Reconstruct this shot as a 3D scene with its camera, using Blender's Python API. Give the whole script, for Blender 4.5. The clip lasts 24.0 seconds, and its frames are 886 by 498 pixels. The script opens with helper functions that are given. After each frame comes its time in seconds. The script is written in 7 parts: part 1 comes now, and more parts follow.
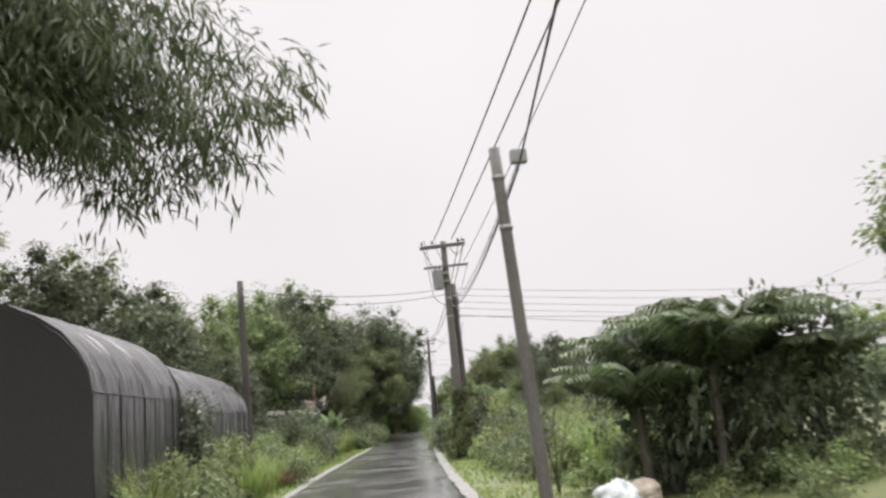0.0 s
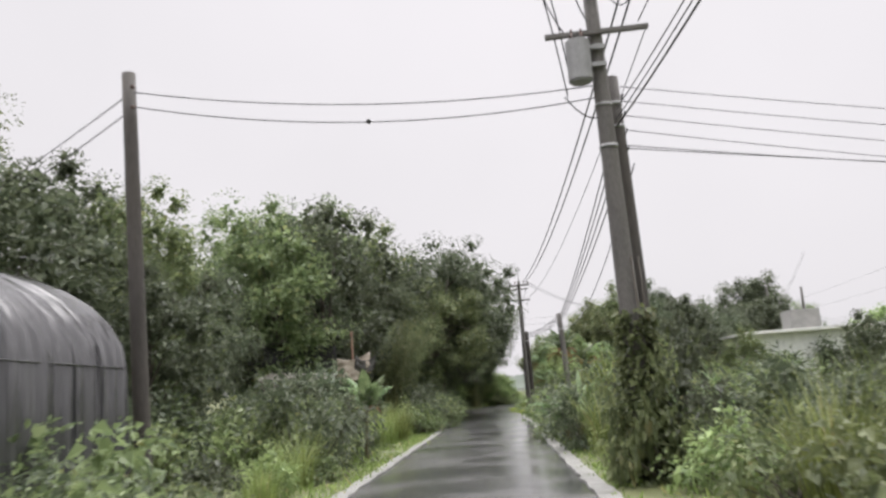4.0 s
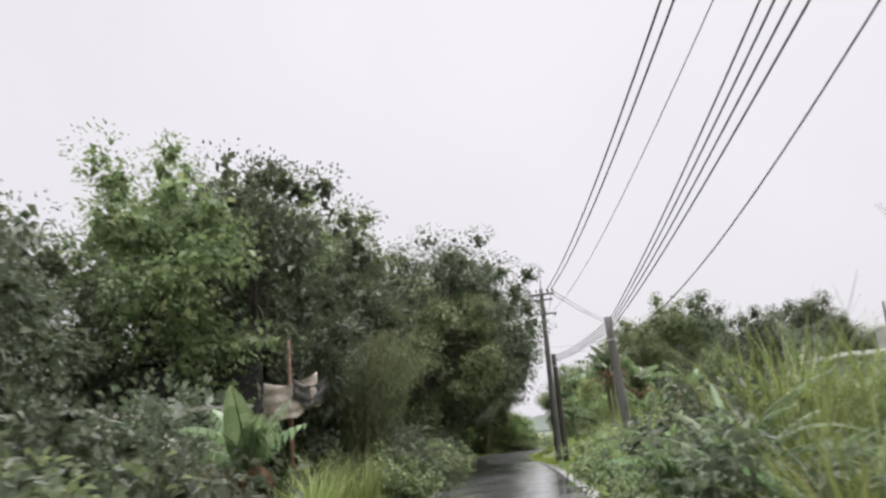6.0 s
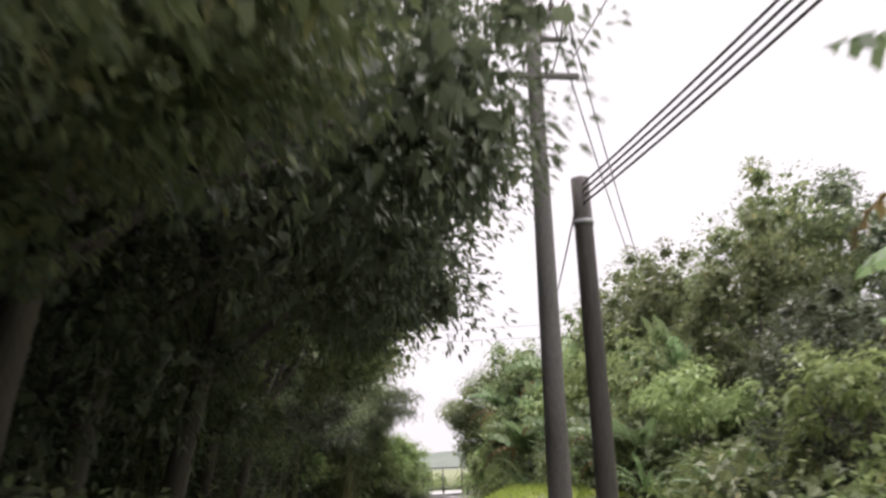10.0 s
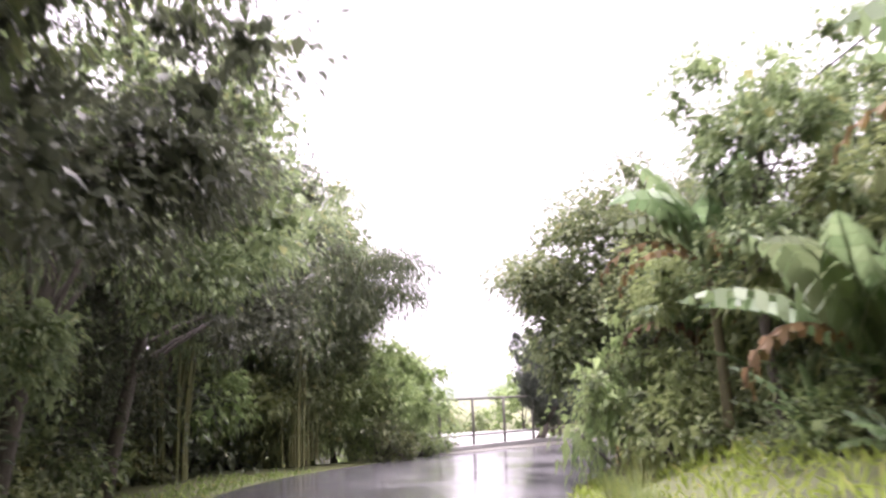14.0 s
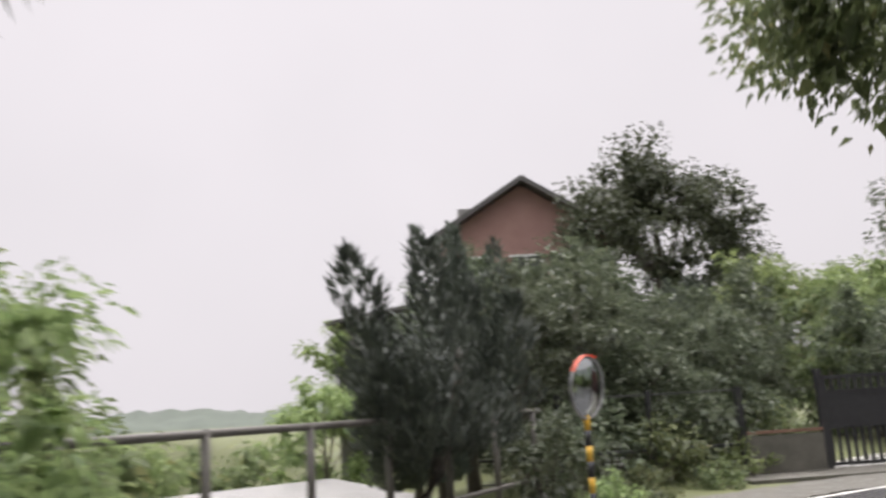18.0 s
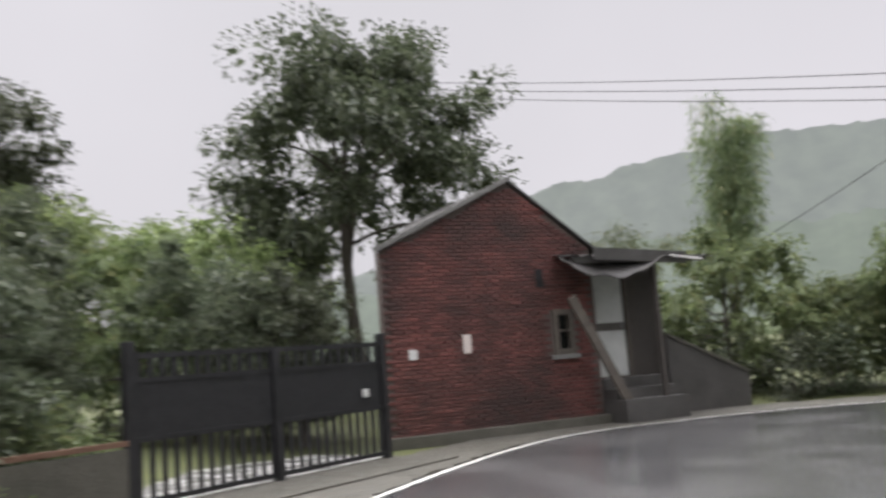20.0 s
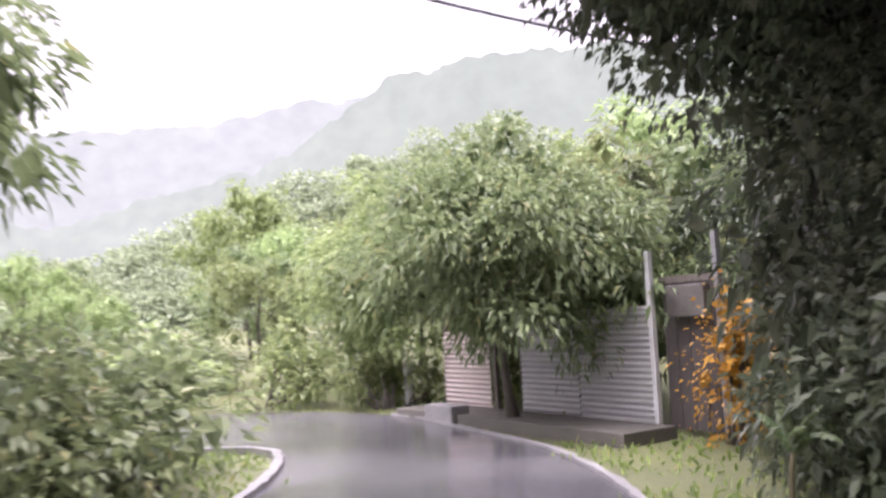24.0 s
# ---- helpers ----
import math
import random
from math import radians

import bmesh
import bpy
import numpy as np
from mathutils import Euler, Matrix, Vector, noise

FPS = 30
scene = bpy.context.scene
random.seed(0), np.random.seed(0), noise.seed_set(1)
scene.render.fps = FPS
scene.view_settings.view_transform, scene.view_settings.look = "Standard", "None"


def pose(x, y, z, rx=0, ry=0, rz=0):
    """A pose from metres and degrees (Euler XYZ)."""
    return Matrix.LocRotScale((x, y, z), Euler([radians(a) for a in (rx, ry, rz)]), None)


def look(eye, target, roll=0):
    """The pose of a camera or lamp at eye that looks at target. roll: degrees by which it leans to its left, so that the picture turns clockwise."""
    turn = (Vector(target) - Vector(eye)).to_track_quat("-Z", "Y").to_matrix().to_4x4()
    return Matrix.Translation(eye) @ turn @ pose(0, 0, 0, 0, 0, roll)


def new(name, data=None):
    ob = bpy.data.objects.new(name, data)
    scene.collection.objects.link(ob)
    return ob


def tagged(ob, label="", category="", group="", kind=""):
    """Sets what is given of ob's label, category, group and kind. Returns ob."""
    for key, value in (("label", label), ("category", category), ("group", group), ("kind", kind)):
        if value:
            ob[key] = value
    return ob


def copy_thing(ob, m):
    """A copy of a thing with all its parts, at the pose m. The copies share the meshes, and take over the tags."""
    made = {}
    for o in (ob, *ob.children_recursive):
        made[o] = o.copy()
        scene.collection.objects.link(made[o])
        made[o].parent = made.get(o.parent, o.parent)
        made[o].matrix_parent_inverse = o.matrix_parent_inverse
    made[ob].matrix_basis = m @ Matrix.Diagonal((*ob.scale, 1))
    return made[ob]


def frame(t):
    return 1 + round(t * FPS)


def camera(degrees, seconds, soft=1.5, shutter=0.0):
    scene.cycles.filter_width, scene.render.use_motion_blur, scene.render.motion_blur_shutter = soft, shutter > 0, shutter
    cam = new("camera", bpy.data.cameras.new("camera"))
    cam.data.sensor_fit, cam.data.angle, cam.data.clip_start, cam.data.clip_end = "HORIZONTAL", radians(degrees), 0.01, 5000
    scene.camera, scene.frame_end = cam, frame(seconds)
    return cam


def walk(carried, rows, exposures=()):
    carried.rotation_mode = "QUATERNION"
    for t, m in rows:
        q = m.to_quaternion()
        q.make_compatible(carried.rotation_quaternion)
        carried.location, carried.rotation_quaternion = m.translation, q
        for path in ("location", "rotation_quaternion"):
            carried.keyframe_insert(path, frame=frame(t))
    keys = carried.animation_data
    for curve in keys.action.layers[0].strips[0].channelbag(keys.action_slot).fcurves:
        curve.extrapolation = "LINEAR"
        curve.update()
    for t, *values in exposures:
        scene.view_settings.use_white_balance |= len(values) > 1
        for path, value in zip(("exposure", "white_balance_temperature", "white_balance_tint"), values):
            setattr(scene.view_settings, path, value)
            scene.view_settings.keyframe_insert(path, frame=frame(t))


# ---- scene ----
cam = camera(55.0, 24.0, soft=2.6, shutter=0.42)
walk(cam, [
    (0.0, pose(0.000, 0.000, 1.533, 101.15, 5.04, -3.64)),
    (0.2, pose(0.021, 0.933, 1.518, 101.24, 4.60, -2.93)),
    (0.5, pose(0.074, 2.365, 1.496, 101.07, 5.09, -1.54)),
    (1.0, pose(0.165, 4.735, 1.472, 100.97, 4.50, 0.10)),
    (1.5, pose(0.131, 6.817, 1.487, 100.10, 4.04, 1.40)),
    (2.0, pose(0.062, 8.819, 1.483, 95.76, 3.23, 2.78)),
    (2.5, pose(0.050, 11.144, 1.496, 97.89, 4.93, 3.59)),
    (3.0, pose(0.007, 13.607, 1.500, 98.01, 4.31, 1.43)),
    (3.5, pose(-0.013, 16.044, 1.500, 98.66, 4.30, 1.35)),
    (5.5, pose(0.277, 28.031, 1.499, 102.53, 5.57, 2.66)),
    (6.0, pose(0.186, 31.291, 1.498, 102.63, 5.07, 2.34)),
    (6.5, pose(0.081, 34.593, 1.501, 102.63, 4.73, 2.05)),
    (7.0, pose(-0.020, 37.918, 1.502, 102.39, 3.39, 1.25)),
    (7.5, pose(-0.058, 41.366, 1.498, 102.89, 5.32, 0.75)),
    (8.0, pose(-0.013, 44.881, 1.502, 102.69, 2.98, -1.12)),
    (8.5, pose(0.122, 48.970, 1.501, 103.14, 3.64, -2.59)),
    (9.0, pose(0.386, 53.329, 1.500, 103.45, 4.45, -4.20)),
    (9.5, pose(0.833, 57.691, 1.504, 104.39, 1.98, -5.81)),
    (11.5, pose(1.620, 68.830, 1.500, 103.56, 2.60, -6.31)),
    (12.0, pose(1.668, 71.390, 1.500, 102.09, 2.76, -7.51)),
    (12.5, pose(1.627, 74.102, 1.500, 100.94, 3.18, -8.48)),
    (13.0, pose(1.610, 76.826, 1.500, 100.46, 2.84, -9.01)),
    (13.5, pose(1.633, 79.560, 1.500, 100.11, 4.06, -8.59)),
    (14.0, pose(1.771, 82.278, 1.500, 100.00, 2.22, -7.29)),
    (14.5, pose(2.088, 84.930, 1.500, 100.18, 3.73, -4.30)),
    (15.0, pose(2.489, 87.402, 1.500, 101.39, 3.81, -0.51)),
    (15.5, pose(2.893, 89.723, 1.499, 101.84, 4.22, 1.12)),
    (16.0, pose(3.212, 91.830, 1.493, 102.34, 7.21, 0.53)),
    (16.5, pose(3.457, 93.710, 1.497, 101.96, 8.80, -1.68)),
    (17.0, pose(3.794, 95.693, 1.505, 102.03, 6.79, -5.97)),
    (17.5, pose(4.207, 97.994, 1.535, 101.60, 5.77, -13.35)),
    (18.0, pose(5.047, 100.080, 1.549, 100.83, 3.31, -21.73)),
    (18.5, pose(6.174, 101.927, 1.506, 100.71, 3.55, -31.81)),
    (19.0, pose(7.398, 103.117, 1.406, 100.01, 4.91, -42.43)),
    (19.5, pose(8.822, 104.547, 1.453, 98.63, 5.11, -54.49)),
    (21.5, pose(16.149, 107.552, 1.500, 96.85, 3.12, -99.35)),
    (22.0, pose(17.867, 106.490, 1.494, 97.03, 3.95, -107.60)),
    (22.5, pose(19.541, 105.156, 1.483, 96.12, 1.46, -115.74)),
    (23.0, pose(21.263, 103.808, 1.493, 95.45, 1.33, -125.10)),
    (23.5, pose(22.832, 102.208, 1.514, 95.15, 5.03, -131.61)),
    (24.0, pose(24.393, 100.635, 1.463, 94.72, 2.96, -136.14)),
], exposures=[(0.0, 0.88, 6500, 11), (2.0, 0.78, 6450, 11), (3.5, 0.84, 6400, 11), (7.0, 0.84, 6250, 12), (9.0, 0.88, 6400, 14), (11.5, 1.78, 6500, 24), (12.2, 1.95, 6400, 28), (13.0, 2.05, 6350, 30), (14.0, 2.15, 6300, 32), (16.0, 1.66, 6350, 30), (17.0, 1.22, 6500, 22), (18.2, 0.72, 6400, 13), (19.5, 0.58, 6250, 11), (21.5, 1.3, 6400, 23), (23.0, 1.74, 6250, 30), (24.0, 1.98, 6100, 34)])
from collections import defaultdict

# ---- lights ----
world = bpy.data.worlds.new("overcast_sky")
scene.world = world
world.use_nodes = True
wn, wl = world.node_tree.nodes, world.node_tree.links
wn.clear()
w_out = wn.new("ShaderNodeOutputWorld")
w_bg = wn.new("ShaderNodeBackground")
w_sky = wn.new("ShaderNodeTexSky")
w_sky.sky_type = "NISHITA"
w_sky.sun_disc = False
w_sky.sun_elevation = radians(58)
w_sky.sun_rotation = radians(20)
w_sky.air_density, w_sky.dust_density = 2.0, 6.0
w_pale = wn.new("ShaderNodeHueSaturation")
w_pale.inputs["Saturation"].default_value = 0.12
w_cloud = wn.new("ShaderNodeTexNoise")
w_cloud.inputs["Scale"].default_value = 1.6
w_cloud.inputs["Detail"].default_value = 4
w_ramp = wn.new("ShaderNodeValToRGB")
w_ramp.color_ramp.elements[0].position, w_ramp.color_ramp.elements[1].position = 0.3, 0.75
w_ramp.color_ramp.elements[0].color = (7.55, 7.3, 7.4, 1)
w_ramp.color_ramp.elements[1].color = (8.6, 8.25, 8.4, 1)
w_mix = wn.new("ShaderNodeMix")
w_mix.data_type = "RGBA"
w_mix.inputs["Factor"].default_value = 0.93
wl.new(w_sky.outputs[0], w_pale.inputs["Color"])
wl.new(w_cloud.outputs["Fac"], w_ramp.inputs["Fac"])
wl.new(w_pale.outputs[0], w_mix.inputs["A"])
wl.new(w_ramp.outputs[0], w_mix.inputs["B"])
wl.new(w_mix.outputs["Result"], w_bg.inputs["Color"])
# overcast: brighter overhead than at the horizon
w_tc = wn.new("ShaderNodeTexCoord")
w_sep = wn.new("ShaderNodeSeparateXYZ")
w_up = wn.new("ShaderNodeMapRange")
w_up.inputs["From Min"].default_value, w_up.inputs["From Max"].default_value = 0.5, 1.0
w_up.inputs["To Min"].default_value, w_up.inputs["To Max"].default_value = 0.06, 0.36
wl.new(w_tc.outputs["Generated"], w_sep.inputs[0])
wl.new(w_sep.outputs["Z"], w_up.inputs["Value"])
wl.new(w_up.outputs[0], w_bg.inputs["Strength"])
wl.new(w_bg.outputs[0], w_out.inputs[0])
sun = new("sun", bpy.data.lights.new("sun", "SUN"))
sun.data.energy, sun.data.angle, sun.data.color = 1.5, radians(60), (1.0, 0.96, 0.91)
sun.matrix_world = look((0, 0, 60), (-9, -22, 0))

# ---- materials ----


def nodes(name):
    m = bpy.data.materials.new(name)
    m.use_nodes = True
    n, l = m.node_tree.nodes, m.node_tree.links
    return m, n, l, n["Principled BSDF"]


def surface(name, a, b, scale=4.0, rough=0.7, rough2=None, bump=0.3, metal=0.0, fine=40.0, c=None, stretch=(1, 1, 1)):
    """Two-scale noise colour a to b, with stains c, fine bump; object coordinates."""
    m, n, l, p = nodes(name)
    tc = n.new("ShaderNodeTexCoord")
    mp = n.new("ShaderNodeMapping")
    mp.inputs["Scale"].default_value = stretch
    l.new(tc.outputs["Object"], mp.inputs["Vector"])
    n1 = n.new("ShaderNodeTexNoise")
    n1.inputs["Scale"].default_value, n1.inputs["Detail"].default_value = scale, 6
    n2 = n.new("ShaderNodeTexNoise")
    n2.inputs["Scale"].default_value, n2.inputs["Detail"].default_value = fine, 4
    for k in (n1, n2):
        l.new(mp.outputs[0], k.inputs["Vector"])
    r = n.new("ShaderNodeValToRGB")
    r.color_ramp.elements[0].position, r.color_ramp.elements[1].position = 0.32, 0.68
    r.color_ramp.elements[0].color, r.color_ramp.elements[1].color = (*a, 1), (*b, 1)
    if c:
        e = r.color_ramp.elements.new(0.22)
        e.color = (*c, 1)
    mixf = n.new("ShaderNodeMath")
    mixf.operation = "MULTIPLY_ADD"
    mixf.inputs[1].default_value, mixf.inputs[2].default_value = 0.45, 0.0
    l.new(n2.outputs["Fac"], mixf.inputs[0])
    add = n.new("ShaderNodeMath")
    add.operation = "MULTIPLY_ADD"
    add.inputs[1].default_value = 0.55
    l.new(n1.outputs["Fac"], add.inputs[0])
    l.new(mixf.outputs[0], add.inputs[2])
    l.new(add.outputs[0], r.inputs["Fac"])
    l.new(r.outputs[0], p.inputs["Base Color"])
    p.inputs["Metallic"].default_value = metal
    rr = n.new("ShaderNodeMapRange")
    rr.inputs["From Min"].default_value, rr.inputs["From Max"].default_value = 0.35, 0.65
    rr.inputs["To Min"].default_value, rr.inputs["To Max"].default_value = rough, rough2 if rough2 is not None else min(1, rough + 0.15)
    l.new(n1.outputs["Fac"], rr.inputs["Value"])
    l.new(rr.outputs[0], p.inputs["Roughness"])
    if bump:
        bp = n.new("ShaderNodeBump")
        bp.inputs["Strength"].default_value, bp.inputs["Distance"].default_value = bump, 0.02
        l.new(n2.outputs["Fac"], bp.inputs["Height"])
        l.new(bp.outputs[0], p.inputs["Normal"])
    return m


def foliage(name, dark, light, gloss=0.38, through_light=0.3, dead=None):
    """Leaf: each leaf and each plant has its own tint; some light comes through."""
    m, n, l, p = nodes(name)
    geo = n.new("ShaderNodeNewGeometry")
    info = n.new("ShaderNodeObjectInfo")
    r = n.new("ShaderNodeValToRGB")
    r.color_ramp.elements[0].color, r.color_ramp.elements[1].color = (*dark, 1), (*light, 1)
    if dead:
        e = r.color_ramp.elements.new(0.93)
        e.color = (*light, 1)
        r.color_ramp.elements[-1].color = (*dead, 1)
    l.new(geo.outputs["Random Per Island"], r.inputs["Fac"])
    hs = n.new("ShaderNodeHueSaturation")
    vr = n.new("ShaderNodeMapRange")
    vr.inputs["To Min"].default_value, vr.inputs["To Max"].default_value = 0.72, 1.3
    hr = n.new("ShaderNodeMapRange")
    hr.inputs["To Min"].default_value, hr.inputs["To Max"].default_value = 0.485, 0.52
    l.new(info.outputs["Random"], vr.inputs["Value"])
    l.new(info.outputs["Random"], hr.inputs["Value"])
    l.new(vr.outputs[0], hs.inputs["Value"])
    l.new(hr.outputs[0], hs.inputs["Hue"])
    l.new(r.outputs[0], hs.inputs["Color"])
    l.new(hs.outputs[0], p.inputs["Base Color"])
    p.inputs["Roughness"].default_value = gloss
    p.inputs["Specular IOR Level"].default_value = 0.35
    tr = n.new("ShaderNodeBsdfTranslucent")
    l.new(hs.outputs[0], tr.inputs["Color"])
    mx = n.new("ShaderNodeMixShader")
    mx.inputs[0].default_value = through_light
    l.new(p.outputs[0], mx.inputs[1])
    l.new(tr.outputs[0], mx.inputs[2])
    l.new(mx.outputs[0], n["Material Output"].inputs["Surface"])
    return m


def wet_asphalt():
    m, n, l, p = nodes("wet_asphalt")
    tc = n.new("ShaderNodeTexCoord")
    big = n.new("ShaderNodeTexNoise")
    big.inputs["Scale"].default_value, big.inputs["Detail"].default_value = 0.55, 5
    grit = n.new("ShaderNodeTexNoise")
    grit.inputs["Scale"].default_value, grit.inputs["Detail"].default_value = 70, 3
    for k in (big, grit):
        l.new(tc.outputs["Object"], k.inputs["Vector"])
    r = n.new("ShaderNodeValToRGB")
    r.color_ramp.elements[0].position, r.color_ramp.elements[1].position = 0.35, 0.7
    r.color_ramp.elements[0].color, r.color_ramp.elements[1].color = (0.06, 0.061, 0.063, 1), (0.12, 0.118, 0.115, 1)
    mx = n.new("ShaderNodeMath")
    mx.operation = "MULTIPLY_ADD"
    mx.inputs[1].default_value = 0.4
    l.new(grit.outputs["Fac"], mx.inputs[0])
    mm = n.new("ShaderNodeMath")
    mm.operation = "MULTIPLY"
    mm.inputs[1].default_value = 0.6
    l.new(big.outputs["Fac"], mm.inputs[0])
    l.new(mm.outputs[0], mx.inputs[2])
    l.new(mx.outputs[0], r.inputs["Fac"])
    l.new(r.outputs[0], p.inputs["Base Color"])
    rr = n.new("ShaderNodeMapRange")
    rr.inputs["From Min"].default_value, rr.inputs["From Max"].default_value = 0.38, 0.62
    rr.inputs["To Min"].default_value, rr.inputs["To Max"].default_value = 0.05, 0.24
    l.new(big.outputs["Fac"], rr.inputs["Value"])
    l.new(rr.outputs[0], p.inputs["Roughness"])
    bp = n.new("ShaderNodeBump")
    bp.inputs["Strength"].default_value, bp.inputs["Distance"].default_value = 0.14, 0.006
    l.new(grit.outputs["Fac"], bp.inputs["Height"])
    l.new(bp.outputs[0], p.inputs["Normal"])
    return m


def misty(name, col, haze_glow, scale):
    """Far wooded slope of the distance; its mist is put in as a pale glow."""
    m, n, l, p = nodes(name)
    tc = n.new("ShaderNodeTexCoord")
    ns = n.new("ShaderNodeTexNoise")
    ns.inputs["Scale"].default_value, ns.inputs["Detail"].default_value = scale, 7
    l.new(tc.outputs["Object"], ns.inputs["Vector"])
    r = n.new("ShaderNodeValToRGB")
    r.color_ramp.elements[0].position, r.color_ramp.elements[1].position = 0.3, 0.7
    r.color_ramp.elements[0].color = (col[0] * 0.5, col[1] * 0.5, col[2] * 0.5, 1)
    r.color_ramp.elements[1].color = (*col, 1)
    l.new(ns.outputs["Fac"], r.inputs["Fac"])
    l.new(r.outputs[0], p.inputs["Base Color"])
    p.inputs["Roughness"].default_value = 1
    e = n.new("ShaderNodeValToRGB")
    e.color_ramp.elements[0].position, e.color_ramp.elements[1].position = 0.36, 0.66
    e.color_ramp.elements[0].color = (haze_glow[0] * 0.91, haze_glow[1] * 0.92, haze_glow[2] * 0.92, 1)
    e.color_ramp.elements[1].color = (haze_glow[0] * 1.04, haze_glow[1] * 1.06, haze_glow[2] * 1.02, 1)
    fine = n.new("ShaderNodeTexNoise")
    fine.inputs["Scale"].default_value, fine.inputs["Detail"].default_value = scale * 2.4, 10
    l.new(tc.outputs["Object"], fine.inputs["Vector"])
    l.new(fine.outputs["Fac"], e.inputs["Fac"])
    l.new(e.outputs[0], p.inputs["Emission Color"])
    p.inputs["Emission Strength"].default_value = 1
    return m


M = {}
M["asphalt"] = wet_asphalt()
M["edge"] = surface("wet_concrete_edge", (0.12, 0.12, 0.112), (0.25, 0.245, 0.23), 3, 0.3, 0.6, 0.3, c=(0.06, 0.062, 0.05))
M["paint"] = surface("worn_road_paint", (0.5, 0.5, 0.47), (0.72, 0.71, 0.67), 6, 0.35, 0.55, 0.2, c=(0.2, 0.2, 0.19))
M["soil"] = surface("wet_grassy_soil", (0.06, 0.07, 0.026), (0.13, 0.145, 0.05), 0.7, 0.6, 0.9, 0.6, fine=18, c=(0.06, 0.045, 0.03))
M["grass"] = foliage("grass_blade", (0.11, 0.15, 0.041), (0.29, 0.35, 0.115), 0.4, 0.4, dead=(0.32, 0.26, 0.13))
M["grass_lime"] = foliage("grass_lime", (0.2, 0.25, 0.045), (0.4, 0.46, 0.11), 0.4, 0.45, dead=(0.4, 0.34, 0.16))
# paler than the nearer leaves: distance haze is put into this colour
M["leaf_far_hazed"] = foliage("leaf_far_hazed", (0.2, 0.25, 0.149), (0.37, 0.42, 0.27), 0.5, 0.4)
M["leaf_dark"] = foliage("leaf_dark", (0.066, 0.084, 0.052), (0.152, 0.176, 0.105), 0.36, 0.36)
M["leaf_mid"] = foliage("leaf_mid", (0.098, 0.128, 0.06), (0.22, 0.262, 0.12), 0.36, 0.42, dead=(0.26, 0.25, 0.11))
M["leaf_light"] = foliage("leaf_light", (0.15, 0.2, 0.081), (0.32, 0.38, 0.162), 0.36, 0.45)
M["leaf_bamboo"] = foliage("leaf_bamboo", (0.1, 0.13, 0.068), (0.24, 0.28, 0.135), 0.33, 0.44, dead=(0.33, 0.28, 0.15))
M["leaf_fern"] = foliage("leaf_fern", (0.055, 0.082, 0.036), (0.135, 0.17, 0.085), 0.36, 0.35)
M["leaf_cypress"] = foliage("leaf_cypress", (0.045, 0.055, 0.045), (0.09, 0.105, 0.08), 0.55, 0.2)
M["leaf_banana"] = foliage("leaf_banana", (0.11, 0.165, 0.07), (0.205, 0.27, 0.132), 0.28, 0.42)
M["leaf_dry"] = foliage("leaf_dry", (0.1, 0.07, 0.035), (0.22, 0.14, 0.06), 0.6, 0.25)
M["leaf_rust"] = foliage("leaf_rust", (0.26, 0.16, 0.1), (0.4, 0.27, 0.18), 0.6, 0.3)
M["leaf_yellow"] = foliage("leaf_yellow", (0.42, 0.23, 0.03), (0.6, 0.37, 0.06), 0.4, 0.4)
M["bark"] = surface("wet_bark", (0.045, 0.038, 0.03), (0.11, 0.095, 0.075), 5, 0.6, 0.85, 0.8, fine=30, stretch=(1, 1, 0.25))
M["stalk"] = surface("plant_stalk", (0.08, 0.1, 0.03), (0.17, 0.16, 0.07), 6, 0.45, 0.7, 0.3, stretch=(1, 1, 0.3))
M["sheath"] = surface("banana_stem_sheath", (0.05, 0.045, 0.025), (0.13, 0.115, 0.05), 7, 0.45, 0.7, 0.3, stretch=(1, 1, 0.25), c=(0.1, 0.06, 0.03))
M["concrete"] = surface("wet_grey_concrete", (0.14, 0.14, 0.135), (0.27, 0.265, 0.25), 2.2, 0.45, 0.75, 0.4, c=(0.07, 0.07, 0.065))
M["wet_slab"] = surface("wet_pale_concrete_slab", (0.3, 0.3, 0.29), (0.45, 0.44, 0.42), 2.0, 0.12, 0.4, 0.3, c=(0.16, 0.16, 0.14))
M["mossy"] = surface("mossy_dark_concrete", (0.05, 0.05, 0.038), (0.13, 0.122, 0.1), 3, 0.5, 0.8, 0.6, c=(0.05, 0.065, 0.025))
M["pole_grey"] = surface("weathered_pole", (0.075, 0.07, 0.066), (0.16, 0.15, 0.14), 2.5, 0.5, 0.8, 0.5, c=(0.05, 0.05, 0.045), stretch=(1, 1, 0.3))
M["pole_dark"] = surface("tarred_wood", (0.035, 0.03, 0.027), (0.085, 0.075, 0.065), 3, 0.5, 0.8, 0.7, stretch=(1, 1, 0.15))
M["steel"] = surface("galvanised_steel", (0.22, 0.22, 0.22), (0.36, 0.36, 0.36), 5, 0.4, 0.6, 0.1, metal=0.6)
M["rust"] = surface("rusty_steel", (0.1, 0.05, 0.03), (0.2, 0.12, 0.08), 6, 0.6, 0.9, 0.3, c=(0.05, 0.04, 0.035))
M["rail"] = surface("dark_painted_rail", (0.07, 0.065, 0.055), (0.14, 0.13, 0.115), 6, 0.4, 0.7, 0.2)
M["black"] = surface("black_steel", (0.012, 0.012, 0.013), (0.03, 0.03, 0.032), 8, 0.35, 0.55, 0.1)
M["cable"] = surface("black_cable", (0.012, 0.012, 0.012), (0.025, 0.025, 0.025), 8, 0.4, 0.6, 0)
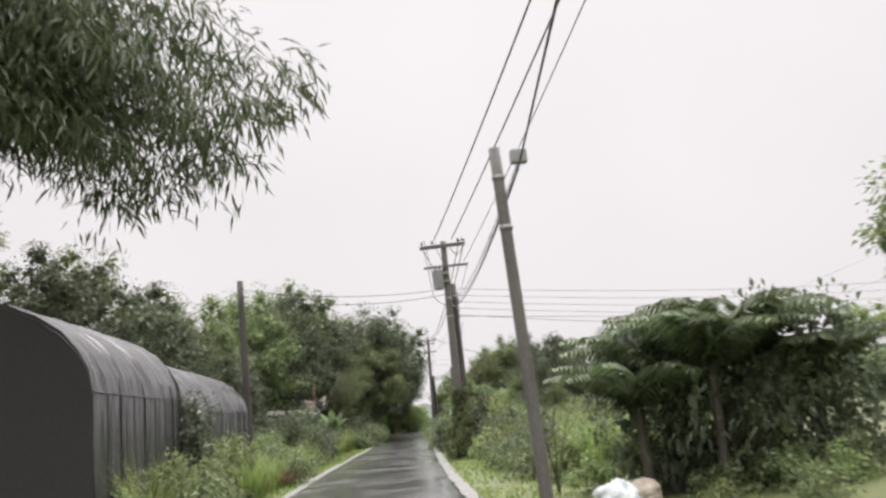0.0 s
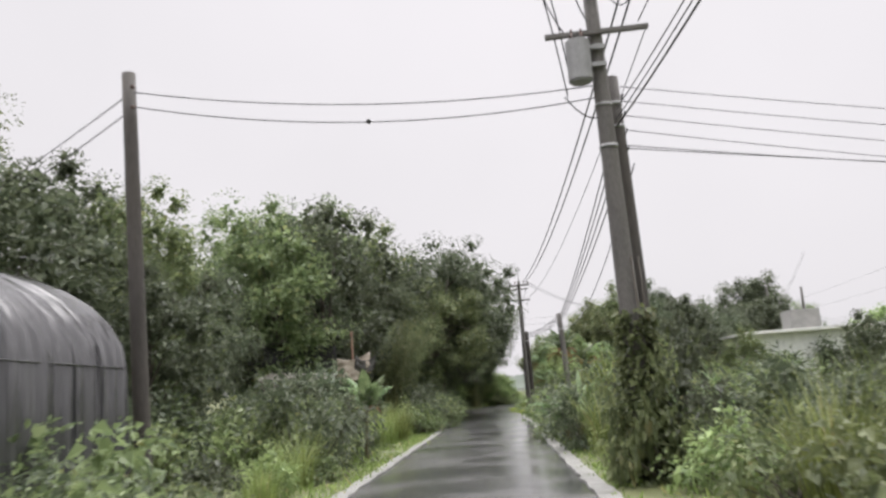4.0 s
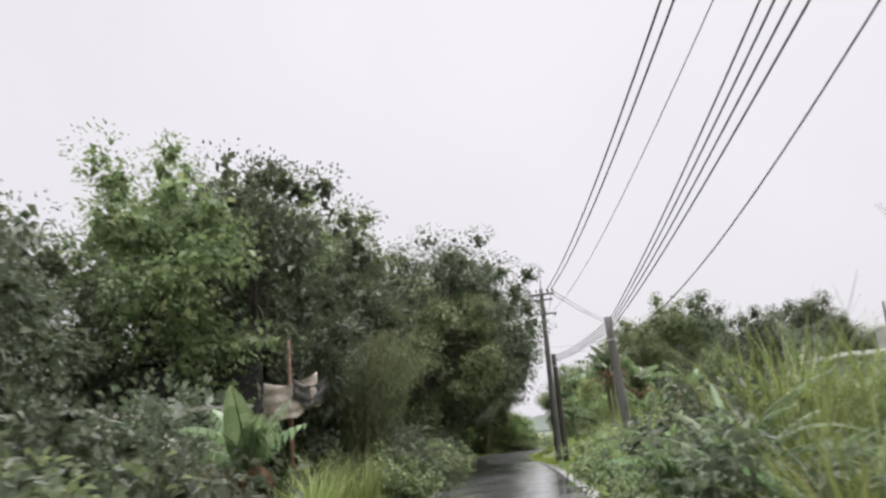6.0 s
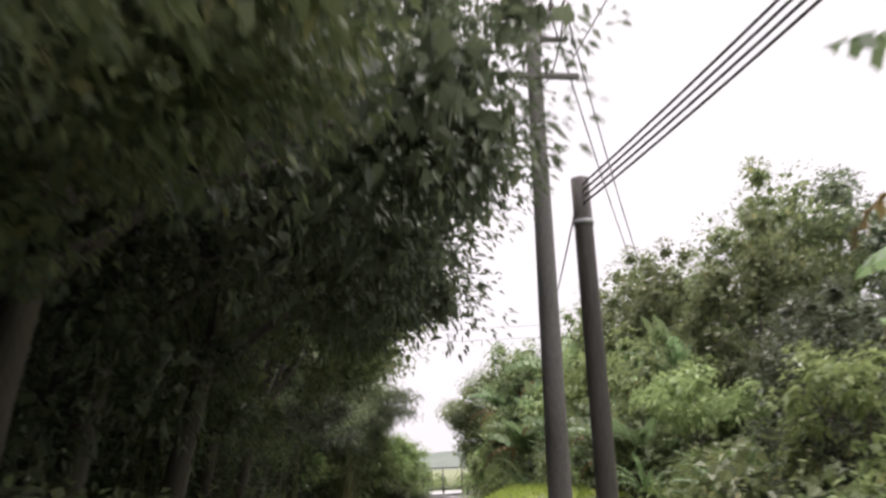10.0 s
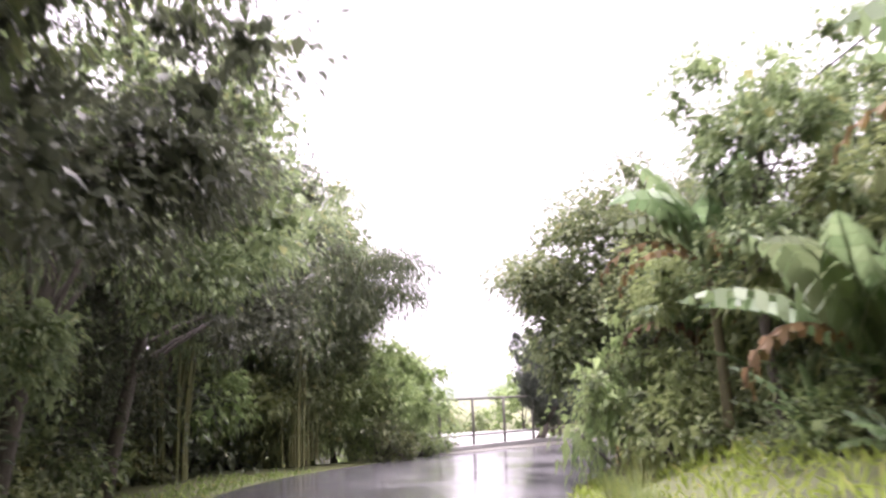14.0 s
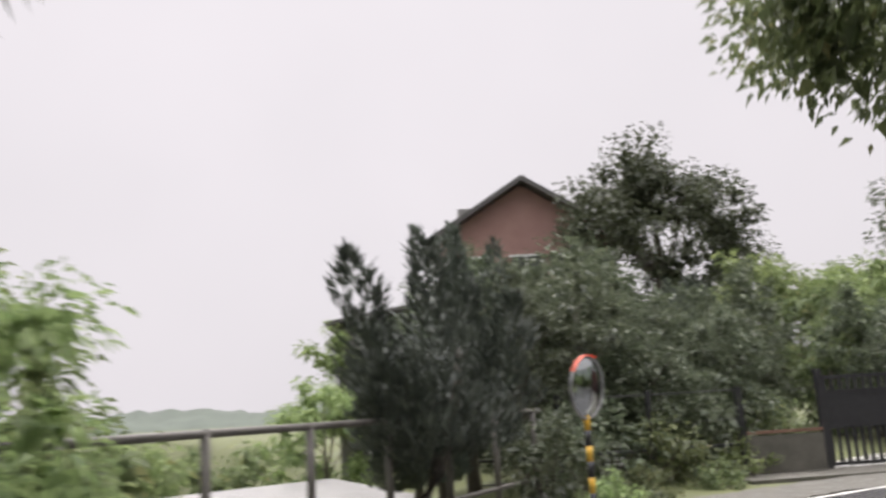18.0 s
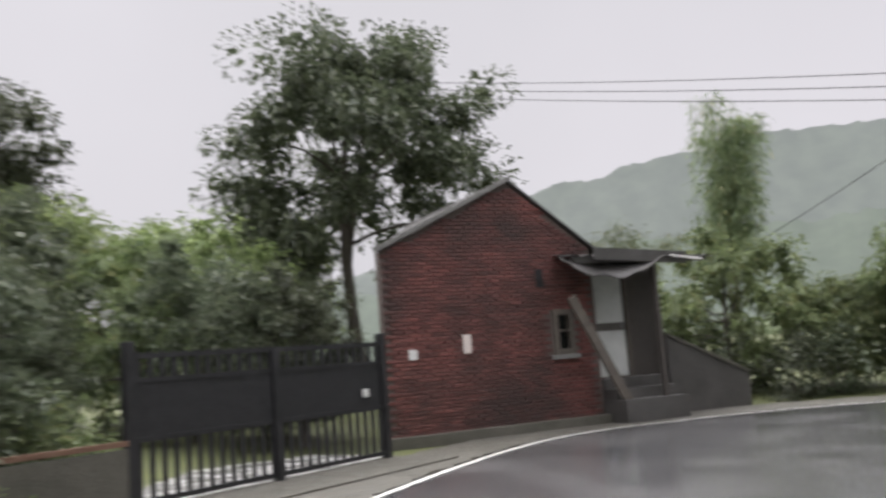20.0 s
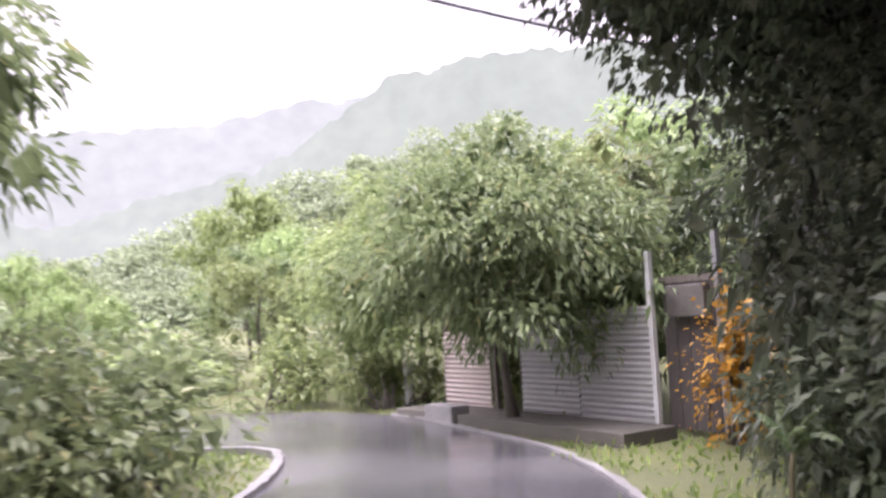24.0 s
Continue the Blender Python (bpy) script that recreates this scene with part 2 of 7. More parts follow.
M["tarp"] = surface("black_plastic_film", (0.022, 0.022, 0.024), (0.095, 0.093, 0.097), 1.1, 0.1, 0.22, 0.3, fine=7, stretch=(0.3, 4.0, 0.3))
M["tarp_end"] = surface("black_shade_net", (0.03, 0.029, 0.032), (0.055, 0.052, 0.057), 3, 0.7, 0.9, 0.4)
M["brick"] = surface("red_brick", (0.105, 0.036, 0.031), (0.19, 0.07, 0.058), 2.2, 0.45, 0.75, 0.5, c=(0.1, 0.045, 0.035))
_t = M["brick"].node_tree
_in, _hs, _mr = _t.nodes.new("ShaderNodeObjectInfo"), _t.nodes.new("ShaderNodeHueSaturation"), _t.nodes.new("ShaderNodeMapRange")
_ge, _ad = _t.nodes.new("ShaderNodeNewGeometry"), _t.nodes.new("ShaderNodeMath")
_ad.operation = "FRACT"
_sm = _t.nodes.new("ShaderNodeMath")
_t.links.new(_in.outputs["Random"], _sm.inputs[0])
_t.links.new(_ge.outputs["Random Per Island"], _sm.inputs[1])
_t.links.new(_sm.outputs[0], _ad.inputs[0])
_mr.inputs["To Min"].default_value, _mr.inputs["To Max"].default_value = 0.6, 1.35
_t.links.new(_ad.outputs[0], _mr.inputs["Value"])
_t.links.new(_mr.outputs[0], _hs.inputs["Value"])
_bs = _t.nodes["Principled BSDF"]
_old = _bs.inputs["Base Color"].links[0].from_socket
_t.links.new(_old, _hs.inputs["Color"])
_gr, _gm, _mx = _t.nodes.new("ShaderNodeTexNoise"), _t.nodes.new("ShaderNodeMapRange"), _t.nodes.new("ShaderNodeMix")
_gr.inputs["Scale"].default_value, _gr.inputs["Detail"].default_value = 0.75, 6
_gm.inputs["From Min"].default_value, _gm.inputs["From Max"].default_value = 0.4, 0.62
_mx.data_type, _mx.blend_type = "RGBA", "MIX"
_mx.inputs["B"].default_value = (0.035, 0.026, 0.022, 1)
_t.links.new(_ge.outputs["Position"], _gr.inputs["Vector"])
_t.links.new(_gr.outputs["Fac"], _gm.inputs["Value"])
_gm.inputs["To Max"].default_value = 0.75
_t.links.new(_gm.outputs[0], _mx.inputs["Factor"])
_t.links.new(_hs.outputs[0], _mx.inputs["A"])
_t.links.new(_mx.outputs["Result"], _bs.inputs["Base Color"])
M["mortar"] = surface("dark_mortar", (0.09, 0.07, 0.06), (0.16, 0.13, 0.115), 6, 0.7, 0.9, 0.4)
M["plaster_red"] = surface("faded_red_render", (0.24, 0.13, 0.11), (0.33, 0.21, 0.18), 1.5, 0.7, 0.9, 0.3)
M["roof"] = surface("dark_roof_sheet", (0.05, 0.048, 0.045), (0.1, 0.095, 0.09), 3, 0.35, 0.6, 0.3)
M["wood_old"] = surface("old_grey_wood", (0.07, 0.06, 0.05), (0.16, 0.14, 0.115), 4, 0.6, 0.85, 0.5, stretch=(1, 1, 0.3))
M["white"] = surface("dirty_white_paint", (0.5, 0.52, 0.5), (0.72, 0.73, 0.7), 3, 0.4, 0.6, 0.15, c=(0.32, 0.33, 0.3))
M["sheet"] = surface("pale_corrugated_sheet", (0.55, 0.55, 0.53), (0.76, 0.76, 0.74), 1.6, 0.4, 0.65, 0.15, c=(0.22, 0.2, 0.17))
M["pink"] = surface("pinkish_faded_sheet", (0.6, 0.53, 0.48), (0.76, 0.69, 0.64), 1.4, 0.5, 0.7, 0.15, c=(0.3, 0.24, 0.2))
M["orange"] = surface("orange_enamel", (0.62, 0.1, 0.04), (0.75, 0.16, 0.08), 6, 0.3, 0.45, 0.05)
M["yellow"] = surface("yellow_enamel", (0.62, 0.36, 0.03), (0.75, 0.47, 0.06), 6, 0.35, 0.5, 0.05)
M["cloth"] = surface("beige_plastic_sack", (0.3, 0.25, 0.2), (0.48, 0.42, 0.35), 4, 0.4, 0.6, 0.6, fine=12, c=(0.12, 0.13, 0.08))
M["dull_sheet"] = surface("dull_beige_sheet", (0.13, 0.12, 0.105), (0.23, 0.215, 0.185), 2, 0.5, 0.75, 0.4, fine=8, c=(0.08, 0.08, 0.06))
M["green_tarp"] = surface("faded_green_tarp", (0.14, 0.2, 0.13), (0.28, 0.34, 0.24), 2, 0.35, 0.6, 0.4, fine=8)
M["clear_sack"] = surface("pale_plastic_sack", (0.4, 0.44, 0.46), (0.65, 0.68, 0.68), 4, 0.2, 0.4, 0.8, fine=10)
M["ceramic"] = surface("brown_insulator", (0.05, 0.03, 0.02), (0.1, 0.06, 0.05), 8, 0.2, 0.3, 0)
M["mirror"], _n, _l, _p = nodes("convex_mirror")
_p.inputs["Metallic"].default_value, _p.inputs["Roughness"].default_value = 1.0, 0.06
_p.inputs["Base Color"].default_value = (0.42, 0.44, 0.44, 1)
M["glass"], _n, _l, _p = nodes("dark_window_glass")
_p.inputs["Base Color"].default_value, _p.inputs["Roughness"].default_value = (0.02, 0.022, 0.022, 1), 0.08
# haze put into the hills as emission, stronger with distance
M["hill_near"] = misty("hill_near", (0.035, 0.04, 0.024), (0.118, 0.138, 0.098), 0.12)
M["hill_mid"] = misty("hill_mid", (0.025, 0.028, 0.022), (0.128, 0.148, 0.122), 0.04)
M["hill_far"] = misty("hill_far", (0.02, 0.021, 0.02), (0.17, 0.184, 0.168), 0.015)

# ---- mesh helpers ----
rng = np.random.default_rng(7)


def mesh_np(name, V, F, mat, smooth=False):
    V, F = np.asarray(V, np.float32), np.asarray(F, np.int32)
    me = bpy.data.meshes.new(name)
    k = F.shape[1]
    me.vertices.add(len(V))
    me.vertices.foreach_set("co", V.ravel())
    me.loops.add(F.size)
    me.loops.foreach_set("vertex_index", F.ravel())
    me.polygons.add(len(F))
    me.polygons.foreach_set("loop_start", np.arange(0, F.size, k, dtype=np.int32))
    me.polygons.foreach_set("use_smooth", np.full(len(F), smooth))
    me.update(calc_edges=True)
    me.materials.append(mat)
    return me


def under(name, me, parent, m=None, label=""):
    ob = new(name, me)
    ob.parent = parent
    if m is not None:
        ob.matrix_basis = m
    if label:
        ob["label"] = label
    return ob


def part(name, bm, mat, parent, label="", m=None):
    me = bpy.data.meshes.new(name)
    bm.to_mesh(me)
    bm.free()
    me.materials.append(mat)
    return under(name, me, parent, m, label)


def thing(name, label, category, m=None, group="", kind=""):
    e = new(name)
    e.empty_display_size = 0.2
    if m is not None:
        e.matrix_basis = m
    return tagged(e, label, category, group, kind)


def join(lists):
    """Join (V, F) pairs of one face size."""
    vs, fs, o = [], [], 0
    for V, F in lists:
        vs.append(np.asarray(V, float))
        fs.append(np.asarray(F) + o)
        o += len(V)
    return np.concatenate(vs), np.concatenate(fs)


def tube(pts, radii, sides=7, cap=True):
    pts = np.asarray(pts, float)
    n = len(pts)
    radii = np.broadcast_to(np.asarray(radii, float), (n,))
    tan = np.gradient(pts, axis=0)
    tan /= np.linalg.norm(tan, axis=1)[:, None] + 1e-9
    ref = np.where(np.abs(tan[:, 2:3]) > 0.9, np.array([[1.0, 0, 0]]), np.array([[0, 0, 1.0]]))
    u = np.cross(tan, ref)
    u /= np.linalg.norm(u, axis=1)[:, None] + 1e-9
    v = np.cross(tan, u)
    a = np.linspace(0, 2 * np.pi, sides, endpoint=False)
    V = pts[:, None] + radii[:, None, None] * (np.cos(a)[None, :, None] * u[:, None] + np.sin(a)[None, :, None] * v[:, None])
    V = V.reshape(-1, 3)
    F = []
    for i in range(n - 1):
        for j in range(sides):
            k = (j + 1) % sides
            F.append((i * sides + j, i * sides + k, (i + 1) * sides + k, (i + 1) * sides + j))
    if cap:
        c = len(V)
        V = np.concatenate([V, pts[[0, -1]]])
        for j in range(sides):
            k = (j + 1) % sides
            F.append((k, j, c, c))
            F.append(((n - 1) * sides + j, (n - 1) * sides + k, c + 1, c + 1))
    return V, np.array(F)


def quads_mesh(name, VF, mat, smooth=True):
    """Mesh of quads in which a repeated last corner makes a triangle."""
    V, F = VF
    me = bpy.data.meshes.new(name)
    faces = [tuple(int(i) for i in (f if f[2] != f[3] else f[:3])) for f in F]
    me.from_pydata([tuple(map(float, v)) for v in V], [], faces)
    me.materials.append(mat)
    for p in me.polygons:
        p.use_smooth = smooth
    return me


def box(x0, x1, y0, y1, z0, z1, bevel=0.0, bm=None):
    own = bm is None
    bm = bm or bmesh.new()
    r = bmesh.ops.create_cube(bm, size=1)
    bmesh.ops.scale(bm, vec=(x1 - x0, y1 - y0, z1 - z0), verts=r["verts"])
    bmesh.ops.translate(bm, vec=((x0 + x1) / 2, (y0 + y1) / 2, (z0 + z1) / 2), verts=r["verts"])
    if bevel and own:
        bmesh.ops.bevel(bm, geom=bm.edges[:], offset=bevel, segments=2, affect="EDGES", profile=0.7)
    return bm


def unit(a):
    return a / (np.linalg.norm(a, axis=-1, keepdims=True) + 1e-9)


def leaves(P, D, L, Wd, fold=0.12, droop=0.15):
    """One folded, pointed leaf per base point P along D: four corners, two triangles."""
    n = len(P)
    L, Wd = np.broadcast_to(L, (n,)), np.broadcast_to(Wd, (n,))
    side = unit(np.cross(D, np.array([0, 0, 1.0]) + rng.normal(0, 0.45, (n, 3))))
    nor = np.cross(side, D)
    mid = P + D * (L * 0.42)[:, None]
    tip = P + D * L[:, None] - np.array([0, 0, 1.0]) * (L * droop)[:, None]
    up = nor * (Wd * fold)[:, None]
    V = np.stack([P, mid + side * (Wd / 2)[:, None] + up, tip, mid - side * (Wd / 2)[:, None] + up], 1).reshape(-1, 3)
    i = np.arange(n)[:, None] * 4
    F = np.concatenate([i + np.array([[0, 1, 2]]), i + np.array([[0, 2, 3]])])
    return V, F


def ball(n):
    return unit(rng.normal(size=(n, 3)))


# ---- plants ----


def crown_mesh(mat, centre, radii, clumps, per, rc, L, Wd, low=-0.6, droop=0.2, fill=1.0, inner=20, clear=None):
    """Crown of leafy clumps over an uneven ellipsoid; clear keeps the side past x above a height."""
    u = ball(clumps)
    u[:, 2] = np.where(u[:, 2] < low, -u[:, 2] * 0.5, u[:, 2])
    rad = rng.uniform(0.45, 1.0, clumps) ** 0.6
    bump = 0.8 + 0.35 * rng.random(clumps)
    C = np.asarray(centre) + u * np.asarray(radii) * (rad * bump)[:, None]
    if clear:
        over = C[:, 0] > clear[0]
        C[over, 2] = np.maximum(C[over, 2], clear[1] + rng.uniform(0, 1.3, over.sum()))
    k = np.repeat(np.arange(clumps), per)
    b = ball(len(k))
    rr = rc * rng.uniform(0.6, 1.4, clumps)
    P = C[k] + b * (rr[k] * rng.uniform(0.25, 1, len(k)) ** 0.5)[:, None] * np.array([1, 1, 0.75])
    D = unit(b * 0.8 + unit(C - np.asarray(centre))[k] * 0.5 + rng.normal(0, 0.4, (len(k), 3)) + np.array([0, 0, -0.25]))
    s = rng.uniform(0.6, 1.25, len(k))
    V, F = leaves(P, D, L * s, Wd * s, droop=droop)
    # large inner leaves that close the crown
    k2 = np.repeat(np.arange(clumps), inner)
    P2 = C[k2] * 0.95 + np.asarray(centre) * 0.05 + ball(len(k2)) * (rr[k2] * rng.uniform(0, 0.65, len(k2)))[:, None]
    V2, F2 = leaves(P2, ball(len(k2)), (0.16 + L * 0.9) * fill, (0.13 + Wd * 1.6) * fill, droop=droop)
    V, F = join([(V, F), (V2, F2)])
    return mesh_np("crown", V, F, mat), C


def limbs(C, base, top, r0, count, low=0.35):
    """Trunk with limbs to some of the clump centres."""
    base, top = np.asarray(base, float), np.asarray(top, float)
    t = np.linspace(0, 1, 8)[:, None]
    bend = np.array([rng.normal(0, 0.12), rng.normal(0, 0.12), 0]) * np.linalg.norm(top - base) * 0.4
    trunk = base + (top - base) * t + bend * np.sin(t * np.pi)
    out = [tube(trunk, r0 * (1 - 0.75 * t[:, 0]) * (1 + 0.5 * np.exp(-t[:, 0] * 14)), 8)]
    for c in C[rng.choice(len(C), min(count, len(C)), replace=False)]:
        k = rng.uniform(low, 0.95)
        a = base + (top - base) * k + bend * np.sin(k * np.pi)
        s = np.linspace(0, 1, 5)[:, None]
        q = a + (c - a) * s + np.array([0, 0, 1.0]) * np.sin(s * np.pi) * 0.12 * np.linalg.norm(c - a)
        out.append(tube(q, r0 * 0.38 * (1 - k * 0.5) * (1 - 0.8 * s[:, 0]), 5, False))
    return join(out)


def broadleaf(name, label, h, rx, rz, mat, clumps=34, per=110, rc=0.7, L=0.2, Wd=0.085, trunk=0.14, low=-0.6, lean=0.0, category="tree", droop=0.2, fill=1.0, inner=20, clear=None):
    e = thing(name, label, category)
    me, C = crown_mesh(M[mat], (lean, 0, h - rz), (rx, rx, rz), clumps, per, rc, L, Wd, low, droop, fill, inner, clear)
    under("crown", me, e)
    under("trunk", quads_mesh("trunk", limbs(C, (0, 0, -0.1), (lean, 0, h - rz * 0.5), trunk, 14), M["bark"]), e)
    return e


def bamboo(label, h, n_culm, spread, per=260, lean=(0, 0), L=0.24, Wd=0.032, mat="leaf_bamboo", low=0.3, nod=0.22):
    e = thing("bamboo_clump", label, "bamboo")
    culms, Ps, Ds = [], [], []
    for i in range(n_culm):
        a = rng.uniform(0, 2 * np.pi)
        b = np.array([np.cos(a), np.sin(a), 0]) * rng.uniform(0, spread * 0.25)
        hh = h * rng.uniform(0.75, 1.1)
        out = np.array([np.cos(a), np.sin(a)]) * spread * rng.uniform(0.4, 1) + np.array(lean) * rng.uniform(0.6, 1.1)
        t = np.linspace(0, 1, 12)
        p = np.stack([b[0] + out[0] * t ** 2.2, b[1] + out[1] * t ** 2.2, hh * (t - nod * t ** 4)], 1)
        culms.append(tube(p, 0.035 * (1 - 0.8 * t), 5, False))
        tt = rng.uniform(low, 1.02, per) ** 0.8
        base = np.stack([np.interp(tt, t, p[:, k]) for k in range(3)], 1)
        tw = unit(rng.normal(size=(per, 3)) * np.array([1, 1, 0.4]))
        ln = rng.uniform(0.1, 0.95, per) * (1.15 - 0.5 * tt)
        Pt = base + tw * ln[:, None] + np.array([0, 0, -1.0]) * (0.35 * ln ** 2)[:, None]
        for s in range(4):
            Ps.append(Pt + rng.normal(0, 0.09, Pt.shape))
            Ds.append(unit(tw * 0.6 + rng.normal(0, 0.45, Pt.shape) + np.array([0, 0, -0.85])))
    P, D = np.concatenate(Ps), np.concatenate(Ds)
    s = rng.uniform(0.6, 1.3, len(P))
    V, F = leaves(P, D, L * s, Wd * s, 0.1, 0.15)
    under("foliage", mesh_np("foliage", V, F, M[mat]), e)
    for c in culms:
        under("culm", quads_mesh("culm", c, M["stalk"]), e)
    return e


def blades(n, L, Wd, spread, arch=0.9, segs=5):
    """Arching tapered blades from one root."""
    a = rng.uniform(0, 2 * np.pi, n)
    r = spread * np.sqrt(rng.random(n))
    b = np.stack([np.cos(a) * r, np.sin(a) * r, np.zeros(n)], 1)
    ph = a + rng.normal(0, 0.7, n)
    hd = np.stack([np.cos(ph), np.sin(ph), np.zeros(n)], 1)
    ln = L * rng.uniform(0.5, 1.1, n)
    k = arch * rng.uniform(0.3, 1.3, n)
    t = np.linspace(0, 1, segs)
    ang = 0.12 + k[:, None] * t[None] * 1.5
    st = ln[:, None] / (segs - 1)
    x = np.concatenate([np.zeros((n, 1)), np.cumsum(np.sin(ang[:, :-1]) * st, 1)], 1)
    z = np.concatenate([np.zeros((n, 1)), np.cumsum(np.cos(ang[:, :-1]) * st, 1)], 1)
    cen = b[:, None] + hd[:, None] * x[..., None] + np.array([0, 0, 1.0]) * z[..., None]
    sd = np.stack([-hd[:, 1], hd[:, 0], np.zeros(n)], 1)
    w = Wd * (1 - t ** 1.5) * (0.5 + 0.5 * np.minimum(1, t * 6)) + 0.002
    V = np.stack([cen - sd[:, None] * w[None, :, None] / 2, cen + sd[:, None] * w[None, :, None] / 2], 2).reshape(-1, 3)
    F = []
    i = (np.arange(n) * segs * 2)[:, None]
    for s in range(segs - 1):
        o = s * 2
        F.append(i + np.array([[o, o + 1, o + 3, o + 2]]))
    return V, np.concatenate(F)


def grass_clump(label, n, L, Wd, spread, mat="grass", arch=0.9, name="silvergrass_clump"):
    e = thing(name, label, "grass")
    V, F = blades(n, L, Wd, spread, arch)
    tagged(under("grass_blade", mesh_np("grass_blade", V, F, M[mat]), e), kind="stuff")
    return e


def shrub(label, h, r, mat, n=1200, L=0.16, Wd=0.075, name="shrub"):
    e = thing(name, label, "shrub")
    me, C = crown_mesh(M[mat], (0, 0, h * 0.42), (r, r, h * 0.55), max(14, n // 80), 57, 0.38 * h ** 0.5, L, Wd, -0.9, 0.25, 0.8, 11)
    under("foliage", me, e)
    out = []
    for c in C[:: max(1, len(C) // 9)]:
        s = np.linspace(0, 1, 4)[:, None]
        out.append(tube(np.array([rng.normal(0, 0.1), rng.normal(0, 0.1), -0.05]) * (1 - s) + c * s, 0.025 * (1 - 0.7 * s[:, 0]), 4, False))
    under("woody_stem", quads_mesh("woody_stem", join(out), M["bark"]), e)
    return e


def banana_leaf(L, Wd, arch, torn):
    """Long leaf with a channelled midrib and torn, drooping edges."""
    n = 12
    t = np.linspace(0, 1, n)
    ang = 0.25 + arch * t * 1.6
    st = L / (n - 1)
    x = np.concatenate([[0], np.cumsum(np.sin(ang[:-1]) * st)])
    z = np.concatenate([[0], np.cumsum(np.cos(ang[:-1]) * st)])
    w = Wd * np.clip(np.sin(np.clip((t - 0.1) / 0.9, 0, 1) ** 0.75 * np.pi), 0, 1) ** 0.6 / 2 + 0.012
    V, F = [], []
    for s in (-1, 1):
        for i in range(n - 1):
            o = len(V)
            dr = 0.35 + rng.random() * torn
            for k in (i, i + 1):
                V.append((x[k], 0, z[k]))
            for k in (i + 1, i):
                gap = (0.04 if k == i else -0.04) * torn * st * 6
                V.append((x[k] + gap, s * w[k] * 0.55, z[k] + 0.06 * w[k]))
            for k in (i + 1, i):
                gap = (0.05 if k == i else -0.05) * torn * st * 6
                V.append((x[k] + gap, s * w[k], z[k] - dr * w[k]))
            F.append((o, o + 1, o + 2, o + 3))
            F.append((o + 3, o + 2, o + 4, o + 5))
    for i in range(n - 1):
        o = len(V)
        for k in (i, i + 1):
            r = 0.03 * (1 - 0.8 * t[k])
            V += [(x[k] + r, 0, z[k] + r), (x[k] - r * 0.3, r, z[k] - r * 0.3), (x[k] - r * 0.3, -r, z[k] - r * 0.3)]
        for a, b in ((0, 1), (1, 2), (2, 0)):
            F.append((o + a, o + b, o + 3 + b, o + 3 + a))
    return np.array(V), np.array(F)


def banana(label, h, n_leaf=8, L=2.0, Wd=0.55, mat="leaf_banana", dry=1):
    e = thing("banana_plant", label, "banana plant")
    t = np.linspace(0, 1, 7)
    p = np.stack([0.12 * t ** 2, 0.05 * t, h * t - 0.1], 1)
    under("pseudostem", quads_mesh("pseudostem", tube(p, 0.1 - 0.05 * t, 9), M["sheath"]), e)
    for i in range(n_leaf + dry):
        isdry = i >= n_leaf
        a = i * 2.4 + rng.normal(0, 0.3)
        me = mesh_np("leaf", *banana_leaf(L * rng.uniform(0.75, 1.1), Wd * (0.38 if isdry else 1) * rng.uniform(0.8, 1.15), 1.7 if isdry else rng.uniform(0.45, 1.3), 0.9 if isdry else rng.uniform(0.15, 0.8)), M["leaf_dry" if isdry else mat])
        under("leaf", me, e, pose(0.12 if not isdry else 0.05, 0.05, h * (0.92 if not isdry else 0.8) - 0.1, 0, rng.uniform(-8, 8), math.degrees(a)), "dry brown hanging leaf" if isdry else "")
    return e


def tree_fern(label, h, n=11, L=1.9):
    e = thing("tree_fern", label, "tree fern")
    t = np.linspace(0, 1, 6)
    under("trunk", quads_mesh("trunk", tube(np.stack([0.1 * t, 0 * t, h * t - 0.1], 1), 0.09 - 0.02 * t, 7), M["bark"]), e)
    for i in range(n):
        m = 22
        s = np.linspace(0.1, 1, m)
        ang = 0.5 + 1.35 * np.linspace(0, 1, m)
        st = L / m
        x, z = np.cumsum(np.sin(ang) * st), np.cumsum(np.cos(ang) * st)
        c = np.stack([x, 0 * x, z], 1)
        Ps, Ds, Ls = [], [], []
        for sd in (-1, 1):
            Ps.append(c)
            Ds.append(unit(np.stack([0.35 + 0 * x, sd * np.ones(m), -0.25 + 0 * x], 1)))
            Ls.append(0.42 * np.sin(np.clip(s, 0, 1) ** 0.7 * np.pi * 0.93) + 0.05)
        LL = np.concatenate(Ls)
        V, F = leaves(np.concatenate(Ps), np.concatenate(Ds), LL, 0.085 + 0 * LL, 0.1, 0.3)
        under("frond", mesh_np("frond", V, F, M["leaf_fern"]), e, pose(0.1, 0, h - 0.12, 0, rng.uniform(-6, 6), i * 360 / n + rng.uniform(-12, 12)))
    return e


